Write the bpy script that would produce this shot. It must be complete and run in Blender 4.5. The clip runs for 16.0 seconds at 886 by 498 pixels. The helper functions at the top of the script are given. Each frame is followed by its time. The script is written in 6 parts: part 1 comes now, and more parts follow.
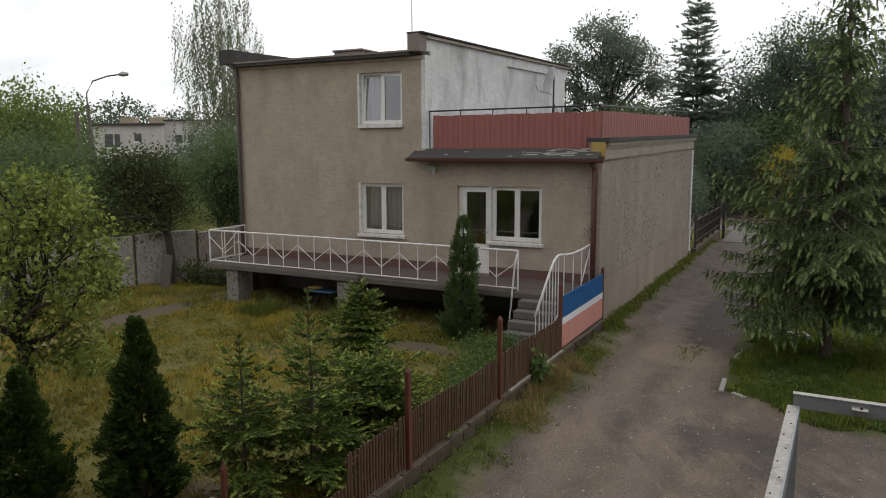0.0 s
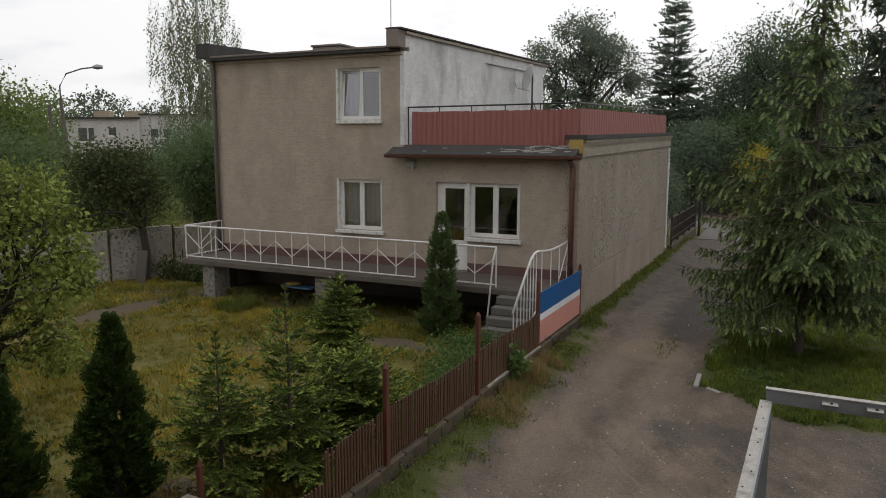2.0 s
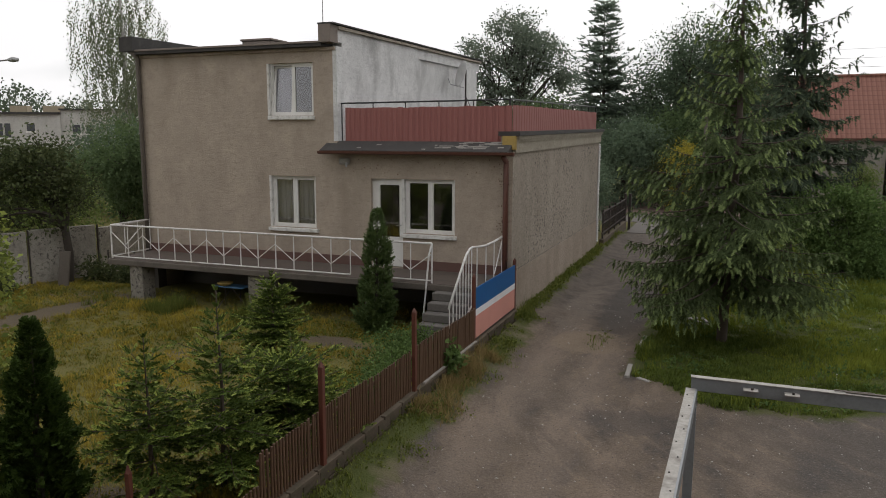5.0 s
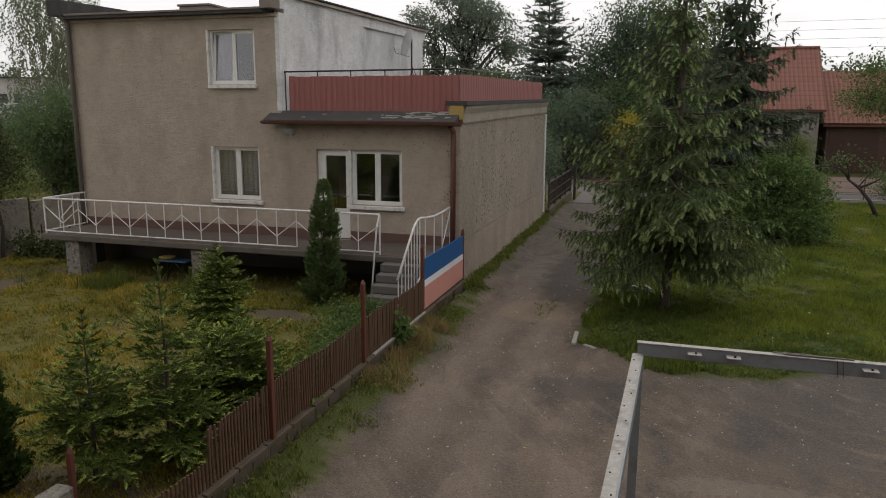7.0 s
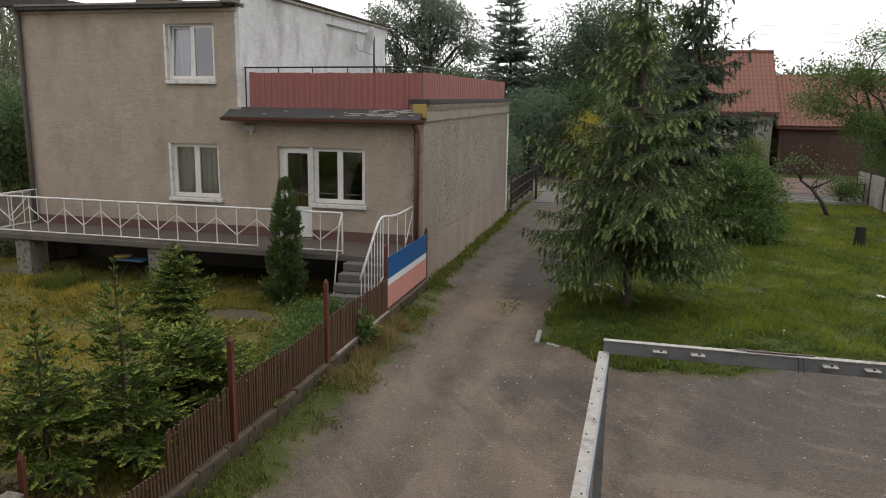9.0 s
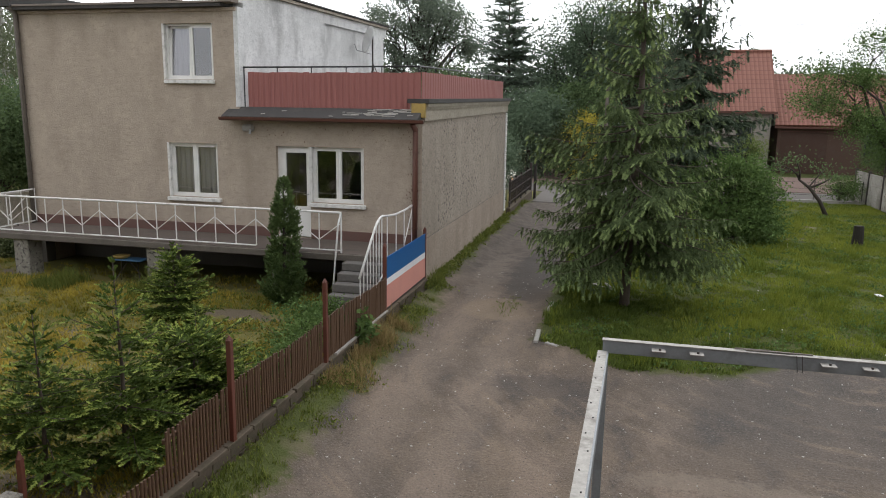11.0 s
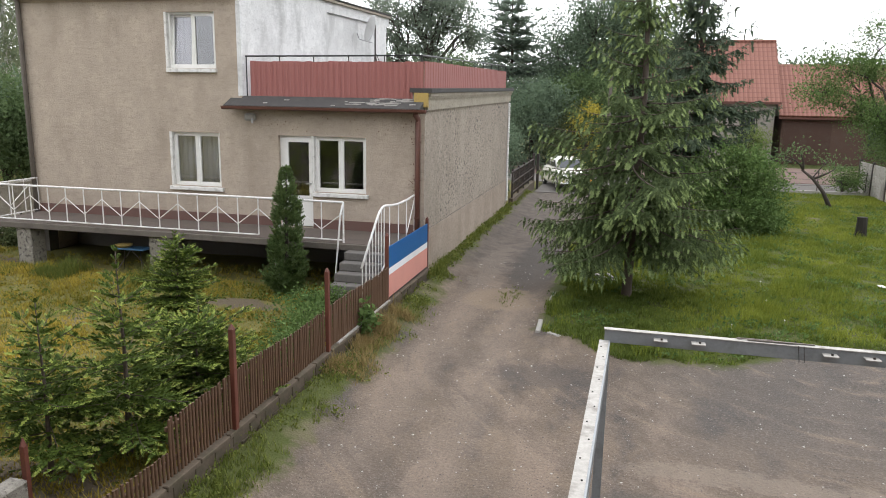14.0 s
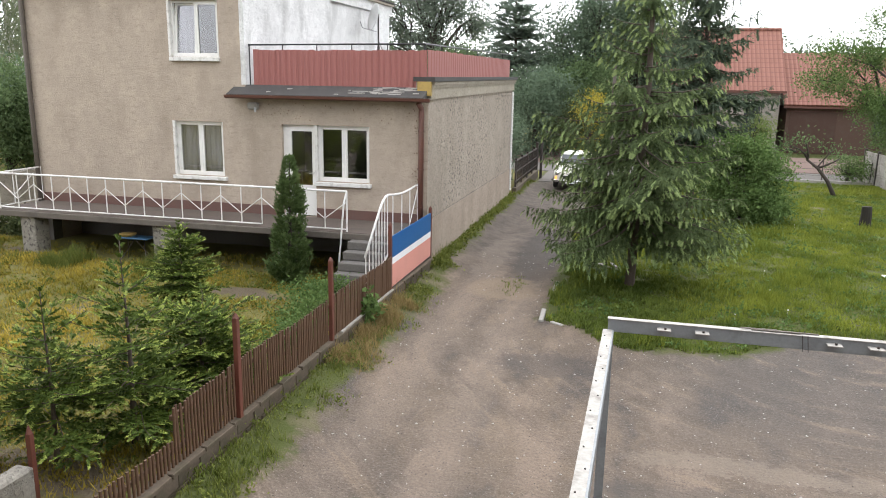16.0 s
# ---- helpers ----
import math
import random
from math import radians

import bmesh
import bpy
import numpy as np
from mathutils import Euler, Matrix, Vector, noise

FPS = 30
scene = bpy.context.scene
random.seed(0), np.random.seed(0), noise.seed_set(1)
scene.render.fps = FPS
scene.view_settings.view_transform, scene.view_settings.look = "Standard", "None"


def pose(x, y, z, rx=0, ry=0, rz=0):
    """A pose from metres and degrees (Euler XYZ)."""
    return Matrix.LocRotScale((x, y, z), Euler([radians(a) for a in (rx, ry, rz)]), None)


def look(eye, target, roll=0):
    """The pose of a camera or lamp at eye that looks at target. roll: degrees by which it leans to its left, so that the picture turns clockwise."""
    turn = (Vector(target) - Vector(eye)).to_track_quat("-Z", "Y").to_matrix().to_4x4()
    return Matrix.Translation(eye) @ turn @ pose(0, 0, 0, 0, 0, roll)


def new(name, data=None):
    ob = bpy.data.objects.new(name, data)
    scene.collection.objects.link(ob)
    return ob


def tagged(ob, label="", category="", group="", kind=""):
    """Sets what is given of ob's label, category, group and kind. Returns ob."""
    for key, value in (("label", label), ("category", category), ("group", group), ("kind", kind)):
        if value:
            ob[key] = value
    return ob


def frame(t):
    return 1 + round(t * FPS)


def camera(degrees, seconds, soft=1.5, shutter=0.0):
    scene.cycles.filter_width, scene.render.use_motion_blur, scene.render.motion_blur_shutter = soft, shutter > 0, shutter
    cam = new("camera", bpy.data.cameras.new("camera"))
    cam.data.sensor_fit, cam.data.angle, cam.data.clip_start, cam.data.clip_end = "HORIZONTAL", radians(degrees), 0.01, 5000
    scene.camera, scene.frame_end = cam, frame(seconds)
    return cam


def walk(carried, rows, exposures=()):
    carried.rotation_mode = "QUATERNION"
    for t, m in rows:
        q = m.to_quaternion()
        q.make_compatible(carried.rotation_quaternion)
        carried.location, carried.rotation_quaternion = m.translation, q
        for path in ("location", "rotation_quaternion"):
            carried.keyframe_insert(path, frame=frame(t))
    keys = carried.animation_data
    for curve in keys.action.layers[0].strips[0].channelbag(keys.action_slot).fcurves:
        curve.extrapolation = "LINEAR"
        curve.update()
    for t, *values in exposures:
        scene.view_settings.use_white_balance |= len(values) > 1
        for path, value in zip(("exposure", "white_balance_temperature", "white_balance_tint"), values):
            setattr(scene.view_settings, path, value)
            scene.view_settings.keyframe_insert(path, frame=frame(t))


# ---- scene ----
cam = camera(62.4, 16.0, 0.95)
PATH = [
    (0, (4.421, -15.935, 4.272), (3.5, -14.182, 3.992), -0.2),
    (0.5, (4.423, -15.937, 4.272), (3.509, -14.18, 3.992), -0.0),
    (1, (4.42, -15.93, 4.271), (3.517, -14.167, 3.99), 0.1),
    (1.5, (4.425, -15.936, 4.273), (3.537, -14.167, 3.988), 0.1),
    (2, (4.427, -15.939, 4.274), (3.559, -14.161, 3.984), 0.2),
    (2.5, (4.438, -15.94, 4.278), (3.592, -14.152, 3.985), 0.1),
    (3, (4.441, -15.943, 4.281), (3.623, -14.142, 3.986), 0.1),
    (3.5, (4.443, -15.942, 4.282), (3.652, -14.129, 3.986), 0.1),
    (4, (4.447, -15.943, 4.281), (3.684, -14.118, 3.985), 0.1),
    (6.5, (4.453, -15.905, 4.272), (3.843, -14.028, 3.949), 0.4),
    (7, (4.417, -15.895, 4.259), (3.849, -14.015, 3.883), 0.3),
    (7.5, (4.394, -15.875, 4.251), (3.864, -13.987, 3.858), 0.4),
    (8, (4.381, -15.86, 4.246), (3.881, -13.962, 3.861), 0.6),
    (8.5, (4.373, -15.855, 4.242), (3.894, -13.95, 3.863), 0.8),
    (9, (4.358, -15.848, 4.238), (3.892, -13.94, 3.861), 0.9),
    (11.5, (4.355, -15.856, 4.237), (3.894, -13.948, 3.858), 0.9),
    (12, (4.355, -15.857, 4.238), (3.893, -13.949, 3.856), 1.0),
    (12.5, (4.357, -15.85, 4.23), (3.893, -13.944, 3.844), 1.0),
    (13, (4.357, -15.848, 4.229), (3.892, -13.943, 3.836), 1.0),
    (13.5, (4.359, -15.852, 4.228), (3.893, -13.949, 3.829), 1.0),
    (14, (4.357, -15.853, 4.225), (3.89, -13.95, 3.821), 1.0),
    (14.5, (4.355, -15.853, 4.224), (3.886, -13.953, 3.813), 1.0),
    (15, (4.353, -15.853, 4.223), (3.883, -13.955, 3.805), 0.9),
    (15.5, (4.353, -15.853, 4.223), (3.881, -13.956, 3.798), 0.9),
    (16, (4.352, -15.852, 4.222), (3.879, -13.958, 3.79), 1.0),
]
EXPOSURE = [(0.0, -0.66, 6480, 10), (1.0, -0.72, 6500, 10), (2.0, -0.81, 6550, 10.5), (3.5, -0.79, 6550, 11), (5.0, -0.76, 6600, 11), (6.5, -0.80, 6700, 12), (7.0, -0.85, 6700, 12.5), (8.0, -0.61, 6650, 12), (9.0, -0.40, 6550, 11),
            (11.5, -0.12, 6320, 10), (12.5, 0.00, 6320, 10), (14.0, 0.46, 6320, 10.5), (15.0, 0.67, 6320, 10.5), (16.0, 0.73, 6320, 10.5)]
walk(cam, [(t, look(eye, target, roll)) for t, eye, target, roll in PATH], EXPOSURE)

# ---- light ----
world = bpy.data.worlds.new("overcast_sky")
scene.world = world
world.use_nodes = True
SUN_EL, SUN_AZ = radians(48), radians(6)


def build_world():
    nt = world.node_tree
    nt.nodes.clear()
    out = nt.nodes.new("ShaderNodeOutputWorld")
    bg = nt.nodes.new("ShaderNodeBackground")
    sky = nt.nodes.new("ShaderNodeTexSky")
    sky.sky_type, sky.sun_disc = "NISHITA", False
    sky.sun_elevation, sky.sun_rotation = SUN_EL, SUN_AZ
    dim = nt.nodes.new("ShaderNodeVectorMath")
    dim.operation = "SCALE"
    dim.inputs["Scale"].default_value = 0.11
    co = nt.nodes.new("ShaderNodeTexCoord")
    mp = nt.nodes.new("ShaderNodeMapping")
    mp.inputs["Scale"].default_value = (1.6, 1.6, 5.0)
    nz = nt.nodes.new("ShaderNodeTexNoise")
    nz.inputs["Scale"].default_value, nz.inputs["Detail"].default_value = 1.7, 5
    rp = nt.nodes.new("ShaderNodeValToRGB")
    rp.color_ramp.elements[0].position, rp.color_ramp.elements[0].color = 0.27, (0.55, 0.55, 0.55, 1)
    rp.color_ramp.elements[1].position, rp.color_ramp.elements[1].color = 0.42, (1, 1, 1, 1)
    mix = nt.nodes.new("ShaderNodeMix")
    mix.data_type = "RGBA"
    sun_way = nt.nodes.new("ShaderNodeVectorMath")
    sun_way.operation = "DOT_PRODUCT"
    sun_way.inputs[1].default_value = (math.sin(SUN_AZ) * math.cos(SUN_EL), math.cos(SUN_AZ) * math.cos(SUN_EL), math.sin(SUN_EL))
    glow = nt.nodes.new("ShaderNodeMapRange")
    glow.interpolation_type = "SMOOTHSTEP"
    for key, value in (("From Min", -0.4), ("From Max", 0.95), ("To Min", 1.35), ("To Max", 1.85)):
        glow.inputs[key].default_value = value
    veil = nt.nodes.new("ShaderNodeVectorMath")
    veil.operation = "SCALE"
    veil.inputs[0].default_value = (0.995, 1.0, 1.015)
    ln = nt.links.new
    ln(co.outputs["Generated"], mp.inputs["Vector"])
    ln(mp.outputs["Vector"], nz.inputs["Vector"])
    ln(nz.outputs["Fac"], rp.inputs["Fac"])
    ln(sky.outputs["Color"], dim.inputs[0])
    ln(rp.outputs["Color"], mix.inputs["Factor"])
    ln(dim.outputs["Vector"], mix.inputs["A"])
    ln(co.outputs["Generated"], sun_way.inputs[0])
    ln(sun_way.outputs["Value"], glow.inputs["Value"])
    ln(glow.outputs["Result"], veil.inputs["Scale"])
    ln(veil.outputs["Vector"], mix.inputs["B"])
    ln(mix.outputs["Result"], bg.inputs["Color"])
    ln(bg.outputs["Background"], out.inputs["Surface"])
    bg.inputs["Strength"].default_value = 1.0


build_world()
sun = new("sun", bpy.data.lights.new("sun", "SUN"))
sun.data.energy, sun.data.angle, sun.data.color = 0.9, radians(12), (1, 0.97, 0.92)
sun.matrix_world = look((0, 0, 30), (-math.sin(SUN_AZ) * 10, -math.cos(SUN_AZ) * 10, 30 - 10 * math.tan(SUN_EL)))


# ---- materials ----
class Nodes:
    """A short way to wire a material."""

    def __init__(self, name):
        self.mat = bpy.data.materials.new(name)
        self.mat.use_nodes = True
        self.t = self.mat.node_tree
        self.bsdf = self.t.nodes["Principled BSDF"]
        self.out = self.t.nodes["Material Output"]

    def n(self, kind, **inputs):
        node = self.t.nodes.new(kind)
        for k, v in inputs.items():
            self.put(node.inputs[k.replace("_", " ")], v)
        return node

    def put(self, socket, v):
        if hasattr(v, "is_linked"):
            self.t.links.new(v, socket)
        else:
            socket.default_value = v

    def math(self, op, a, b=0.0, clamp=False):
        node = self.t.nodes.new("ShaderNodeMath")
        node.operation, node.use_clamp = op, clamp
        self.put(node.inputs[0], a)
        self.put(node.inputs[1], b)
        return node.outputs[0]

    def pos(self, scale=(1, 1, 1), space="Object"):
        co = self.n("ShaderNodeTexCoord")
        mp = self.n("ShaderNodeMapping", Vector=co.outputs[space])
        mp.inputs["Scale"].default_value = scale
        return mp.outputs["Vector"]

    def noise(self, vec, scale, detail=4, rough=0.55):
        return self.n("ShaderNodeTexNoise", Vector=vec, Scale=scale, Detail=detail, Roughness=rough).outputs["Fac"]

    def steps(self, fac, *stops):
        r = self.n("ShaderNodeValToRGB", Fac=fac)
        e = r.color_ramp.elements
        while len(e) < len(stops):
            e.new(0.5)
        for el, (p, c) in zip(e, stops):
            el.position = p
            el.color = (c, c, c, 1) if isinstance(c, (int, float)) else (*c, 1)
        return r.outputs["Color"]

    def mix(self, fac, a, b, mode="MIX"):
        m = self.t.nodes.new("ShaderNodeMix")
        m.data_type, m.blend_type = "RGBA", mode
        self.put(m.inputs["Factor"], fac)
        for s, v in (("A", a), ("B", b)):
            self.put(m.inputs[s], v if hasattr(v, "is_linked") else (*v, 1))
        return m.outputs["Result"]

    def ramp01(self, v, a, b):
        m = self.n("ShaderNodeMapRange", Value=v)
        m.interpolation_type = "SMOOTHSTEP"
        m.inputs["From Min"].default_value, m.inputs["From Max"].default_value = a, b
        return m.outputs["Result"]

    def done(self, color, rough=0.8, bump=None, strength=0.3, dist=0.02, metal=0.0, spec=None):
        self.put(self.bsdf.inputs["Base Color"], color if hasattr(color, "is_linked") else (*color, 1))
        self.put(self.bsdf.inputs["Roughness"], rough)
        self.bsdf.inputs["Metallic"].default_value = metal
        if spec is not None:
            self.bsdf.inputs["Specular IOR Level"].default_value = spec
        if bump is not None:
            b = self.n("ShaderNodeBump", Height=bump, Strength=strength, Distance=dist)
            self.t.links.new(b.outputs["Normal"], self.bsdf.inputs["Normal"])
        return self.mat


def worn(name, color, rough=0.6, vary=0.25, scale=3.0, fine=60.0, metal=0.0, bump=0.15, dirt=(0.10, 0.085, 0.07), dirty=0.35, space="Object"):
    """Paint, metal, wood or concrete with grime in patches and a fine grain."""
    g = Nodes(name)
    p = g.pos(space=space)
    big, small = g.noise(p, scale, 5, 0.65), g.noise(p, fine, 3)
    dark = tuple(c * (1 - vary) for c in color)
    lite = tuple(min(1, c * (1 + vary)) for c in color)
    c = g.mix(small, dark, lite)
    c = g.mix(g.steps(big, (0.50, 0.0), (0.78, dirty)), c, dirt)
    return g.done(c, rough, small, bump, 0.004, metal)


def leafy(name, dark, lite, translucent=0.30, rough=0.55, patchy=0.0):
    """Leaves that differ one by one and let some light through."""
    g = Nodes(name)
    rnd = g.n("ShaderNodeNewGeometry").outputs["Random Per Island"]
    p = g.pos()
    patch = g.noise(p, 1.3, 3)
    fac = g.math("ADD", g.math("MULTIPLY", rnd, 0.6), g.math("MULTIPLY", patch, 0.45), True)
    if patchy:
        wide = g.steps(g.noise(p, 0.5, 5, 0.65), (0.38, 0.0), (0.60, 1.0))
        fac = g.math("ADD", g.math("MULTIPLY", fac, 1.0 - patchy), g.math("MULTIPLY", wide, patchy), True)
    c = g.mix(fac, dark, lite)
    g.done(c, rough + 0.1, spec=0.12)
    tr = g.n("ShaderNodeBsdfTranslucent", Color=c)
    ms = g.n("ShaderNodeMixShader", Fac=translucent)
    g.t.links.new(g.bsdf.outputs[0], ms.inputs[1])
    g.t.links.new(tr.outputs[0], ms.inputs[2])
    g.t.links.new(ms.outputs[0], g.out.inputs["Surface"])
    return g.mat


def plaster_mat(name, base, streak, rough_cast=False, stain=0.45, pale_run=0.16):
    """Old cement plaster: clouds of tone, faint streaks that run down, trowel dashes, specks and pits."""
    g = Nodes(name)
    p = g.pos()

    def tint(k):
        return tuple(min(1.0, v * k) for v in base)

    big = g.noise(p, 0.55, 6, 0.6)
    mid = g.noise(p, 3.2, 6, 0.7)
    run = g.noise(g.pos((1.0, 1.0, 0.45)), 1.3, 3, 0.55)
    blot = g.noise(g.pos((1, 1, 0.8)), 1.15, 7, 0.75)
    fine = g.noise(p, 34, 4, 0.8)
    c = g.mix(big, tint(0.88), tint(1.12))
    c = g.mix(g.steps(blot, (0.47, 0.0), (0.60, 0.7)), c, tint(1.20))
    c = g.mix(g.steps(mid, (0.45, 0.0), (0.70, 0.5)), c, tint(0.78))
    c = g.mix(g.steps(run, (0.50, 0.0), (0.76, stain)), c, streak)
    c = g.mix(g.steps(fine, (0.34, 0.65), (0.46, 0.0)), c, tint(0.58))
    c = g.mix(g.steps(fine, (0.52, 0.0), (0.68, 0.45)), c, tint(1.28))
    pale = g.noise(g.pos((1.0, 1.0, 0.16)), 0.9, 4, 0.6)
    c = g.mix(g.steps(pale, (0.52, 0.0), (0.66, pale_run)), c, tint(1.25))
    dash = g.noise(g.pos((1.0, 1.0, 3.6)), 4.2, 5, 0.72)
    c = g.mix(g.steps(dash, (0.56, 0.0), (0.63, 0.45)), c, tint(0.66))
    c = g.mix(g.steps(dash, (0.36, 0.35), (0.44, 0.0)), c, tint(1.20))
    scar = g.noise(g.pos((1.0, 1.0, 2.6)), 7.5, 5, 0.7)
    c = g.mix(g.steps(scar, (0.62, 0.0), (0.68, 0.65)), c, tint(0.46))
    trowel = g.noise(p, 10, 6, 0.8)
    c = g.mix(g.steps(trowel, (0.35, 0.6), (0.45, 0.0)), c, tint(0.66))
    c = g.mix(g.steps(trowel, (0.56, 0.0), (0.70, 0.30)), c, tint(1.22))
    h = g.math("ADD", g.math("ADD", fine, trowel), g.math("ADD", g.math("MULTIPLY", mid, 0.7), g.math("MULTIPLY", dash, -0.8)))
    if rough_cast:
        hole = g.steps(g.noise(p, 11, 4, 0.6), (0.55, 0.0), (0.60, 1.0))
        area = g.steps(g.noise(p, 0.7, 3), (0.42, 0.10), (0.56, 1.0))
        c = g.mix(g.math("MULTIPLY", g.math("MULTIPLY", hole, area), 0.8), c, (0.075, 0.066, 0.064))
        chip = g.steps(g.noise(p, 16, 3, 0.6), (0.60, 0.0), (0.66, 0.6))
        c = g.mix(g.math("MULTIPLY", chip, area), c, (0.46, 0.43, 0.39))
        h = g.math("SUBTRACT", h, g.math("MULTIPLY", hole, 1.4))
    return g.done(c, 0.92, h, 0.7, 0.016, spec=0.2)


M = {}
M["plaster"] = plaster_mat("beige_plaster", (0.408, 0.342, 0.277), (0.258, 0.211, 0.166), stain=0.55)
M["roughcast"] = plaster_mat("roughcast_plaster", (0.345, 0.296, 0.246), (0.235, 0.20, 0.165), True, 0.3, 0.0)
M["plinth"] = plaster_mat("plinth_plaster", (0.345, 0.284, 0.232), (0.23, 0.185, 0.15))
M["whitewall"] = plaster_mat("stained_white_plaster", (0.66, 0.66, 0.65), (0.26, 0.26, 0.25), stain=0.8)
M["pier"] = plaster_mat("stained_pier_render", (0.27, 0.25, 0.215), (0.08, 0.07, 0.055), True, stain=1.0)
M["cornice"] = plaster_mat("cornice_plaster", (0.36, 0.32, 0.26), (0.20, 0.18, 0.15))
M["yardwall"] = plaster_mat("peeling_whitewash", (0.40, 0.375, 0.335), (0.10, 0.09, 0.07), True, stain=1.0)
M["footing"] = worn("mossy_footing", (0.090, 0.068, 0.047), 0.95, 0.45, 2.5, 25, bump=0.6, dirt=(0.040, 0.038, 0.018), dirty=0.9)
# grey of the steps; on the cellar wall it also paints in balcony shade
M["cellar"] = worn("shade_and_step_concrete", (0.13, 0.12, 0.11), 0.95, 0.3, 2.0, 30, bump=0.4, dirty=0.5)
M["concrete"] = worn("weathered_concrete", (0.30, 0.285, 0.26), 0.9, 0.25, 2.2, 45, bump=0.4, dirt=(0.09, 0.09, 0.075), dirty=0.7)
M["balconyfloor"] = worn("brown_grey_tiles", (0.105, 0.082, 0.068), 0.8, 0.3, 1.5, 12, bump=0.2, dirt=(0.055, 0.045, 0.04), dirty=0.7)
M["peeled"] = worn("exposed_render", (0.20, 0.135, 0.095), 0.95, 0.4, 8, 40, bump=0.5, dirty=0.4)
# oak leaves paler than their own green: distance haze put into the colour
M["oakleaf"] = leafy("haze_tinted_oak_leaves", (0.135, 0.168, 0.135), (0.25, 0.295, 0.215), 0.48)
M["slab"] = worn("balcony_concrete", (0.125, 0.107, 0.090), 0.85, 0.3, 1.5, 40, bump=0.3, dirt=(0.05, 0.045, 0.04), dirty=0.8)
M["tar"] = worn("roofing_felt", (0.050, 0.047, 0.045), 0.9, 0.35, 3.0, 30, bump=0.5, dirt=(0.10, 0.095, 0.085), dirty=0.6)
M["brownband"] = worn("brown_skirting_paint", (0.13, 0.068, 0.055), 0.7, 0.25, 2.0, 50, dirty=0.4)
M["gutter"] = worn("brown_gutter_paint", (0.110, 0.043, 0.029), 0.55, 0.3, 2.5, 40, dirt=(0.06, 0.035, 0.028), dirty=0.5)
M["fascia"] = worn("dull_eaves_render", (0.21, 0.175, 0.15), 0.85, 0.25, 1.2, 20, dirt=(0.12, 0.105, 0.095), dirty=0.7)
M["frame"] = worn("white_window_paint", (0.74, 0.73, 0.70), 0.4, 0.06, 3, 40, bump=0.05, dirty=0.18)
M["sill"] = worn("peeling_white_sill", (0.66, 0.65, 0.62), 0.55, 0.12, 9, 70, dirt=(0.22, 0.20, 0.17), dirty=0.75)
M["railing"] = worn("white_railing_paint", (0.70, 0.69, 0.67), 0.5, 0.1, 5, 60, dirt=(0.20, 0.11, 0.06), dirty=0.5)
M["blackrail"] = worn("black_rail_paint", (0.025, 0.027, 0.027), 0.5, 0.3, 4, 60, dirty=0.3)
M["curtain"] = worn("net_curtain", (0.62, 0.62, 0.65), 0.9, 0.12, 5, 120, dirty=0.2)
M["darkroom"] = worn("room_paint", (0.16, 0.15, 0.14), 0.9, 0.1, 2, 30, dirty=0.2)
M["redsheet"] = worn("faded_red_sheet", (0.290, 0.108, 0.094), 0.6, 0.2, 1.6, 60, dirt=(0.16, 0.075, 0.06), dirty=0.7)
M["yellow"] = worn("yellow_paint", (0.38, 0.265, 0.075), 0.7, 0.2, 6, 50, dirty=0.5)
M["whiteedge"] = worn("white_edge_paint", (0.68, 0.67, 0.65), 0.7, 0.1, 5, 50, dirty=0.4)
M["darkedge"] = worn("dark_edge_paint", (0.05, 0.048, 0.046), 0.7, 0.2, 5, 50, dirty=0.2)
M["pickets"] = worn("brown_picket_paint", (0.086, 0.044, 0.021), 0.75, 0.4, 3.5, 45, dirt=(0.045, 0.027, 0.018), dirty=0.7)
M["post"] = worn("red_brown_post_paint", (0.115, 0.034, 0.021), 0.55, 0.25, 4, 50, dirt=(0.05, 0.025, 0.02), dirty=0.5)
M["blue"] = worn("blue_sheet_paint", (0.004, 0.098, 0.30), 0.42, 0.1, 1.5, 40, dirt=(0.02, 0.08, 0.15), dirty=0.2)
M["white"] = worn("white_sheet_paint", (0.82, 0.84, 0.86), 0.42, 0.06, 1.5, 40, dirt=(0.45, 0.45, 0.45), dirty=0.3)
M["pink"] = worn("pink_sheet_paint", (0.66, 0.30, 0.25), 0.45, 0.07, 1.2, 40, dirt=(0.45, 0.22, 0.18), dirty=0.3)
M["galv"] = worn("galvanised_steel", (0.31, 0.295, 0.27), 0.6, 0.35, 7, 35, metal=0.25, dirt=(0.09, 0.075, 0.06), dirty=0.95)
M["galvdark"] = worn("dull_steel_web", (0.23, 0.245, 0.255), 0.55, 0.16, 6, 50, metal=0.3, dirt=(0.07, 0.07, 0.07), dirty=0.5)
M["steel"] = worn("grey_metal", (0.34, 0.34, 0.34), 0.45, 0.15, 4, 50, metal=0.6, dirty=0.3)
M["dish"] = worn("dish_paint", (0.62, 0.62, 0.61), 0.45, 0.06, 4, 50, dirty=0.3)
M["bark"] = worn("rough_bark", (0.048, 0.039, 0.031), 0.95, 0.4, 6, 35, bump=0.8, dirt=(0.03, 0.034, 0.024), dirty=0.6)
M["birchbark"] = worn("birch_bark", (0.45, 0.44, 0.41), 0.85, 0.2, 5, 30, bump=0.4, dirt=(0.05, 0.05, 0.045), dirty=0.85)
M["sprucebark"] = worn("spruce_bark", (0.075, 0.057, 0.045), 0.95, 0.4, 7, 40, bump=0.8, dirty=0.5)
M["rotten"] = worn("rotten_dark_wood", (0.022, 0.018, 0.014), 0.95, 0.4, 6, 30, bump=0.8, dirt=(0.035, 0.036, 0.022), dirty=0.6)
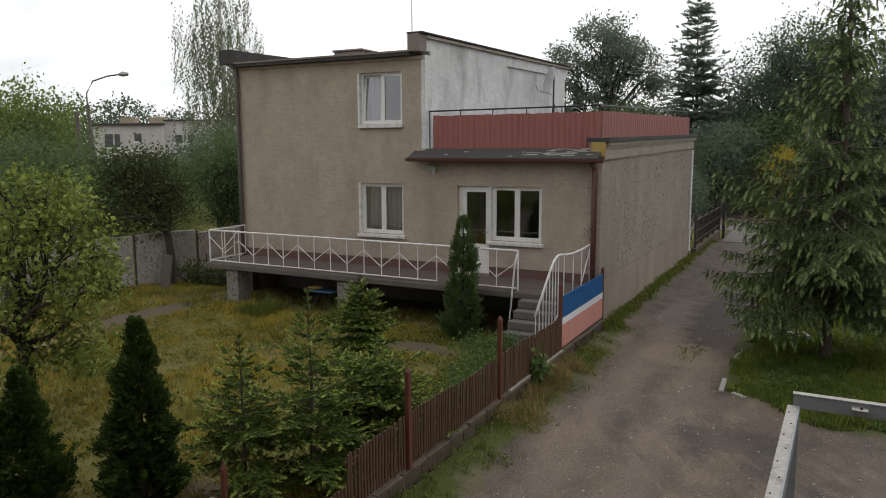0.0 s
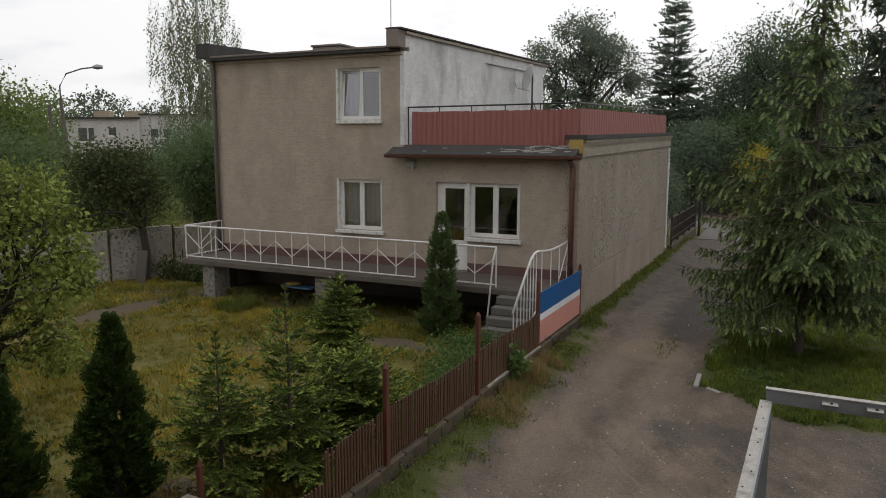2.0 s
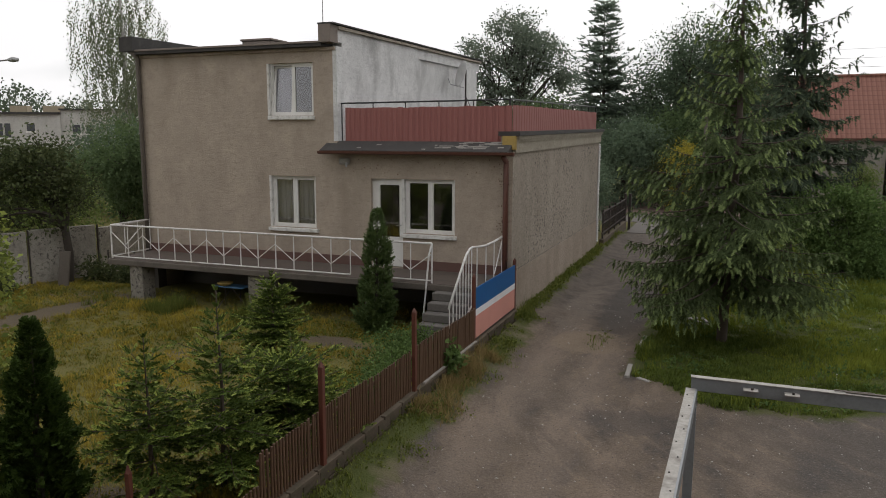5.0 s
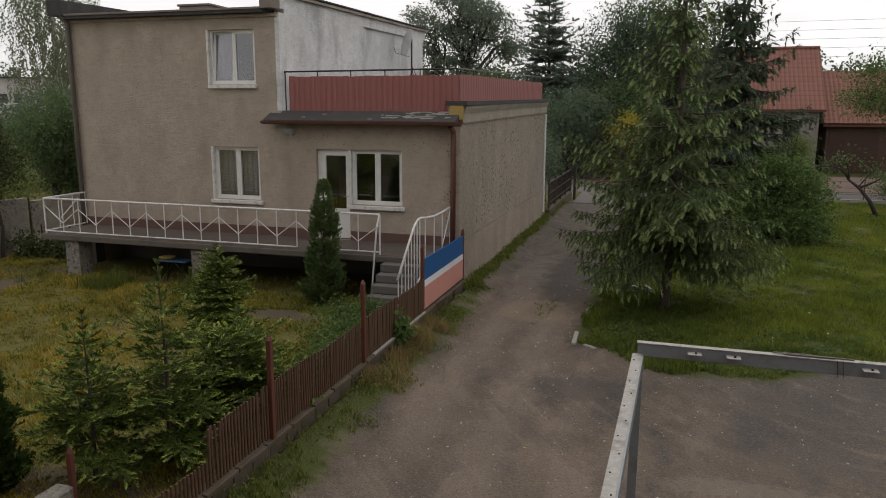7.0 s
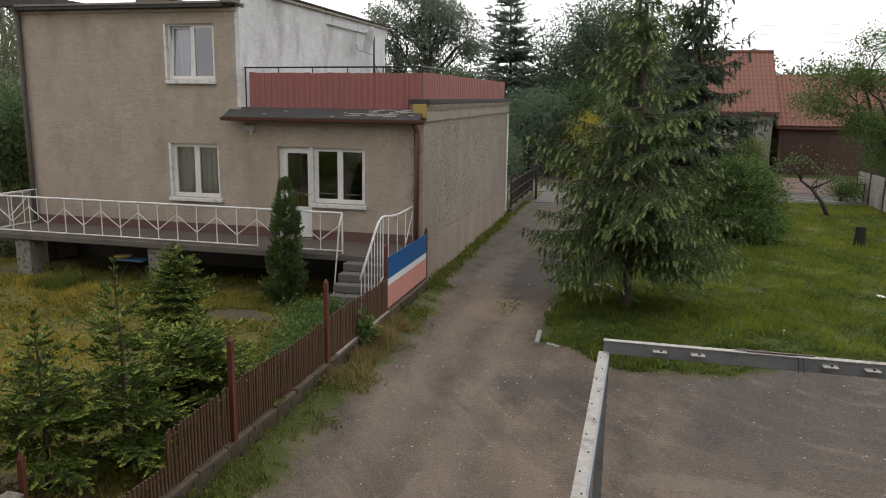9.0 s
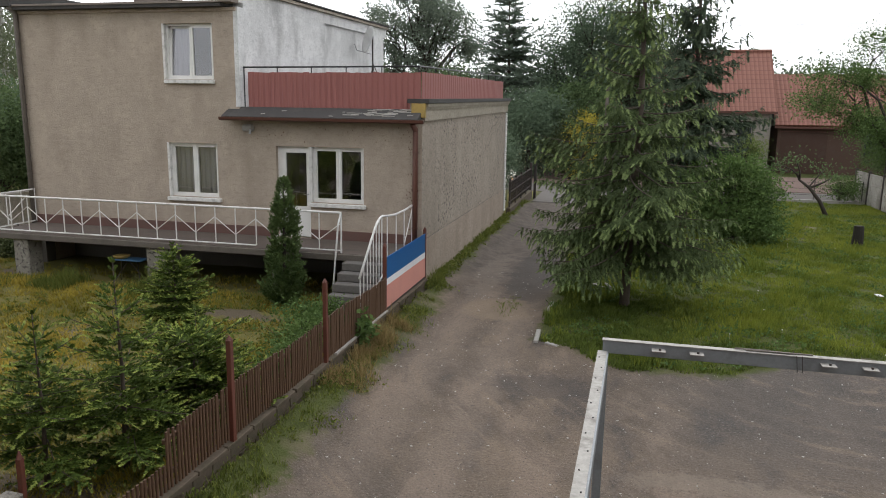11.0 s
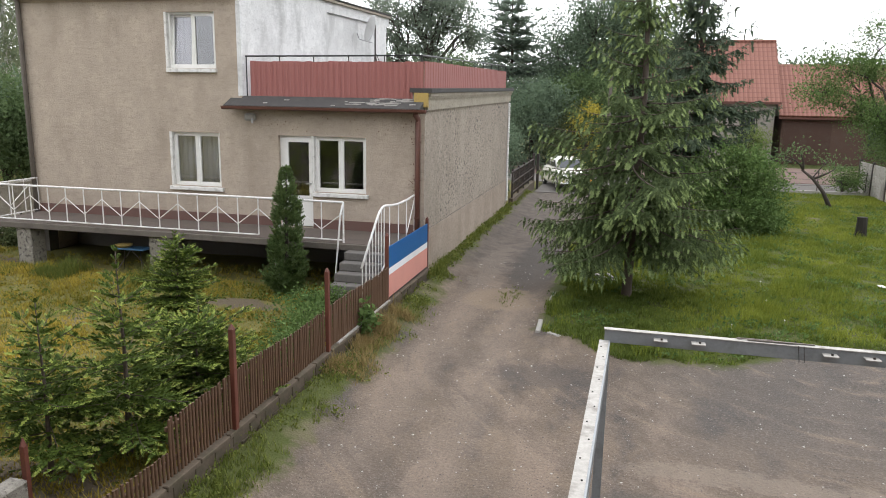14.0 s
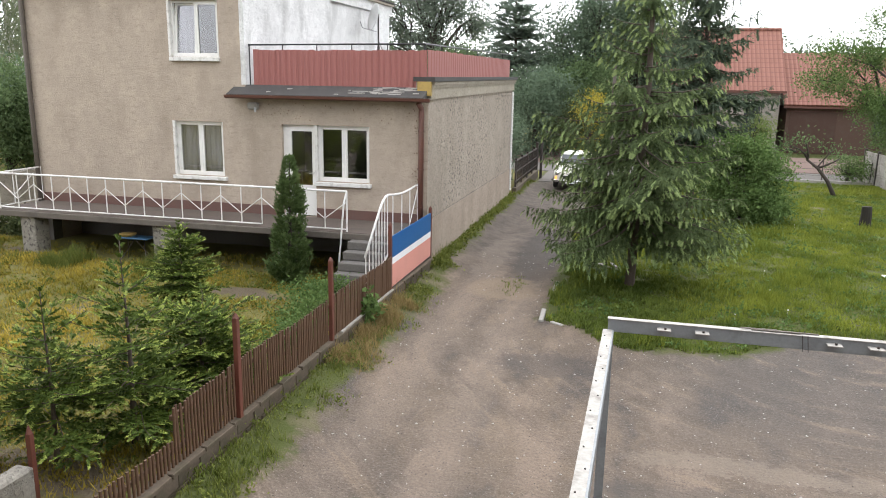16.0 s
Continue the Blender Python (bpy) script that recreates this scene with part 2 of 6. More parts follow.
M["stone"] = worn("pebble_stone", (0.42, 0.39, 0.36), 0.9, 0.35, 8, 60, dirty=0.3)
M["grit"] = worn("dark_grit", (0.080, 0.071, 0.064), 0.9, 0.4, 8, 60, dirty=0.3)
M["bluegrey"] = worn("blue_table_top", (0.03, 0.09, 0.17), 0.5, 0.15, 5, 50, dirty=0.3)
M["carwhite"] = worn("cream_car_enamel", (0.72, 0.70, 0.62), 0.25, 0.04, 2, 40, bump=0.02, dirty=0.1)
M["chrome"] = worn("chrome", (0.75, 0.75, 0.75), 0.15, 0.05, 4, 60, metal=1.0, bump=0.02, dirty=0.1)
M["rubber"] = worn("tyre_rubber", (0.03, 0.03, 0.03), 0.85, 0.2, 8, 60, dirty=0.3)
M["darkglass"] = worn("car_window_glass", (0.04, 0.045, 0.05), 0.08, 0.1, 3, 30, bump=0.0, dirty=0.05)
M["darkmetal"] = worn("dark_gate_paint", (0.035, 0.028, 0.025), 0.6, 0.3, 4, 50, dirt=(0.10, 0.05, 0.03), dirty=0.5)
M["housewhite"] = plaster_mat("pale_house_plaster", (0.50, 0.49, 0.46), (0.33, 0.31, 0.28))
M["stonewall"] = plaster_mat("grey_stone_cladding", (0.30, 0.27, 0.24), (0.15, 0.13, 0.11))
M["brownwall"] = worn("brown_timber_wall", (0.095, 0.055, 0.040), 0.85, 0.3, 2, 20, dirty=0.5)
M["garage"] = worn("brown_garage_boards", (0.075, 0.040, 0.028), 0.8, 0.3, 2, 25, dirty=0.4)
M["chimney"] = worn("ochre_brick", (0.36, 0.30, 0.21), 0.9, 0.2, 4, 30, dirty=0.4)
M["winddark"] = worn("far_window_glass", (0.05, 0.055, 0.06), 0.12, 0.2, 2, 30, bump=0.0, dirty=0.1)
M["buildback"] = plaster_mat("building_plaster", (0.20, 0.17, 0.15), (0.15, 0.12, 0.10))

M["spruce_young"] = leafy("young_spruce_needles", (0.016, 0.036, 0.007), (0.130, 0.180, 0.034), 0.2)
M["spruce_old"] = leafy("old_spruce_needles", (0.033, 0.054, 0.022), (0.128, 0.168, 0.066), 0.28)
M["spruce_dark"] = leafy("dark_spruce_needles", (0.042, 0.062, 0.044), (0.115, 0.15, 0.092), 0.28)
M["shoot_young"] = leafy("fresh_spruce_shoots", (0.16, 0.215, 0.04), (0.38, 0.435, 0.11), 0.32)
M["shoot_old"] = leafy("pale_spruce_shoots", (0.14, 0.20, 0.070), (0.31, 0.385, 0.160), 0.34)
M["shoot_dark"] = leafy("dull_spruce_shoots", (0.09, 0.125, 0.065), (0.18, 0.22, 0.11), 0.3)
M["thuja"] = leafy("thuja_scales", (0.014, 0.031, 0.006), (0.075, 0.118, 0.024), 0.12)
M["thuja_light"] = leafy("light_thuja_scales", (0.032, 0.060, 0.020), (0.17, 0.235, 0.085), 0.25)
M["apple"] = leafy("apple_leaves", (0.022, 0.046, 0.009), (0.38, 0.44, 0.11), 0.32)
M["bush"] = leafy("bush_leaves", (0.042, 0.082, 0.024), (0.165, 0.245, 0.075), 0.32)
# these two greens are lifted, with the haze over far trees painted in
M["darkleaf"] = leafy("haze_lifted_dark_leaves", (0.074, 0.110, 0.074), (0.170, 0.225, 0.140), 0.4)
M["fir"] = leafy("haze_tinted_fir_needles", (0.12, 0.16, 0.13), (0.24, 0.29, 0.22), 0.5)
M["redleaf"] = leafy("purplish_leaves", (0.030, 0.046, 0.020), (0.120, 0.140, 0.056), 0.25)
M["midleaf"] = leafy("green_tree_leaves", (0.056, 0.092, 0.040), (0.165, 0.228, 0.098), 0.36)
M["limeleaf"] = leafy("yellow_green_leaves", (0.09, 0.135, 0.035), (0.25, 0.31, 0.10), 0.35)
M["birchleaf"] = leafy("birch_leaves", (0.10, 0.125, 0.075), (0.24, 0.265, 0.16), 0.42)
# greyed green, so the woods' haze sits in the leaf colour
M["farleaf"] = leafy("haze_tinted_far_leaves", (0.070, 0.095, 0.070), (0.15, 0.185, 0.12), 0.25)
M["yellowleaf"] = leafy("yellow_bush_leaves", (0.25, 0.22, 0.03), (0.50, 0.42, 0.07), 0.35)
M["grass_dry"] = leafy("dry_garden_grass", (0.075, 0.092, 0.011), (0.46, 0.345, 0.060), 0.3, 0.7, 0.55)
M["grass_green"] = leafy("lawn_grass", (0.052, 0.090, 0.014), (0.28, 0.31, 0.048), 0.32, 0.7, 0.5)
# lawn grass in a darker green, with the spruce's shade put into it
M["grass_shaded"] = leafy("shade_toned_lawn_grass", (0.042, 0.074, 0.015), (0.175, 0.215, 0.044), 0.3, 0.7, 0.4)
M["weeds"] = leafy("verge_weeds", (0.055, 0.088, 0.015), (0.22, 0.235, 0.058), 0.33, 0.7)
M["straw"] = leafy("dry_straw", (0.16, 0.115, 0.045), (0.36, 0.275, 0.125), 0.3, 0.8)


def glass_mat():
    g = Nodes("window_glass")
    fr = g.n("ShaderNodeFresnel", IOR=1.5)
    tr = g.n("ShaderNodeBsdfTransparent", Color=(0.86, 0.86, 0.88, 1))
    gl = g.n("ShaderNodeBsdfGlossy", Roughness=0.02)
    ms = g.n("ShaderNodeMixShader", Fac=g.math("ADD", fr.outputs[0], 0.10))
    for i, s in ((1, tr), (2, gl)):
        g.t.links.new(s.outputs[0], ms.inputs[i])
    g.t.links.new(ms.outputs[0], g.out.inputs["Surface"])
    return g.mat


M["glass"] = glass_mat()


def glow_mat(name, color, strength):
    g = Nodes(name)
    g.bsdf.inputs["Emission Color"].default_value = (*color, 1)
    g.bsdf.inputs["Emission Strength"].default_value = strength
    return g.done(color, 0.3)


M["indicator"] = glow_mat("lit_orange_indicator", (0.9, 0.35, 0.05), 1.5)


def roof_tiles():
    g = Nodes("red_roof_tiles")
    p = g.pos()
    wx = g.n("ShaderNodeTexWave", Vector=p, Scale=1.05)
    wx.bands_direction = "X"
    wz = g.n("ShaderNodeTexWave", Vector=p, Scale=0.95)
    wz.bands_direction, wz.wave_profile = "Z", "SAW"
    nz = g.noise(p, 1.2, 5, 0.7)
    c = g.mix(nz, (0.20, 0.082, 0.058), (0.29, 0.130, 0.095))
    c = g.mix(g.steps(wz.outputs["Fac"], (0.0, 0.75), (0.2, 0.0)), c, (0.10, 0.035, 0.025))
    c = g.mix(g.steps(wx.outputs["Fac"], (0.0, 0.5), (0.3, 0.0)), c, (0.13, 0.045, 0.03))
    h = g.math("ADD", wx.outputs["Fac"], wz.outputs["Fac"])
    return g.done(c, 0.75, h, 0.6, 0.06)


M["tiles"] = roof_tiles()


def ground_mat():
    """Packed grey drive, dry garden and green lawn in one sheet, with ragged borders."""
    g = Nodes("ground_earth_and_grass")
    p = g.pos()
    sp = g.n("ShaderNodeSeparateXYZ", Vector=p)
    x, y = sp.outputs["X"], sp.outputs["Y"]
    rag = g.math("ADD", g.math("MULTIPLY", g.math("SUBTRACT", g.noise(p, 1.1, 5, 0.7), 0.5), 1.1),
                 g.math("MULTIPLY", g.math("SUBTRACT", g.noise(p, 6.0, 4, 0.7), 0.5), 0.5))
    xr, yr = g.math("ADD", x, rag), g.math("ADD", y, rag)
    right_of_fence = g.ramp01(g.math("ADD", xr, g.math("MULTIPLY", g.ramp01(y, -0.8, 1.2), 0.32)), 0.55, 0.85)
    lane = g.math("SUBTRACT", 1.0, g.ramp01(xr, 2.85, 3.1))
    front = g.math("ADD", g.math("MULTIPLY", g.ramp01(x, 6.0, 8.4), 1.5), g.math("MULTIPLY", g.math("SUBTRACT", 1.0, g.ramp01(x, 3.0, 4.6)), 1.25))
    yard = g.math("SUBTRACT", 1.0, g.ramp01(g.math("SUBTRACT", yr, front), -3.95, -3.6))
    drive = g.math("MULTIPLY", right_of_fence, g.math("MAXIMUM", lane, yard))
    drive = g.math("MULTIPLY", drive, g.math("SUBTRACT", 1.0, g.ramp01(x, 15.0, 15.4)))
    big, mid, fine = g.noise(p, 0.35, 5, 0.6), g.noise(p, 2.4, 6, 0.75), g.noise(p, 38, 4, 0.8)
    # packed earth and old asphalt
    d = g.mix(g.steps(big, (0.34, 0.0), (0.66, 1.0)), (0.082, 0.067, 0.054), (0.146, 0.112, 0.083))
    d = g.mix(g.steps(mid, (0.42, 0.0), (0.66, 0.6)), d, (0.150, 0.118, 0.096))
    ring = g.n("ShaderNodeTexWave", Vector=g.pos((1, 0.35, 1)), Scale=0.32, Distortion=7.0, Detail=3.0)
    ring.inputs["Detail Scale"].default_value = 0.8
    swirl = g.math("ADD", g.math("MULTIPLY", g.noise(g.pos((0.8, 0.35, 1)), 1.3, 6, 0.7), 0.93), g.math("MULTIPLY", ring.outputs["Fac"], 0.07))
    d = g.mix(g.steps(swirl, (0.52, 0.0), (0.62, 0.75)), d, (0.188, 0.144, 0.112))
    d = g.mix(g.steps(swirl, (0.36, 0.75), (0.47, 0.0)), d, (0.060, 0.054, 0.051))
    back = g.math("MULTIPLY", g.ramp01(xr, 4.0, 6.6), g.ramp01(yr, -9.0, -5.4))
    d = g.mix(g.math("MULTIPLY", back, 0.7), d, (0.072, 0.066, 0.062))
    for mid_x in (1.35, 2.45):
        band = g.math("ABSOLUTE", g.math("SUBTRACT", g.math("ADD", x, g.math("MULTIPLY", rag, 0.5)), mid_x))
        band = g.math("SUBTRACT", 1.0, g.ramp01(band, 0.12, 0.5))
        d = g.mix(g.math("MULTIPLY", band, 0.42), d, (0.185, 0.146, 0.118))
    # tyre sweeps that turn from the lane into the yard
    away = g.n("ShaderNodeVectorMath", Vector=p)
    away.operation = "SUBTRACT"
    away.inputs[1].default_value = (8.2, -2.6, 0.0)
    av = g.n("ShaderNodeSeparateXYZ", Vector=away.outputs["Vector"])
    ring_r = g.n("ShaderNodeVectorMath", Vector=away.outputs["Vector"])
    ring_r.operation = "LENGTH"
    ang = g.math("ARCTAN2", av.outputs["Y"], av.outputs["X"])
    sweep_at = g.n("ShaderNodeCombineXYZ", X=g.math("ADD", g.math("MULTIPLY", ring_r.outputs["Value"], 3.2), g.math("MULTIPLY", rag, 0.5)), Y=g.math("MULTIPLY", ang, 2.4))
    sweep = g.noise(sweep_at.outputs["Vector"], 1.0, 5, 0.65)
    where = g.math("MULTIPLY", g.math("SUBTRACT", 1.0, g.ramp01(yr, -2.2, 0.2)), g.ramp01(g.noise(p, 0.45, 3), 0.36, 0.56))
    d = g.mix(g.math("MULTIPLY", g.steps(sweep, (0.53, 0.0), (0.66, 0.5)), where), d, (0.205, 0.154, 0.112))
    d = g.mix(g.math("MULTIPLY", g.steps(sweep, (0.36, 0.42), (0.47, 0.0)), where), d, (0.070, 0.058, 0.049))
    grit = g.noise(p, 24, 5, 0.9)
    d = g.mix(g.steps(grit, (0.34, 0.5), (0.48, 0.0)), d, (0.045, 0.040, 0.036))
    d = g.mix(g.steps(grit, (0.54, 0.0), (0.68, 0.55)), d, (0.27, 0.225, 0.185))
    d = g.mix(g.steps(fine, (0.60, 0.0), (0.72, 0.6)), d, (0.36, 0.33, 0.30))
    tar = g.math("MULTIPLY", g.ramp01(yr, 0.6, 2.6), g.math("SUBTRACT", 1.0, g.ramp01(x, 3.0, 3.4)))
    tone = g.mix(g.steps(mid, (0.36, 0.0), (0.64, 1.0)), (0.058, 0.051, 0.046), (0.125, 0.104, 0.088))
    d = g.mix(g.math("MULTIPLY", tar, 0.85), d, tone)
    # grass floor
    left = g.math("SUBTRACT", 1.0, g.ramp01(x, 0.0, 0.3))
    dry = g.mix(mid, (0.080, 0.080, 0.020), (0.200, 0.175, 0.060))
    lush = g.mix(mid, (0.035, 0.050, 0.012), (0.085, 0.092, 0.026))
    gr = g.mix(left, lush, dry)
    bare = g.steps(g.noise(p, 0.5, 5, 0.6), (0.58, 0.0), (0.70, 0.8))
    gr = g.mix(bare, gr, (0.165, 0.135, 0.095))

    def spot(cx, cy, rx, ry):
        q = g.math("ADD", g.math("POWER", g.math("ABSOLUTE", g.math("DIVIDE", g.math("SUBTRACT", xr, cx), rx)), 2.0),
                   g.math("POWER", g.math("ABSOLUTE", g.math("DIVIDE", g.math("SUBTRACT", yr, cy), ry)), 2.0))
        return g.math("SUBTRACT", 1.0, g.ramp01(q, 0.6, 1.3))

    for cx, cy, rx, ry in ((-2.9, -3.1, 1.0, 0.40), (-10.5, -3.6, 0.8, 1.9), (-11.4, -1.5, 1.7, 0.75), (-1.5, -9.9, 1.2, 0.5)):
        gr = g.mix(g.math("MULTIPLY", spot(cx, cy, rx, ry), 0.9), gr, (0.115, 0.090, 0.066))
    # sandy and darker patches; the first paints shade onto the lane by the spruce
    for cx, cy, rx, ry, f, tint in ((2.35, 3.2, 0.65, 3.4, 0.65, (0.050, 0.045, 0.042)), (1.2, 2.4, 0.35, 2.6, 0.5, (0.165, 0.135, 0.112)), (2.0, -0.7, 0.75, 0.9, 0.6, (0.215, 0.165, 0.118)),
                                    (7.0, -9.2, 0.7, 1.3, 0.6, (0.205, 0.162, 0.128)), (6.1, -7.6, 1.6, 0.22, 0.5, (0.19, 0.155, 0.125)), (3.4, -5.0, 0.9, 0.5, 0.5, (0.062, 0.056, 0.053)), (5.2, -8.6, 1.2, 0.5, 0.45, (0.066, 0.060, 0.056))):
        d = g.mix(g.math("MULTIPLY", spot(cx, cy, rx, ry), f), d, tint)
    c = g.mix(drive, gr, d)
    vor = g.n("ShaderNodeTexVoronoi", Vector=p, Scale=26.0)
    h = g.math("ADD", g.math("MULTIPLY", fine, 0.8), g.math("ADD", mid, g.math("MULTIPLY", vor.outputs["Distance"], 0.5)))
    return g.done(c, 0.93, h, 0.6, 0.03, spec=0.2)


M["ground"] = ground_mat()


def paved(name, a, b, scale):
    g = Nodes(name)
    p = g.pos()
    c = g.mix(g.noise(p, scale, 6, 0.7), a, b)
    fine = g.noise(p, 30, 3)
    return g.done(g.mix(g.steps(fine, (0.3, 0.4), (0.6, 0.0)), c, tuple(v * 0.6 for v in a)), 0.95, fine, 0.3, 0.01, spec=0.08)


M["road"] = paved("pale_asphalt", (0.125, 0.115, 0.108), (0.175, 0.162, 0.15), 0.7)
M["pavers"] = paved("pinkish_pavers", (0.15, 0.105, 0.092), (0.21, 0.155, 0.135), 1.5)


# ---- geometry helpers ----
def thing(name, label, category, group="", kind="", at=(0, 0, 0), turn=0):
    ob = new(name)
    ob.matrix_world = pose(*at, 0, 0, turn)
    return tagged(ob, label, category, group, kind)


def finish(name, mesh, mat, parent, label="", smooth=False):
    ob = new(name, mesh)
    for m in mat if isinstance(mat, (list, tuple)) else [mat]:
        mesh.materials.append(m)
    if smooth:
        mesh.polygons.foreach_set("use_smooth", np.ones(len(mesh.polygons), bool))
    if parent is not None:
        ob.parent = parent
    if label:
        ob["label"] = label
    return ob


def part(name, bm, mat, parent=None, label="", smooth=False):
    mesh = bpy.data.meshes.new(name)
    bmesh.ops.recalc_face_normals(bm, faces=bm.faces)
    bm.to_mesh(mesh)
    bm.free()
    return finish(name, mesh, mat, parent, label, smooth)


def shared(name, mesh, parent, m):
    """One more piece on a mesh that is there already."""
    ob = new(name, mesh)
    ob.parent = parent
    ob.matrix_basis = m
    return ob


def arrays(name, verts, faces):
    """A mesh from numpy arrays; all faces have the same number of corners."""
    verts, faces = np.asarray(verts, np.float32), np.asarray(faces, np.int32)
    mesh = bpy.data.meshes.new(name)
    k = faces.shape[1]
    mesh.vertices.add(len(verts))
    mesh.vertices.foreach_set("co", verts.ravel())
    mesh.loops.add(faces.size)
    mesh.loops.foreach_set("vertex_index", faces.ravel())
    mesh.polygons.add(len(faces))
    mesh.polygons.foreach_set("loop_start", np.arange(0, faces.size, k, dtype=np.int32))
    mesh.update(calc_edges=True)
    return mesh


def box(bm, x0, x1, y0, y1, z0, z1, bevel=0.0):
    vs = [bm.verts.new((x, y, z)) for x in (x0, x1) for y in (y0, y1) for z in (z0, z1)]
    fs = [bm.faces.new([vs[i] for i in q]) for q in ((0, 1, 3, 2), (4, 6, 7, 5), (0, 4, 5, 1), (2, 3, 7, 6), (0, 2, 6, 4), (1, 5, 7, 3))]
    if bevel:
        es = list({e for f in fs for e in f.edges})
        bmesh.ops.bevel(bm, geom=es, offset=bevel, segments=1, affect="EDGES")
    return bm


def boxed(*a):
    return box(bmesh.new(), *a)


def prism(bm, outline, a, b, axis="x"):
    """A closed outline of 2D points pushed from a to b along an axis."""
    def at(p, v):
        return {"x": (v, p[0], p[1]), "y": (p[0], v, p[1]), "z": (p[0], p[1], v)}[axis]
    r0, r1 = [bm.verts.new(at(p, a)) for p in outline], [bm.verts.new(at(p, b)) for p in outline]
    n = len(outline)
    bm.faces.new(r0)
    bm.faces.new(r1[::-1])
    for i in range(n):
        bm.faces.new((r0[i], r0[(i + 1) % n], r1[(i + 1) % n], r1[i]))
    return bm


def tube(bm, pts, radii, sides=6):
    """A round bar along points, with a radius at each."""
    pts = [Vector(p) for p in pts]
    if not isinstance(radii, (list, tuple)):
        radii = [radii] * len(pts)
    rings = []
    for i, p in enumerate(pts):
        d = (pts[min(i + 1, len(pts) - 1)] - pts[max(i - 1, 0)]).normalized()
        u = d.cross(Vector((0.31, 0.17, 0.93)) if abs(d.z) < 0.9 else Vector((1, 0.2, 0))).normalized()
        v = d.cross(u)
        rings.append([bm.verts.new(p + (u * math.cos(a) + v * math.sin(a)) * radii[i]) for a in (2 * math.pi * k / sides for k in range(sides))])
    for r, s in zip(rings, rings[1:]):
        for k in range(sides):
            bm.faces.new((r[k], r[(k + 1) % sides], s[(k + 1) % sides], s[k]))
    bm.faces.new(rings[0][::-1])
    bm.faces.new(rings[-1])
    return bm


def tubed(pts, r, sides=6):
    return tube(bmesh.new(), pts, r, sides)


def pierced(us, vs, solid, depth, to):
    """A thick wall over the grid us x vs; solid(u, v) says which cells stand; to(u, v, d) places a point."""
    bm, made = bmesh.new(), {}

    def vert(i, j, k):
        if (i, j, k) not in made:
            made[i, j, k] = bm.verts.new(to(us[i], vs[j], depth * k))
        return made[i, j, k]

    on = {(i, j) for i in range(len(us) - 1) for j in range(len(vs) - 1) if solid((us[i] + us[i + 1]) / 2, (vs[j] + vs[j + 1]) / 2)}
    for i, j in on:
        for k in (0, 1):
            bm.faces.new([vert(i, j, k), vert(i + 1, j, k), vert(i + 1, j + 1, k), vert(i, j + 1, k)])
        for di, dj, a, b in ((-1, 0, (i, j), (i, j + 1)), (1, 0, (i + 1, j), (i + 1, j + 1)), (0, -1, (i, j), (i + 1, j)), (0, 1, (i, j + 1), (i + 1, j + 1))):
            if (i + di, j + dj) not in on:
                bm.faces.new([vert(*a, 0), vert(*b, 0), vert(*b, 1), vert(*a, 1)])
    return bm


# ---- plants ----
def unit(a):
    return a / np.maximum(np.linalg.norm(a, axis=-1, keepdims=True), 1e-6)


def leaf_mesh(name, at, way, size, rng, width=0.5, curl=0.25):
    """Pointed leaves, each a folded pair of triangles."""
    n = len(at)
    way = unit(way)
    side = unit(np.cross(way, unit(rng.normal(size=(n, 3)))))
    up = np.cross(side, way)
    size = np.broadcast_to(np.asarray(size, float).reshape(-1, 1), (n, 1))
    mid = at + way * size * 0.5
    v = np.stack([at, mid + side * size * width * 0.5 + up * size * curl * 0.3, at + way * size - up * size * curl * 0.4,
                  mid - side * size * width * 0.5 + up * size * curl * 0.3], 1).reshape(-1, 3)
    i = np.arange(n)[:, None] * 4
    return arrays(name, v, i + np.array([[0, 1, 2, 3]]))


def lumps(blobs, n, rng, shell=0.35):
    """Points in ellipsoids, most of them towards the skin, with gaps."""
    b = np.array(blobs, float)
    wt = (b[:, 3] * b[:, 4] * b[:, 5]) ** 0.66
    k = rng.choice(len(b), n * 2, p=wt / wt.sum())
    d = unit(rng.normal(size=(n * 2, 3)))
    r = rng.random((n * 2, 1)) ** shell
    p = b[k, :3] + d * r * b[k, 3:6] * (0.85 + 0.3 * rng.random((n * 2, 1)))
    f = np.sin(p[:, 0] * 2.1 + 1.3 * b[k, 0]) + np.sin(p[:, 1] * 2.3 + 0.5) + np.sin(p[:, 2] * 2.6 + p[:, 0])
    keep = np.argsort(-(f + rng.normal(size=len(f)) * 1.1))[:n]
    return p[keep], unit((p[keep] - b[k[keep], :3]) / b[k[keep], 3:6])


def crown_mesh(blobs, clumps, per, leaf, spread, rng, droop=0.2, width=0.55):
    c, outw = lumps(blobs, clumps, rng)
    at = np.repeat(c, per, 0) + rng.normal(size=(clumps * per, 3)) * spread
    way = np.repeat(outw, per, 0) * 0.7 + rng.normal(size=(clumps * per, 3)) * 0.8 - np.array([0, 0, droop])
    return leaf_mesh("crown", at, way, leaf * (0.6 + 0.8 * rng.random(clumps * per)), rng, width), c


def limb(bm, a, b, r0, r1, rng, bend=0.12, sides=5, n=5):
    a, b = np.array(a, float), np.array(b, float)
    ln = np.linalg.norm(b - a)
    off = rng.normal(size=3) * ln * bend
    ts = np.linspace(0, 1, n)
    tube(bm, [a + (b - a) * t + off * math.sin(math.pi * t) + np.array([0, 0, ln * 0.10 * math.sin(math.pi * t)]) for t in ts],
         [r0 + (r1 - r0) * t for t in ts], sides)


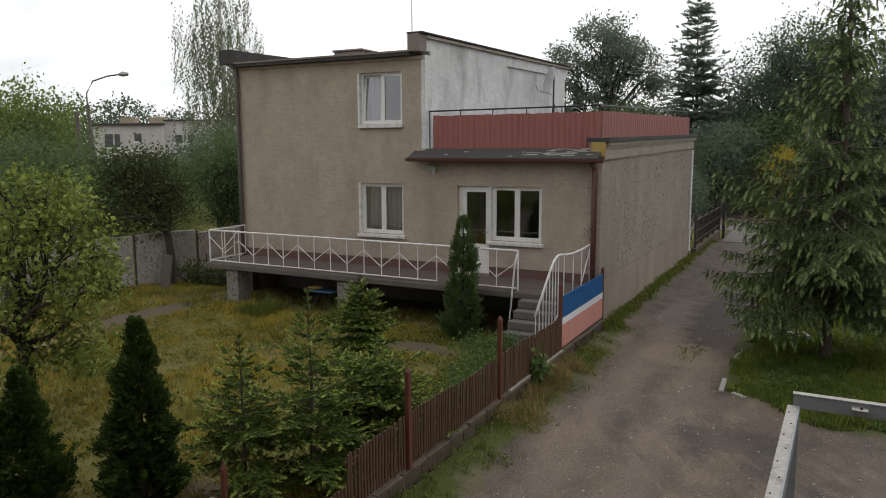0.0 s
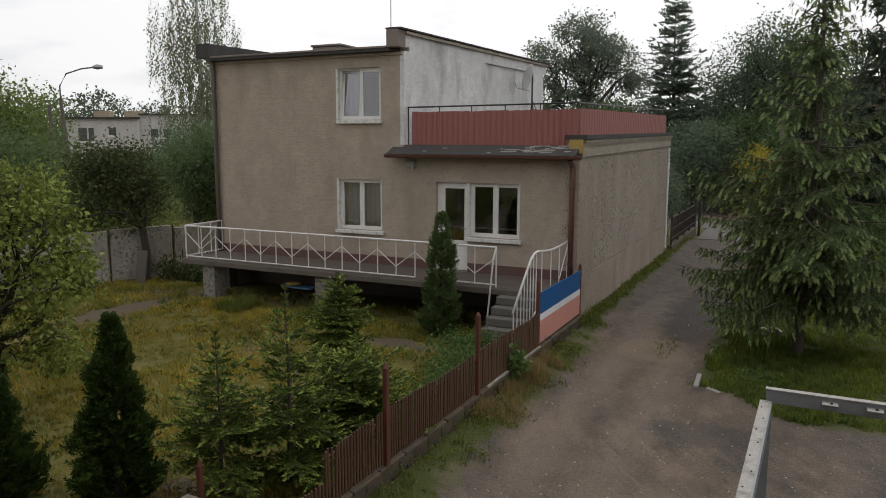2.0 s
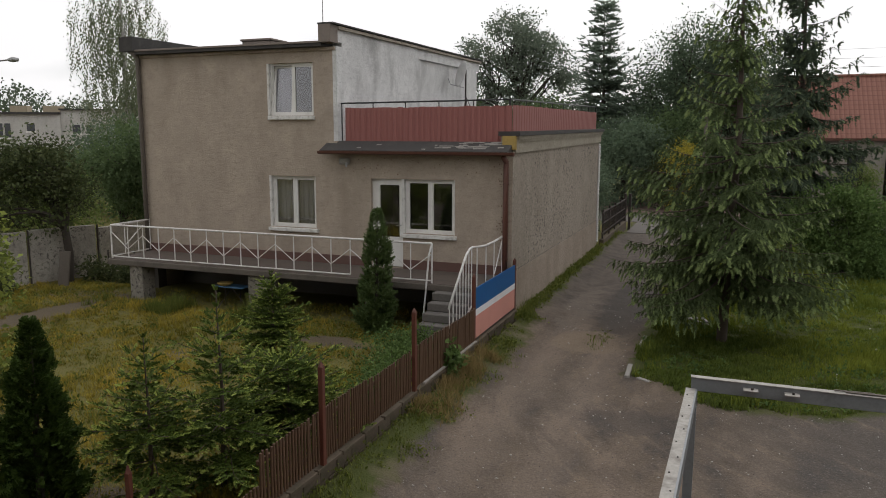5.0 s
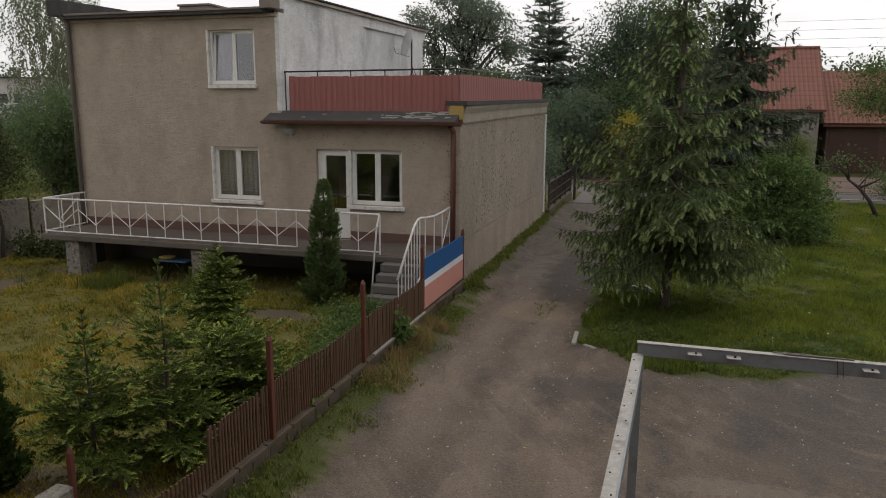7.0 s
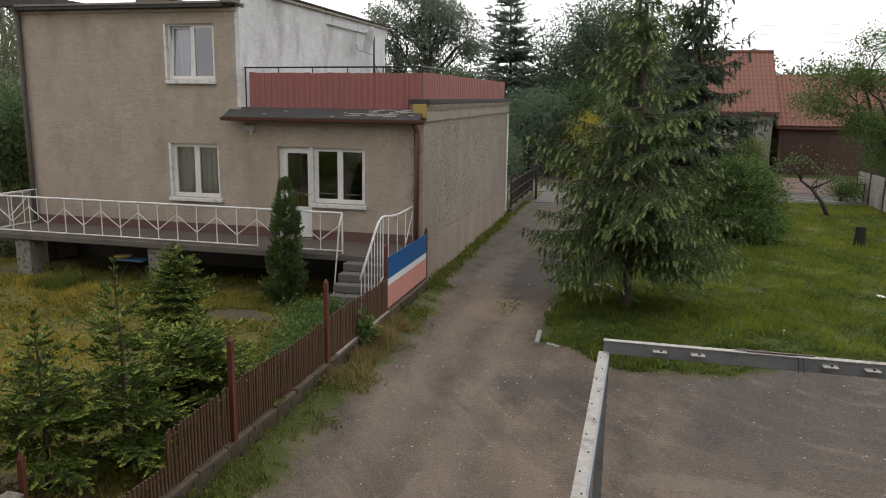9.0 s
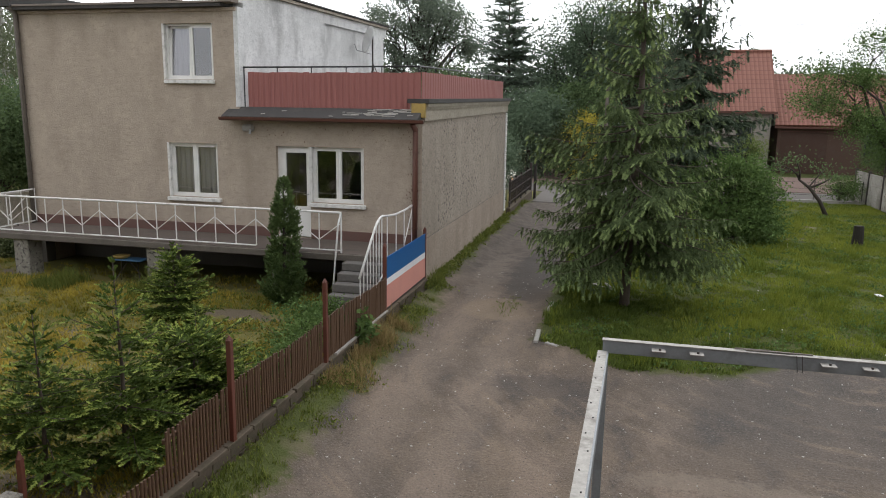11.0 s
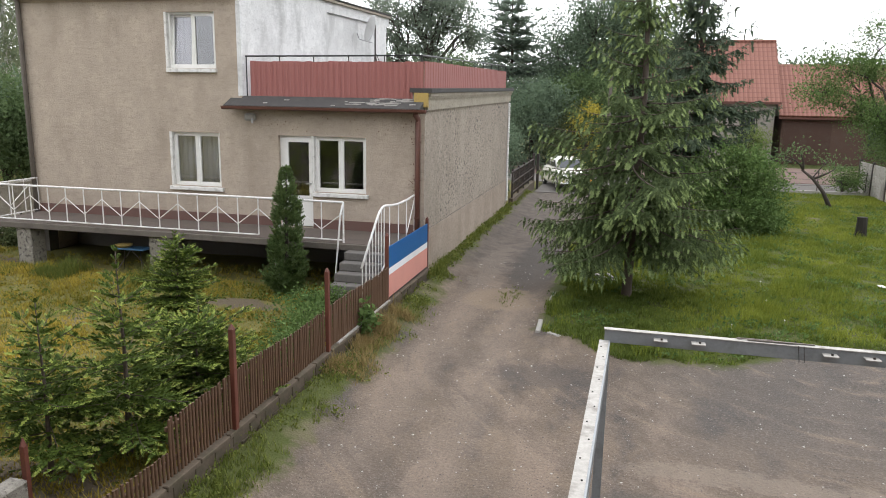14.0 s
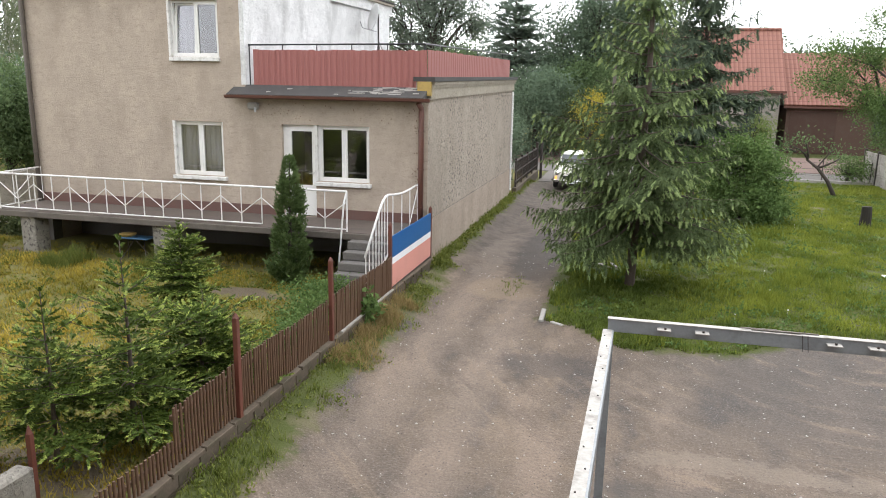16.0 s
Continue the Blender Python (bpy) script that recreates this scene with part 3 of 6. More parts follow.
def broadleaf(name, label, at, blobs, trunk_h, r, clumps, per, leaf, spread, mat, seed, bark="bark", lean=(0, 0), twigs=40, group="", droop=0.2, width=0.55, forks=None):
    """A tree: trunk with limbs that reach into the crown, and a crown of separate leaves."""
    rng = np.random.default_rng(seed)
    tree = thing(name, label, "tree" if "bush" not in name and "hedge" not in name else "bush", group, at=at)
    crown, tips = crown_mesh(blobs, clumps, per, leaf, spread, rng, droop, width)
    bm = bmesh.new()
    top = np.array([lean[0], lean[1], trunk_h])
    tube(bm, [np.array([0, 0, -0.1]), np.array([0, 0, 0.15]), top * 0.5 + rng.normal(size=3) * r * 0.5, top], [r * 1.5, r * 1.1, r * 0.9, r * 0.75], 8)
    for b in forks or blobs:
        limb(bm, top - np.array([0, 0, 0.1 * trunk_h]) * rng.random(), np.array(b[:3]), r * 0.55, r * 0.15, rng, 0.14, 6)
    for k in rng.choice(len(tips), min(twigs, len(tips)), replace=False):
        b = np.array(min(blobs, key=lambda q: np.linalg.norm(np.array(q[:3]) - tips[k]))[:3])
        limb(bm, top + (b - top) * (0.4 + 0.6 * rng.random()), tips[k], r * 0.16, r * 0.05, rng, 0.16, 4, 4)
    part("trunk", bm, M[bark], tree, smooth=True)
    finish("crown", crown, M[mat], tree)["kind"] = "stuff"
    return tree


def spray_mesh(name, o, d, ln, rng, m=6, wide=0.55, thick=0.30):
    """Needled twigs: a row of slim triangles to both sides and above along each axis."""
    n = len(o)
    d = unit(d)
    s = unit(np.cross(d, np.array([0, 0, 1.0]) + rng.normal(size=(n, 3)) * 0.35))
    u = np.cross(s, d)
    ln = np.asarray(ln, float).reshape(-1, 1)
    v = []
    for k in range(m):
        f = k / m
        b0, b1 = o + d * ln * f, o + d * ln * (f + thick)
        w = ln * wide * (1 - 0.55 * f)
        for sg in (-1, 1):
            v += [b0, b1, b0 + d * w * 0.75 + s * w * 0.62 * sg - u * w * 0.12]
        if k % 2 == 0:
            v += [b0, b1, b0 + d * w * 0.8 + u * w * 0.5]
    v += [o + d * ln * 0.8 - s * ln * 0.05, o + d * ln * 0.8 + s * ln * 0.05, o + d * ln * 1.12]
    v = np.stack(v, 1).reshape(-1, 3)
    return arrays(name, v, np.arange(len(v)).reshape(-1, 3))


def spruce(name, label, at, h, base_r, z0, whorls, per, spray, step, mat, seed, droop=0.15, hang=0.0, trunk_r=0.06, curve=1.0, jitter=0.15, group="", top_gap=0.0, wide=0.5, thick=0.30, shoots="shoot_young", lift=0.75, fresh=0.55, gaps=(), tip=0.0, profile=None):
    """A spruce: trunk, whorls of boughs, and needled sprays along them."""
    rng = np.random.default_rng(seed)
    tree = thing(name, label, "tree", group, at=at)
    bm = bmesh.new()
    tube(bm, [(0, 0, -0.1), (0, 0, 0.2), (0.01 * h, 0, h * 0.5), (0, 0, h * 0.9), (0, 0, h)], [trunk_r * 1.3, trunk_r, trunk_r * 0.6, trunk_r * 0.18, 0.006], 7)
    o, d, ln, new_growth = [], [], [], []
    for w in range(whorls):
        f = (w + rng.random() * 0.5) / whorls
        z = z0 + (h - top_gap - z0) * f
        reach = base_r * (1 - f) ** curve + 0.04 * base_r
        if profile:
            reach = base_r * float(np.interp(z, [q[0] for q in profile], [q[1] for q in profile]))
        n = max(3, int(per * (1 - 0.45 * f))) + (3 if profile and z < 2.2 else 0)
        a0 = rng.random() * 6.28
        for k in range(n):
            a = a0 + 6.283 * k / n + rng.normal() * 0.25
            L = reach * (1 - jitter + 2 * jitter * rng.random())
            for g0, g1, way_a, span, cap in gaps:
                if g0 < z < g1 and abs((a - way_a + math.pi) % 6.2832 - math.pi) < span:
                    L = min(L, cap)
            rise = lift * f - 0.05 + rng.normal() * 0.06
            zb = z + rng.normal() * 0.33 * (h - z0) / whorls
            pts = []
            for s in np.linspace(0, 1, 7):
                zz = zb + L * (rise * s - droop * 1.6 * s * (1 - f * 0.8) + droop * 1.1 * s ** 2.2)
                wob = 0.04 * L * math.sin(5 * s + k)
                pts.append(np.array([math.cos(a) * L * s - math.sin(a) * wob, math.sin(a) * L * s + math.cos(a) * wob, zz]))
            tube(bm, pts, [max(0.004, trunk_r * 0.28 * (1 - s) * (1 - f * 0.6)) for s in np.linspace(0, 1, 7)], 4)
            cnt = max(3, int(L / step))
            for s in np.linspace(0.12, 1.0, cnt):
                i = min(5, int(s * 6))
                p = pts[i] + (pts[i + 1] - pts[i]) * (s * 6 - i)
                fw = unit(pts[min(i + 1, 6)] - pts[i])
                sd = np.array([-math.sin(a), math.cos(a), 0])
                q = spray * (0.7 + 0.6 * rng.random()) * (1.15 - 0.45 * s)
                if s > 0.97:
                    o.append(p), d.append(fw), ln.append(q)
                for sg in (-1, 1):
                    side_ln = L * (0.34 * (1 - s) + tip * min(1, 2.2 * s)) + q
                    way = fw * 0.75 + sd * sg * (0.7 + 0.3 * rng.random()) + np.array([0, 0, 0.05 - hang * (0.5 + rng.random())])
                    way = unit(way)
                    steps_out = max(1, int(side_ln / (spray * 0.8)))
                    for j in range(steps_out):
                        o.append(p + way * spray * 0.75 * j + rng.normal(size=3) * spray * 0.08), d.append(way + rng.normal(size=3) * 0.22), ln.append(q)
                        if j == steps_out - 1 and rng.random() < fresh:
                            new_growth.append((o[-1] + unit(d[-1]) * q * 0.7, d[-1] + np.array([0, 0, 0.1 - hang]), q * (0.75 + 0.25 * min(1.0, hang))))
                        if j and rng.random() < 0.8:
                            o.append(o[-1]), d.append(way + fw * rng.normal() + np.array([0, 0, 0.1 - hang])), ln.append(q * 0.8)
                if hang > 0.3 and rng.random() < 0.85:
                    for j in range(2):
                        o.append(p + np.array([0, 0, -spray * 0.7 * j])), d.append(np.array([rng.normal() * 0.15, rng.normal() * 0.15, -1.0]) + fw * 0.2), ln.append(q)
    for s in np.linspace(0, 1, 6 if top_gap < 0.05 else 5):
        z = h - (0.10 + top_gap * 0.8) * s
        for k in range(5):
            a = rng.random() * 6.28
            o.append(np.array([0, 0, z])), d.append(np.array([math.cos(a) * 0.6, math.sin(a) * 0.6, 0.7])), ln.append(spray * 0.6)
    part("trunk", bm, M["sprucebark"], tree, smooth=True)
    finish("foliage", spray_mesh("foliage", np.array(o), np.array(d), np.array(ln), rng, 5, wide, thick), M[mat], tree)["kind"] = "stuff"
    g = [np.array([r[i] for r in new_growth]) for i in range(3)]
    finish("new_growth", spray_mesh("new_growth", g[0], g[1], g[2], rng, 4, 0.5, 0.35), M[shoots], tree, "pale fresh shoots")["kind"] = "stuff"
    return tree


def thuja(label, at, h, r, n, seed, lean=0.0, group="thujas", pinch=0.75, leaf="thuja", lumpy=1.0):
    """A columnar conifer of upright fans over a ragged cone."""
    rng = np.random.default_rng(seed)
    tree = thing("thuja", label, "conifer", group, at=at)
    part("trunk", tubed([(0, 0, -0.1), (lean * 0.5, 0, h * 0.5), (lean, 0, h * 0.95)], [0.05, 0.035, 0.006], 6), M["bark"], tree)
    nc = int(26 + 38 * h)
    cf, ca = rng.random(nc) ** 1.2, rng.random(nc) * 6.283
    out = 0.55 + 0.45 * lumpy * rng.random(nc) ** 1.3
    k = rng.integers(0, nc, n)
    stray = rng.random(n) < 0.14
    f = np.clip(np.where(stray, rng.random(n) ** 1.15, cf[k] + rng.normal(size=n) * 0.055 / h), 0, 0.995)
    a = np.where(stray, rng.random(n) * 6.283, ca[k] + rng.normal(size=n) * 0.24)
    prof = r * (np.minimum(1, (f + 0.03) * 5) ** 0.4) * (1 - f) ** pinch * np.where(stray, 0.75, out[k]) + 0.03
    depth = 1.08 - 0.55 * rng.random(n) ** 1.5
    p = np.stack([np.cos(a) * prof * depth + lean * f, np.sin(a) * prof * depth, 0.05 + f * h * 0.97 - 0.05 * np.where(stray, 0, out[k] - 0.7)], 1)
    way = np.stack([np.cos(a) * 0.75, np.sin(a) * 0.75, np.full(n, 0.75)], 1) + rng.normal(size=(n, 3)) * 0.35
    finish("foliage", spray_mesh("foliage", p, way, (0.08 + 0.08 * rng.random(n)) * (1.0 - 0.5 * f), rng, 3, 0.8, 0.35), M[leaf], tree)["kind"] = "stuff"
    return tree


def tufts(name, label, xs, ys, mat, n, hgt, seed, keep, ground_z, blades=5, lean=0.35, wide=0.012):
    """Grass: slim blades in tufts."""
    rng = np.random.default_rng(seed)
    p = np.stack([rng.uniform(*xs, n), rng.uniform(*ys, n)], 1)
    p = p[keep(p[:, 0], p[:, 1], rng)]
    p = np.repeat(p, blades, 0) + rng.normal(size=(len(p) * blades, 2)) * 0.035
    m = len(p)
    px, py = p[:, 0], p[:, 1]
    wave = 0.45 * np.sin(px * 1.7 + 1 + np.sin(py * 2.3)) * np.sin(py * 1.3 + np.sin(px * 1.9)) + 0.35 * np.sin(px * 4.1 + py * 2) * np.sin(py * 3.7 - px) + 0.25 * np.sin(px * 9.3) * np.sin(py * 8.1 + px)
    tall = hgt * (0.45 + 0.9 * rng.random(m)) * np.clip(0.9 + wave, 0.3, 2.0)
    a = rng.random(m) * 6.283
    z = ground_z(p[:, 0], p[:, 1])
    lw = (lean * tall * (0.3 + rng.random(m)))
    b = np.stack([p[:, 0], p[:, 1], z - 0.01], 1)
    sd = np.stack([-np.sin(a), np.cos(a), np.zeros(m)], 1) * (wide * (0.6 + 0.8 * rng.random(m)))[:, None]
    tip = b + np.stack([np.cos(a) * lw, np.sin(a) * lw, tall], 1)
    v = np.stack([b - sd, b + sd, tip], 1).reshape(-1, 3)
    ob = finish(name, arrays(name, v, np.arange(len(v)).reshape(-1, 3)), M[mat], None)
    return tagged(ob, label, "grass", kind="stuff")


# ---- ground, street ----
def gz(x, y):
    """Height of the ground: garden, sloping verge, flat drive, slightly raised lawn."""
    x, y = np.asarray(x, float), np.asarray(y, float)
    z = np.where(x < 0.1, 0.10, np.where(x < 1.1, 0.24 * np.clip((1.0 - x) / 0.85, 0, 1) * np.clip((18.0 - y) / 1.5, 0, 1), 0.0))
    z = np.where((x > 3.0) & (y > -3.3) & (x < 15.5) & (y < 22.3), 0.05 * np.clip((x - 3.0) / 0.4, 0, 1) * np.clip((y + 3.3) / 0.4, 0, 1), z)
    z = z * np.clip((22.5 - y) / 0.8, 0, 1)
    z = z * np.clip((x + 40) / 5, 0, 1)
    soft = 0.012 * np.sin(x * 2.3 + y) * np.sin(y * 1.9) + 0.008 * np.sin(x * 5.1) * np.sin(y * 4.3 + x)
    return z + soft * np.clip((17.8 - y) / 0.8, 0, 1) * (np.abs(x) < 40)


def build_ground():
    xs = [-2500, -600, -200, -80, -45, *np.arange(-40, -2, 0.6), *np.arange(-2, 5, 0.15), *np.arange(5, 18, 0.5), 24, 40, 90, 250, 700, 2500]
    ys = [-2500, -500, -120, -40, *np.arange(-18, 23, 0.3), 30, 45, 80, 200, 600, 2500]
    gx, gy = np.meshgrid(xs, ys, indexing="ij")
    v = np.stack([gx, gy, gz(gx, gy)], -1).reshape(-1, 3)
    nx, ny = len(xs), len(ys)
    i = (np.arange(nx - 1)[:, None] * ny + np.arange(ny - 1)[None]).reshape(-1, 1)
    ob = finish("ground", arrays("ground", v, i + np.array([[0, ny, ny + 1, 1]])), M["ground"], None, smooth=True)
    tagged(ob, "packed grey drive between dry garden grass and green lawn", "ground", kind="structure")
    tagged(part("road", boxed(-300, 300, 22.8, 27.0, -0.2, 0.03), M["road"]), "pale grey asphalt street behind the gate", "road", kind="structure")
    tagged(part("drive_apron", boxed(0.34, 4.6, 18.2, 22.8, -0.2, 0.026, 0.01), M["road"]), "pale asphalt apron at the drive's mouth", "road", kind="structure")
    tagged(part("pavement", boxed(-300, 300, 27.0, 37.0, -0.2, 0.06, 0.02), M["pavers"]), "pinkish paved footway beyond the street", "pavement", kind="structure")


build_ground()


# ---- main house ----
house = thing("house", "two-storey beige plastered house with a roof terrace", "house")
FLOOR = 1.15
HOLES = [(-6.36, -5.10, 4.82, 6.10), (-6.38, -5.09, 2.02, 3.32), (-3.55, -2.70, FLOOR, 3.31), (-2.70, -1.39, 2.02, 3.31)]


def facade():
    us = sorted({-10.5, -4.45, 0.0} | {h[0] for h in HOLES} | {h[1] for h in HOLES})
    vs = sorted({0.99, 3.95, 6.44} | {h[2] for h in HOLES} | {h[3] for h in HOLES})

    def solid(u, v):
        return not (u > -4.45 and v > 3.95) and not any(a < u < b and c < v < d for a, b, c, d in HOLES)

    part("front_wall", pierced(us, vs, solid, 0.32, lambda u, v, d: (u, d, v)), M["plaster"], house, "beige cement plaster with streaks and patches")


def side_slope(y):
    return 0.0175 * y


def main_house():
    facade()
    # wall set back and coloured dark to stand in for shade under the slab
    part("cellar_wall", boxed(-10.17, -0.33, 1.0, 1.25, 0, 0.98), M["cellar"], house, "set-back wall under the balcony, its colour darkened for shade")
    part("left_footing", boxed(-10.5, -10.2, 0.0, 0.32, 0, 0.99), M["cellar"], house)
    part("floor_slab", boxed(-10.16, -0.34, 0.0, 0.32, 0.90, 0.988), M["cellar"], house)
    # the side wall on the drive: roughcast above a smooth plinth
    part("side_wall", prism(bmesh.new(), [(0.32, 1.24), (11.9, 1.24), (11.9, 4.155), (0.32, 3.95)], -0.32, 0.0), M["roughcast"], house, "grey-beige roughcast plaster with dark pits")
    part("plinth", boxed(-0.32, 0.014, 0.004, 11.9, 0.0, 1.232), M["plinth"], house, "smooth plaster plinth")
    part("plinth_joint", boxed(-0.2, 0.004, 0.01, 11.88, 1.2325, 1.2395), M["darkedge"], house, "dark open joint")
    part("corner_strip", boxed(-0.30, 0.004, 0.01, 0.33, 1.24, 3.95), M["roughcast"], house)
    part("back_wall", boxed(-10.5, -0.001, 11.6, 11.89, 0, 4.1), M["plaster"], house)
    part("left_wall", boxed(-10.5, -10.18, 0.32, 11.4, 0, 6.44), M["plaster"], house)
    part("upper_back_wall", boxed(-10.18, -4.77, 11.1, 11.4, 4.1, 6.44), M["plaster"], house)
    for z0, z1 in ((0.95, FLOOR - 0.002), (3.62, 3.90)):
        part("floor_slab", boxed(-10.17, -0.33, 0.33, 11.0, z0, z1), M["darkroom"], house)
    part("partition", boxed(-10.17, -0.33, 3.2, 3.35, FLOOR, 3.6), M["darkroom"], house)
    part("partition", boxed(-10.17, -4.8, 3.2, 3.35, 3.92, 6.5), M["darkroom"], house)
    part("partition", boxed(-4.6, -4.45, 0.34, 3.2, FLOOR, 3.6), M["darkroom"], house)
    # white wall over the terrace: a flush part, a recess under the eaves, and a pier
    part("terrace_wall", boxed(-4.77, -4.45, 0.32, 5.2, 3.9, 6.78), M["whitewall"], house, "white plaster stained grey by rain")
    part("terrace_wall", boxed(-5.0, -4.53, 5.2, 9.6, 3.9, 6.80), M["whitewall"], house, "recessed white plaster with chipped patches")
    part("terrace_wall", boxed(-4.95, -4.45, 9.6, 10.7, 3.9, 6.9), M["whitewall"], house)
    part("edge_strip", boxed(-4.53, -4.42, -0.012, 0.32, 4.2, 6.45), M["whitewall"], house, "ragged white paint edge")
    # main roof between raised side parapets
    rf = prism(bmesh.new(), [(-0.26, 6.44), (-0.26, 6.555), (11.6, 6.62), (11.6, 6.44)], -10.35, -4.7)
    part("roof", rf, M["tar"], house, "dark roofing felt")
    part("fascia", boxed(-10.5, -4.45, -0.06, -0.003, 6.36, 6.44, 0.01), M["plaster"], house, "brown-grey eaves board")
    part("roof_edge", boxed(-10.34, -4.73, -0.285, -0.262, 6.515, 6.562, 0.004), M["fascia"], house, "dull eaves edge")
    left = [(-0.34, 6.52), (-0.34, 6.90), (11.7, 7.08), (11.7, 6.72)]
    part("parapet", prism(bmesh.new(), left, -10.78, -10.34), M["tar"], house, "black felt-covered parapet")
    part("parapet", prism(bmesh.new(), [(-0.34, 6.52), (-0.34, 6.925), (0.03, 6.925), (0.03, 6.52)], -4.72, -4.40), M["fascia"], house, "brown-grey parapet end")
    part("parapet", prism(bmesh.new(), [(0.032, 6.56), (0.032, 6.925), (11.0, 7.138), (11.0, 6.76)], -4.72, -4.446), M["whitewall"], house, "white parapet under a dark cap")
    part("parapet_cap", prism(bmesh.new(), [(-0.345, 6.93), (-0.345, 6.965), (11.05, 7.185), (11.05, 7.145)], -4.74, -4.32), M["tar"], house)
    part("eaves_moulding", prism(bmesh.new(), [(0.034, 6.845), (0.034, 6.918), (11.0, 7.132), (11.0, 7.06)], -4.444, -4.36), M["cornice"], house, "plaster eaves moulding")
    chim = part("chimney", boxed(-8.72, -7.75, 2.2, 3.0, 6.5, 7.0, 0.02), M["fascia"], house, "low dark chimney block")
    part("chimney_cap", boxed(-8.76, -7.71, 2.16, 3.04, 7.0, 7.06, 0.015), M["fascia"], chim)
    # gutters and downpipes
    for x0, x1, y, z in ((-4.75, 0.14, -0.40, 3.93),):
        gt = bmesh.new()
        prism(gt, [(y - 0.06, z + 0.04), (y - 0.045, z - 0.015), (y, z - 0.04), (y + 0.045, z - 0.015), (y + 0.06, z + 0.04)], x0, x1)
        part("gutter", gt, M["gutter"], house, "brown sheet-metal gutter")
    for x, top, foot in ((-0.13, 3.86, 0.1), (-10.42, 6.5, 0.1)):
        paint, look_of = (M["gutter"], "brown-painted downpipe") if x > -5 else (M["slab"], "grimy grey-brown downpipe")
        dp = part("downpipe", tubed([(x, -0.30, top), (x, -0.10, top - 0.10), (x, -0.085, top - 0.16), (x, -0.085, foot)], 0.062, 10), paint, house, look_of, True)
        for k in range(4):
            zz = foot + 0.6 + (top - foot - 1.2) * k / 3
            part("pipe_clip", tubed([(x, -0.085, zz - 0.015), (x, -0.085, zz + 0.015)], 0.072, 10), paint, dp)
    # balcony-level skirting
    part("skirting", boxed(-10.45, -3.56, -0.022, -0.002, FLOOR, 1.38), M["brownband"], house, "dark brown painted skirting band")
    part("skirting", boxed(-2.69, -0.2, -0.022, -0.002, FLOOR, 1.38), M["brownband"], house, "dark brown painted skirting band")
    vent = part("wall_vent", boxed(-4.36, -4.08, -0.12, -0.002, 3.63, 3.80, 0.035), M["concrete"], house, "weathered vent stub")
    part("vent_pipe", tubed([(-4.15, -0.05, 3.70), (-4.13, -0.14, 3.66), (-4.13, -0.15, 3.58)], 0.028, 7), M["steel"], vent)
    # plaster fallen off beside the downpipe and under the gutter
    rg = np.random.default_rng(17)
    sc = bmesh.new()
    for k in range(90):
        if k < 52:
            x, z, s = -0.27 + rg.normal() * 0.035, 1.45 + 2.3 * rg.random(), 0.006 + 0.011 * rg.random() ** 2
        else:
            x, z, s = -4.3 + 4.0 * rg.random(), 3.80 - 0.10 * rg.random() ** 2 - (0.35 * rg.random() if k > 60 else 0), 0.005 + 0.010 * rg.random()
        pts = [(x + s * (0.7 + 0.6 * rg.random()) * math.cos(a), z + s * (0.8 + 1.2 * rg.random()) * math.sin(a)) for a in (6.283 * q / 6 for q in range(6))]
        prism(sc, pts, -0.004, 0.002, "y")
    part("peeled_plaster", sc, M["peeled"], house, "patches of fallen plaster")["kind"] = "stuff"
    # toothed white and dark edge at the far corner
    for k in range(46):
        z = 0.45 + k * 0.08
        shared("edge_tooth", TOOTH[k % 2], house, pose(0.016 if z < 1.24 else 0.005, 11.84, z))


def tooth_mesh(mat, out):
    mesh = bpy.data.meshes.new("edge_tooth")
    bm = prism(bmesh.new(), [(-0.09, -0.04), (0.09, -0.01), (0.09, 0.035), (-0.09, 0.005)], -0.004, out)
    bmesh.ops.recalc_face_normals(bm, faces=bm.faces)
    bm.to_mesh(mesh)
    bm.free()
    mesh.materials.append(mat)
    return mesh


TOOTH = [tooth_mesh(M["whiteedge"], 0.055), tooth_mesh(M["whiteedge"], 0.042)]
main_house()


def pane(parent, x0, x1, z0, z1, y):
    ob = part("pane", boxed(x0, x1, y, y + 0.012, z0, z1), M["glass"], parent, "clear glass pane")
    ob.visible_shadow = False
    return ob


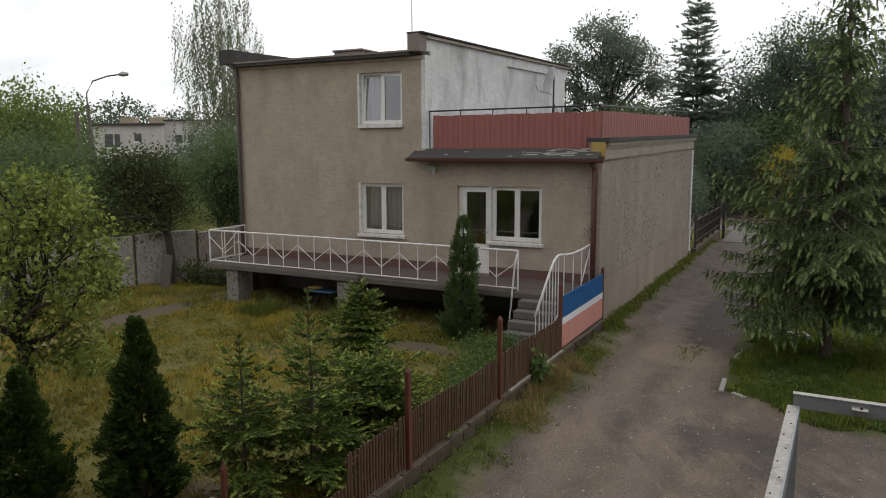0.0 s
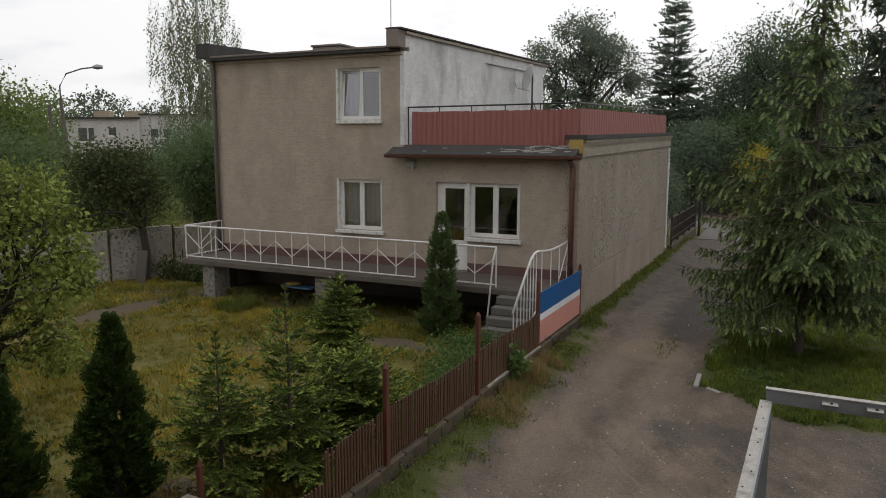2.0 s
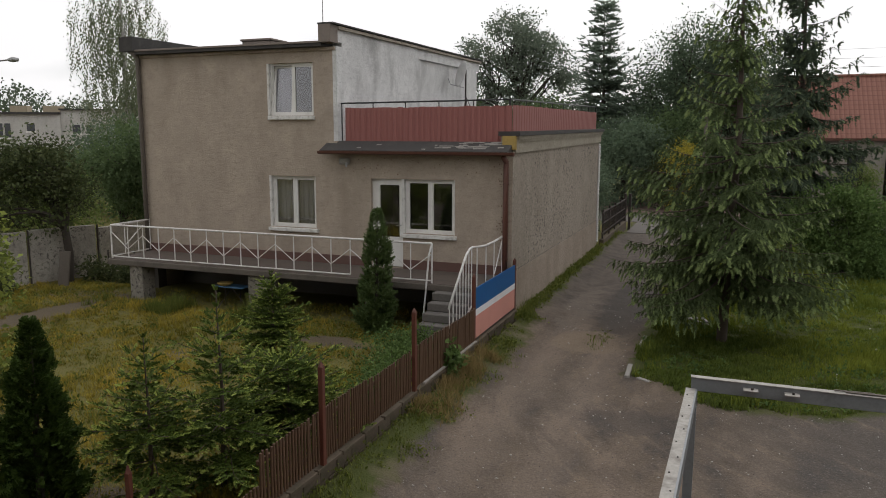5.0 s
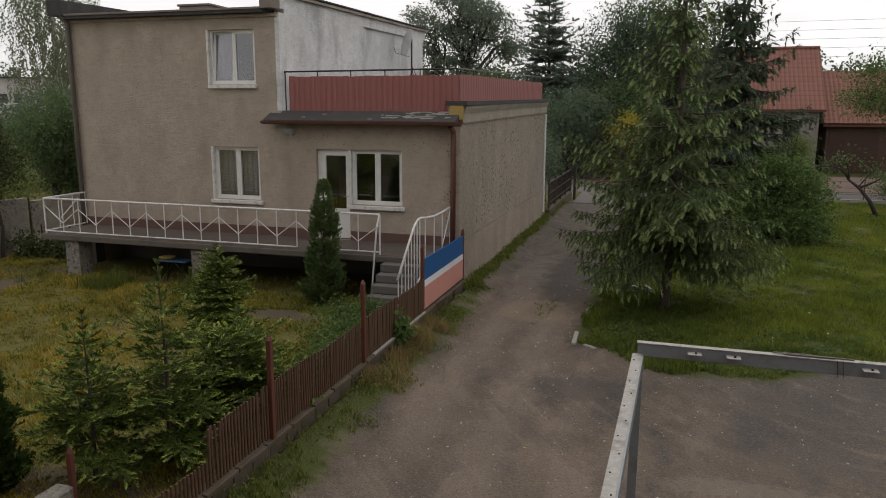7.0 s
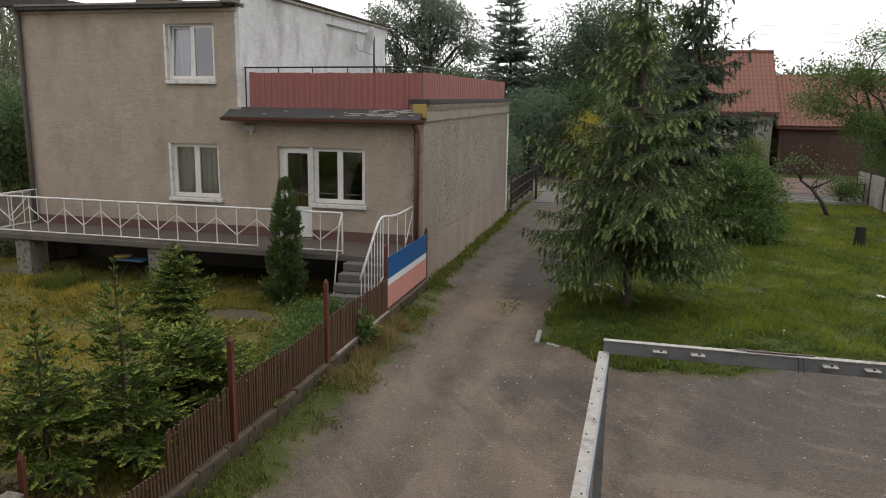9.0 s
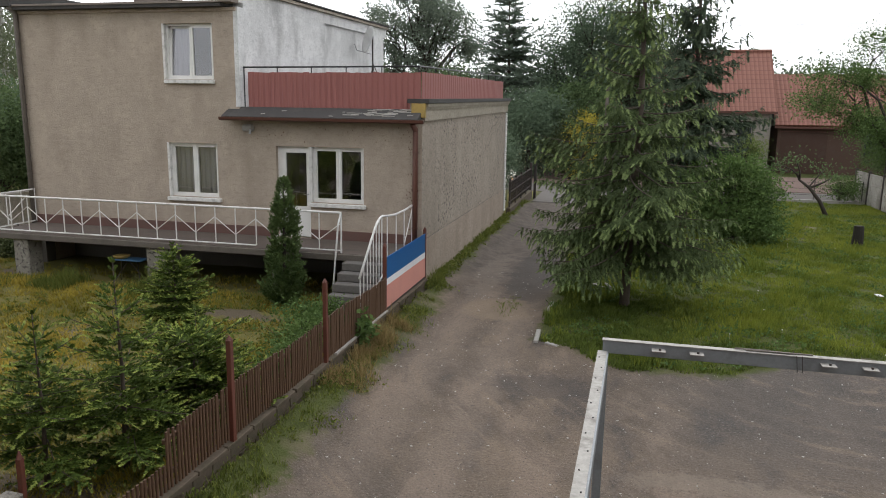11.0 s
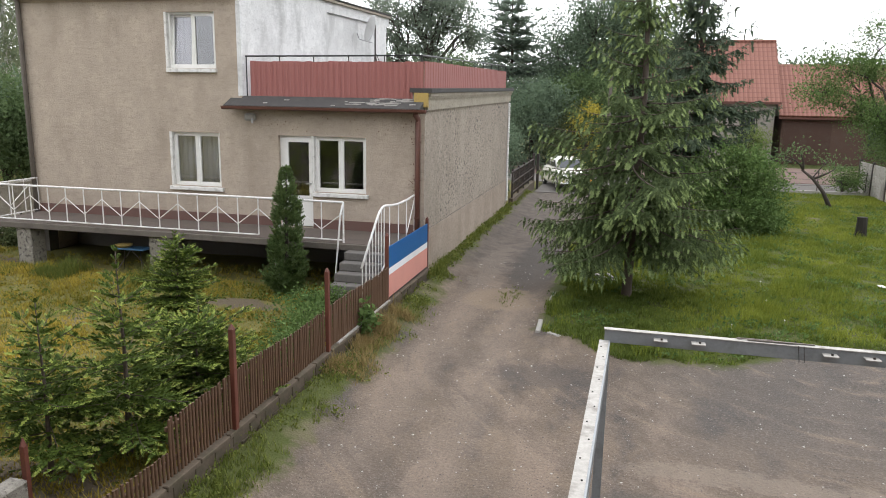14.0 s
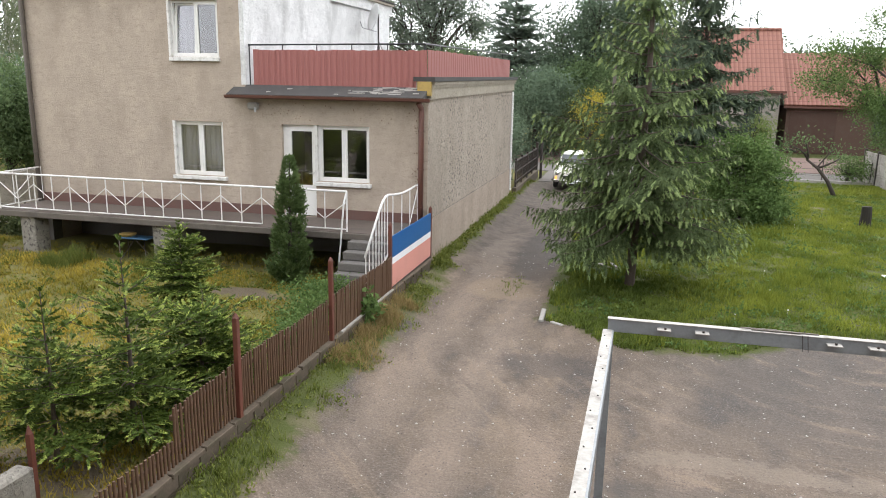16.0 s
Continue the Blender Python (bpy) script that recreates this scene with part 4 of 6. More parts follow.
def window(x0, x1, z0, z1, label, sill=None, tilt=0.0):
    """A white two-sash window set back in its opening."""
    y0 = 0.10
    bm = bmesh.new()
    f = 0.045
    box(bm, x0, x0 + f, y0, y0 + 0.08, z0, z1), box(bm, x1 - f, x1, y0, y0 + 0.08, z0, z1)
    box(bm, x0 + f, x1 - f, y0, y0 + 0.08, z0, z0 + f), box(bm, x0 + f, x1 - f, y0, y0 + 0.08, z1 - f, z1)
    xm = (x0 + x1) / 2
    box(bm, xm - 0.018, xm + 0.018, y0 - 0.004, y0 + 0.078, z0 + f, z1 - f)
    win = part("window", bm, M["frame"], house, label)
    for a, b, lean in ((x0 + f, xm - 0.018, tilt), (xm + 0.018, x1 - f, 0.0)):
        g = 0.048
        za, zb = z0 + f, z1 - f
        sash = bmesh.new()
        for q in ((a, a + g, za, zb), (b - g, b, za, zb), (a + g, b - g, za, za + g), (a + g, b - g, zb - g, zb)):
            box(sash, q[0], q[1], y0 + 0.006, y0 + 0.066, q[2], q[3])
        s = part("sash", sash, M["frame"], win)
        gl = pane(win, a + g, b - g, za + g, zb - g, y0 + 0.03)
        if lean:
            tl = Matrix.Translation((0, y0, za)) @ Matrix.Rotation(radians(-lean), 4, "X") @ Matrix.Translation((0, -y0, -za))
            s.matrix_basis = gl.matrix_basis = tl
    for a, b in ((x0 - 0.055, x0 + 0.004), (x1 - 0.004, x1 + 0.012)):
        part("reveal", boxed(a, b, -0.006, y0, z0, z1, 0.003), M["sill"], win, "white-painted reveal")
    if sill:
        part("sill", boxed(sill[0], sill[1], -0.09, 0.10, z0 - 0.10, z0 - 0.012, 0.008), M["sill"], win, "white sill with peeling paint")
    return win


window(-6.36, -5.10, 4.82, 6.10, "white two-sash window, one sash tilted", (-6.37, -5.06), 5.0)
window(-6.38, -5.09, 2.02, 3.32, "white two-sash window with net curtains", (-6.45, -5.00))
window(-2.66, -1.39, 2.02, 3.31, "white two-sash window beside the balcony door", (-2.72, -1.32))


def balcony_door():
    x0, x1, z1, y = -3.55, -2.66, 3.31, 0.10
    bm = bmesh.new()
    box(bm, x0, x0 + 0.10, y, y + 0.08, FLOOR, z1), box(bm, x1 - 0.07, x1, y, y + 0.08, FLOOR, z1), box(bm, x0 + 0.10, x1 - 0.07, y, y + 0.08, z1 - 0.07, z1)
    door = part("balcony_door", bm, M["frame"], house, "white glazed balcony door")
    a, b = x0 + 0.10, x1 - 0.07
    lf = bmesh.new()
    for q in ((a, a + 0.10, FLOOR + 0.03, z1 - 0.07), (b - 0.10, b, FLOOR + 0.03, z1 - 0.07), (a + 0.1, b - 0.1, FLOOR + 0.03, FLOOR + 0.75), (a + 0.1, b - 0.1, z1 - 0.15, z1 - 0.07)):
        box(lf, q[0], q[1], y - 0.006, y + 0.055, q[2], q[3])
    part("door_leaf", lf, M["frame"], door)
    pane(door, a + 0.1, b - 0.1, FLOOR + 0.75, z1 - 0.15, y + 0.02)
    part("handle", tubed([(b - 0.05, y - 0.01, 2.2), (b - 0.05, y - 0.06, 2.2), (b - 0.16, y - 0.06, 2.19)], 0.011), M["steel"], door)


balcony_door()


def curtain(x0, x1, z0, z1, y, seed, label):
    rng = np.random.default_rng(seed)
    n = 60
    xs = np.linspace(x0, x1, n)
    w = 0.025 * np.sin(xs * 38 + rng.random() * 6) + 0.012 * np.sin(xs * 83)
    v = np.concatenate([np.stack([xs, y + w * s, np.full(n, z)], 1) for z, s in ((z0, 1.2), ((z0 + z1) / 2, 1.0), (z1, 0.5))])
    i = np.concatenate([np.arange(n - 1) + n * k for k in (0, 1)])[:, None]
    ob = finish("curtain", arrays("curtain", v, i + np.array([[0, 1, n + 1, n]])), M["curtain"], None, smooth=True)
    tagged(ob, label, "curtain", "curtains")
    md = ob.modifiers.new("thick", "SOLIDIFY")
    md.thickness = 0.004


curtain(-6.34, -5.70, 4.6, 6.25, 0.27, 1, "pale net curtain behind the upper window")
curtain(-6.40, -5.72, 1.9, 3.45, 0.27, 2, "white curtain drawn beside the lower window")
curtain(-5.70, -5.05, 1.9, 3.45, 0.28, 3, "white curtain drawn beside the lower window")


# ---- roof terrace ----
def terrace():
    deck = prism(bmesh.new(), [(-0.36, 3.955), (-0.36, 3.985), (0.10, 4.20), (11.88, 4.42), (11.88, 4.2), (0.0, 3.955)], -4.45, -0.02)
    part("terrace_deck", deck, M["tar"], house, "grey felt terrace deck")
    part("eave_end", prism(bmesh.new(), [(-0.36, 3.955), (-0.36, 3.985), (-0.004, 4.15), (-0.004, 3.955)], -4.74, -4.452), M["tar"], house)
    rg = np.random.default_rng(15)
    for k in range(36):
        far = k > 27
        x = -4.5 + 4.3 * rg.random() if far else -1.7 + 1.55 * rg.random() ** 0.8
        y = -0.30 + rg.random() * 0.36
        ln = 0.03 + 0.05 * rg.random() if far else 0.05 + 0.13 * rg.random()
        chip = part("edging_chip", boxed(-ln, ln, -0.014, 0.014, -0.01, 0.008), M["concrete"], house, "crumbling pale edging")
        chip.matrix_basis = pose(x, y, 4.111 + 0.467 * (y + 0.10), 25, 0, rg.normal() * (25 if far else 6))
    bands = ((0.000, 0.05, 3.95, 4.20), (0.05, 0.085, 4.20, 4.26), (0.085, 0.12, 4.26, 4.33))
    for a, w, z0, z1 in bands:
        part("cornice", prism(bmesh.new(), [(0.06, z0 - 0.001), (0.06, z1), (11.95, z1 + 0.20), (11.95, z0 + 0.199)], -0.30, w), M["cornice"], house, "moulded plaster cornice")
    part("cornice_cap", prism(bmesh.new(), [(-0.03, 4.335), (-0.03, 4.43), (12.0, 4.635), (12.0, 4.54)], -0.34, 0.16), M["tar"], house, "dark felt cornice cap")
    part("cornice_end", boxed(-0.24, 0.075, -0.05, 0.055, 4.02, 4.33, 0.006), M["yellow"], house, "yellow painted cornice end")
    fence = thing("terrace_railing", "faded red ribbed metal screen under a black top rail", "railing")
    strip = bmesh.new()
    prism(strip, [(-0.115, 0.0), (-0.075, 0.0), (-0.045, -0.03), (0.045, -0.03), (0.075, 0.0), (0.115, 0.0), (0.115, 0.006), (0.072, 0.006), (0.042, -0.024), (-0.042, -0.024), (-0.072, 0.006), (-0.115, 0.006)], 0, 1, "z")
    mesh = bpy.data.meshes.new("sheet")
    bmesh.ops.recalc_face_normals(strip, faces=strip.faces)
    strip.to_mesh(mesh)
    strip.free()
    mesh.materials.append(M["redsheet"])
    rng = np.random.default_rng(5)
    n = 30
    for k in range(n):
        x = -4.28 + (k + 0.5) * (4.20 / n)
        shared("sheet", mesh, fence, pose(x, 0.14 + rng.normal() * 0.003, 4.20, rng.normal() * 0.3, 0, rng.normal() * 1.0) @ Matrix.Diagonal((0.66, 0.75, 0.80 + rng.normal() * 0.008, 1)))
    n = 48
    for k in range(n):
        y = 0.25 + (k + 0.5) * (11.3 / n)
        shared("sheet", mesh, fence, pose(-0.09, y, 4.41 + side_slope(y), 0, rng.normal() * 0.4, 90) @ Matrix.Diagonal((1.06, 0.45, 0.61 + rng.normal() * 0.006, 1)))
    part("top_rail", tubed([(-4.42, 0.18, 5.11), (-0.13, 0.18, 5.14)], 0.020, 7), M["blackrail"], fence, "black steel rail")
    part("top_rail", tubed([(-0.13, 0.18, 5.14), (-0.13, 11.55, 5.42)], 0.020, 7), M["blackrail"], fence, "black steel rail")
    for k in range(6):
        x = -4.40 + k * 0.85
        part("rail_post", tubed([(x, 0.18, 4.20), (x, 0.18, 5.12)], 0.014, 6), M["blackrail"], fence)
    for k in range(9):
        y = 0.18 + k * 1.42
        part("rail_post", tubed([(-0.13, y, 4.40 + side_slope(y)), (-0.13, y, 5.14 + 0.0246 * y)], 0.014, 6), M["blackrail"], fence)


terrace()


def satellite_dish():
    t = thing("satellite_dish", "pale satellite dish on a steel tripod", "satellite dish", at=(-3.9, 7.9, 4.34))
    bm = bmesh.new()
    rings = []
    for r in (0.02, 0.15, 0.28, 0.38, 0.45):
        rings.append([bm.verts.new((0.55 * r * r, r * math.cos(a) * 0.92, r * math.sin(a))) for a in (6.2832 * k / 24 for k in range(24))])
    for p, q in zip(rings, rings[1:]):
        for k in range(24):
            bm.faces.new((p[k], p[(k + 1) % 24], q[(k + 1) % 24], q[k]))
    bm.faces.new(rings[0])
    d = part("dish", bm, M["dish"], t, smooth=True)
    d.modifiers.new("thick", "SOLIDIFY").thickness = 0.012
    d.matrix_basis = pose(-0.05, -0.06, 2.05, 0, -14, 221)
    part("feed_arm", tubed([(-0.05, -0.06, 1.62), (-0.40, -0.42, 1.72), (-0.46, -0.47, 1.92)], 0.014), M["steel"], t)
    part("mast", tubed([(0, 0, 0), (0, 0, 2.2)], 0.024, 8), M["darkmetal"], t, "dark steel mast")
    for x, y in ((0.5, 0.4), (0.35, -0.35), (-0.3, 0.45)):
        part("strut", tubed([(x, y, 0.0), (0, 0, 1.35)], 0.014), M["darkmetal"], t)


satellite_dish()
aerial = thing("roof_aerial", "thin steel aerial mast on the flat roof", "aerial", at=(-6.4, 2.8, 6.70))
part("mast", tubed([(0, 0, -0.02), (0, 0, 3.4)], [0.016, 0.010], 6), M["steel"], aerial)
aerial2 = thing("roof_aerial", "small antenna with crossbars above the white wall", "aerial", at=(-4.55, 9.2, 7.13))
part("mast", tubed([(0, 0, -0.02), (0, 0, 0.55)], 0.012, 6), M["steel"], aerial2)
for k in range(3):
    part("crossbar", tubed([(-0.3, 0, 0.3 + 0.08 * k), (0.3, 0, 0.34 + 0.08 * k)], 0.006, 5), M["steel"], aerial2)


# ---- balcony and stairs ----
def balcony():
    b = thing("balcony", "long concrete balcony on stub piers", "balcony")
    part("slab", boxed(-10.42, -0.12, -1.55, -0.026, 1.01, FLOOR, 0.012), M["slab"], b, "grimy concrete balcony slab")
    part("floor_tiles", boxed(-10.38, -0.16, -1.50, -0.03, FLOOR, FLOOR + 0.012, 0.004), M["balconyfloor"], b)
    for x, w in ((-9.80, 0.58), (-6.15, 0.80), (-3.0, 0.70)):
        part("pier", boxed(x, x + w * 0.72, -1.46, -1.0, 0.0, 1.01, 0.02), M["pier"], b, "weathered whitewashed pier")


balcony()


def railing():
    r = thing("balcony_railing", "white-painted steel railing with zigzag bars", "railing")
    y, top, low = -1.45, 2.03, 1.215
    part("top_rail", tubed([(-10.34, y, top), (-1.37, y, top)], 0.024, 8), M["railing"], r)
    part("bottom_rail", tubed([(-10.34, y, low), (-3.38, y, low)], 0.017, 6), M["railing"], r)
    part("bottom_rail", tubed([(-2.3, y, low), (-1.40, y, low)], 0.017, 6), M["railing"], r)
    bal = bpy.data.meshes.new("baluster")
    bm = tubed([(0, 0, 0), (0, 0, top - low)], 0.0135, 6)
    bm.to_mesh(bal)
    bm.free()
    bal.materials.append(M["railing"])
    k = 0
    x = -9.79
    while x < -1.5:
        shared("baluster", bal, r, pose(x, y, low))
        # zigzag: low at every other bar
        z0, z1 = (1.43, 1.80) if k % 2 == 0 else (1.80, 1.43)
        if x + 0.495 < -1.36:
            part("zigzag_bar", tubed([(x, y - 0.012, z0), (x + 0.495, y - 0.012, z1)], 0.0115, 5), M["railing"], r)
        x += 0.495
        k += 1
    part("zigzag_bar", tubed([(-10.32, y - 0.012, 1.86), (-9.79, y - 0.012, 1.43)], 0.0115, 5), M["railing"], r)
    part("corner_post", tubed([(-10.34, y, FLOOR), (-10.34, y, top)], 0.022, 8), M["railing"], r)
    part("end_post", tubed([(-1.37, y, FLOOR), (-1.37, y, top)], 0.020, 8), M["railing"], r)
    part("end_strut", tubed([(-1.37, y - 0.01, top - 0.01), (-1.385, y - 0.13, 1.80), (-1.53, y - 0.16, 0.10)], 0.020, 8), M["railing"], r)
    # return to the wall
    part("top_rail", tubed([(-10.34, y, top), (-10.38, -0.03, top)], 0.022, 8), M["railing"], r)
    part("bottom_rail", tubed([(-10.34, y, low), (-10.38, -0.03, low)], 0.016, 6), M["railing"], r)
    for yy in (-0.97, -0.5, -0.06):
        shared("baluster", bal, r, pose(-10.36, yy, low))
    part("zigzag_bar", tubed([(-10.35, y, 1.86), (-10.36, -0.97, 1.43)], 0.0115, 5), M["railing"], r)
    part("zigzag_bar", tubed([(-10.36, -0.97, 1.43), (-10.37, -0.3, 1.9)], 0.0115, 5), M["railing"], r)


railing()


def stairs():
    s = thing("stairs", "grey concrete steps from the balcony to the garden", "stairs")
    for k in range(6):
        z = FLOOR - (k + 1) * 0.165
        y = -1.552 - k * 0.27
        part("step", boxed(-1.22, -0.35, y - 0.27, y, z - 0.12 if k < 5 else 0.0, z + 0.045, 0.012), M["cellar"], s)
    part("stringer", prism(bmesh.new(), [(-1.553, 0.0), (-1.553, 0.86), (-3.1, 0.06), (-3.1, 0.0)], -1.1, -0.5), M["slab"], s)
    h = thing("stair_handrail", "white tubular handrail beside the garden steps", "railing")
    path = [(-0.19, -0.03, 2.08), (-0.22, -0.60, 2.03), (-0.25, -1.15, 2.01), (-0.28, -1.55, 2.035), (-0.30, -1.85, 2.07), (-0.305, -2.02, 2.06), (-0.31, -2.20, 1.98), (-0.315, -2.35, 1.85), (-0.35, -3.12, 1.04)]
    part("top_rail", tubed(path, 0.024, 8), M["railing"], h, smooth=True)
    ys = [-q[1] for q in path]
    for y, z0 in ((-0.10, FLOOR), (-0.62, FLOOR), (-1.12, FLOOR), (-1.62, 0.98), (-1.92, 0.82), (-2.08, 0.75), (-2.24, 0.68), (-2.40, 0.60), (-2.56, 0.52), (-2.72, 0.44), (-2.90, 0.36), (-3.08, 0.28)):
        x, z1 = float(np.interp(-y, ys, [q[0] for q in path])), float(np.interp(-y, ys, [q[2] for q in path]))
        part("baluster", tubed([(x, y, z0), (x, y, z1)], 0.0125, 6), M["railing"], h)
    part("diagonal_bar", tubed([(-0.21, -0.62, 1.3), (-0.19, -0.12, 1.98)], 0.0115, 5), M["railing"], h)
    part("side_stringer", tubed([(-0.28, -1.5, 1.03), (-0.35, -3.12, 0.26)], 0.018, 6), M["railing"], h)


stairs()


def folding_table():
    t = thing("folding_table", "blue folding table with a yellow bowl under the balcony", "table", at=(-6.72, -1.30, 0.09))
    part("tabletop", boxed(-0.42, 0.42, -0.18, 0.18, 0.55, 0.585, 0.01), M["bluegrey"], t)
    for sx in (-1, 1):
        part("leg", tubed([(sx * 0.36, -0.15, 0), (sx * 0.1, 0.15, 0.55)], 0.010), M["darkmetal"], t)
        part("leg", tubed([(sx * 0.36, 0.15, 0), (sx * 0.1, -0.15, 0.55)], 0.010), M["darkmetal"], t)
    y = thing("bowl", "shallow yellow plastic bowl on the blue table", "bowl", at=(-6.93, -1.30, 0.676))
    part("bowl_body", tubed([(0, 0, 0), (0, 0, 0.03), (0, 0, 0.06)], [0.14, 0.18, 0.20], 16), M["yellow"], y)


folding_table()


# ---- fence along the drive ----
def fence():
    k = part("fence_kerb", boxed(-0.01, 0.155, -13.2, 0.0, -0.1, 0.40, 0.02), M["footing"])
    tagged(k, "low mossy concrete fence footing along the drive", "kerb", kind="structure")
    cap = bpy.data.meshes.new("coping_block")
    bm = boxed(-0.04, 0.032, -0.29, 0.29, -0.045, 0.012, 0.008)
    bm.to_mesh(cap)
    bm.free()
    blk = bpy.data.meshes.new("block")
    bm = boxed(-0.02, 0.015, -0.185, 0.185, -0.07, 0.07, 0.008)
    bm.to_mesh(blk)
    bm.free()
    cap.materials.append(M["footing"])
    blk.materials.append(M["footing"])
    rb = np.random.default_rng(19)
    for i in range(21):
        shared("coping_block", cap, k, pose(0.165 + rb.normal() * 0.004, -12.8 + 0.6 * i, 0.40 + rb.normal() * 0.004, rb.normal() * 0.5, 0, rb.normal() * 0.5))
    for j in range(2):
        for i in range(32):
            shared("block", blk, k, pose(0.152 + rb.normal() * 0.004, -12.9 + 0.39 * i + 0.19 * j, 0.275 - 0.15 * j, 0, rb.normal() * 0.8, rb.normal() * 0.8))
    f = thing("picket_fence", "brown-painted picket fence on a concrete footing", "fence")
    mesh = bpy.data.meshes.new("picket")
    bm = prism(bmesh.new(), [(-0.010, -0.026), (0.003, -0.026), (0.010, -0.014), (0.010, 0.014), (0.003, 0.026), (-0.010, 0.026)], 0, 1, "z")
    bmesh.ops.recalc_face_normals(bm, faces=bm.faces)
    bm.to_mesh(mesh)
    bm.free()
    mesh.materials.append(M["pickets"])
    rng = np.random.default_rng(9)
    y = -12.9
    while y < -2.98:
        if min(abs(y + 8.72), abs(y + 5.96)) < 0.055:
            y += 0.0605
            continue
        top = (0.74 if y < -9.98 else 1.08) + 0.02 * math.sin(y * 2.1) + rng.normal() * 0.004
        wide = 0.84 if y > -5.9 else 0.64
        shared("picket", mesh, f, pose(0.135 + rng.normal() * 0.003, y, 0.44, rng.normal() * 0.7, rng.normal() * 0.7, rng.normal() * 3) @ Matrix.Diagonal((1, wide, top - 0.44, 1)))
        y += 0.0605
    for z in (0.56, 0.92):
        part("fence_rail", boxed(0.085, 0.118, -9.95 if z > 0.6 else -13.0, -2.95, z, z + 0.05, 0.004), M["pickets"], f)
    for y, z0, z1 in ((-8.72, 0.40, 1.68), (-5.96, 0.40, 1.72), (-2.93, 0.40, 1.72), (-0.03, 0.40, 1.58)):
        p = part("fence_post", boxed(0.125 if y < -4 else 0.06, 0.185 if y < -4 else 0.125, y - 0.035, y + 0.035, 0.40, z1 - 0.05, 0.006), M["post"], f, "red-brown steel post")
        cap = bmesh.new()
        xc = 0.155 if y < -4 else 0.0925
        tube(cap, [(xc, y, z1 - 0.051), (xc, y, z1)], [0.040, 0.008], 4)
        part("post_cap", cap, M["post"], p)
    s = thing("striped_panel", "sheet panel painted blue, white and pink in the fence", "panel")
    ya, yb = -2.88, -0.08
    for nm, z0, z1, mt in (("pink_band", 0.45, 0.89, "pink"), ("white_band", 0.89, 1.02, "white"), ("blue_band", 1.02, 1.44, "blue")):
        part(nm, boxed(0.10, 0.118, ya, yb, z0, z1), M[mt], s, nm.split("_")[0] + " painted sheet")
    part("edge_frame", boxed(0.094, 0.124, ya, yb, 0.425, 0.449), M["darkmetal"], s)
    # loose board on the footing
    part_b = part("loose_board", boxed(0.145, 0.19, -5.6, -3.0, 0.412, 0.44, 0.004), M["galv"])
    tagged(part_b, "weathered grey board lying along the fence footing", "board")
    w = part("garden_wall", boxed(-1.25, -1.04, -16.0, -10.52, -0.1, 0.55, 0.02), M["pier"])
    tagged(w, "low pale concrete wall at the garden's end", "wall", kind="structure")
    e = thing("end_post", "short red-brown fence post by the low wall", "post", at=(-1.12, -10.46, 0.08))
    part("shaft", boxed(-0.028, 0.028, -0.028, 0.028, 0, 0.78, 0.005), M["post"], e)
    part("tip", tubed([(0, 0, 0.779), (0, 0, 0.86)], [0.038, 0.008], 4), M["post"], e)


fence()


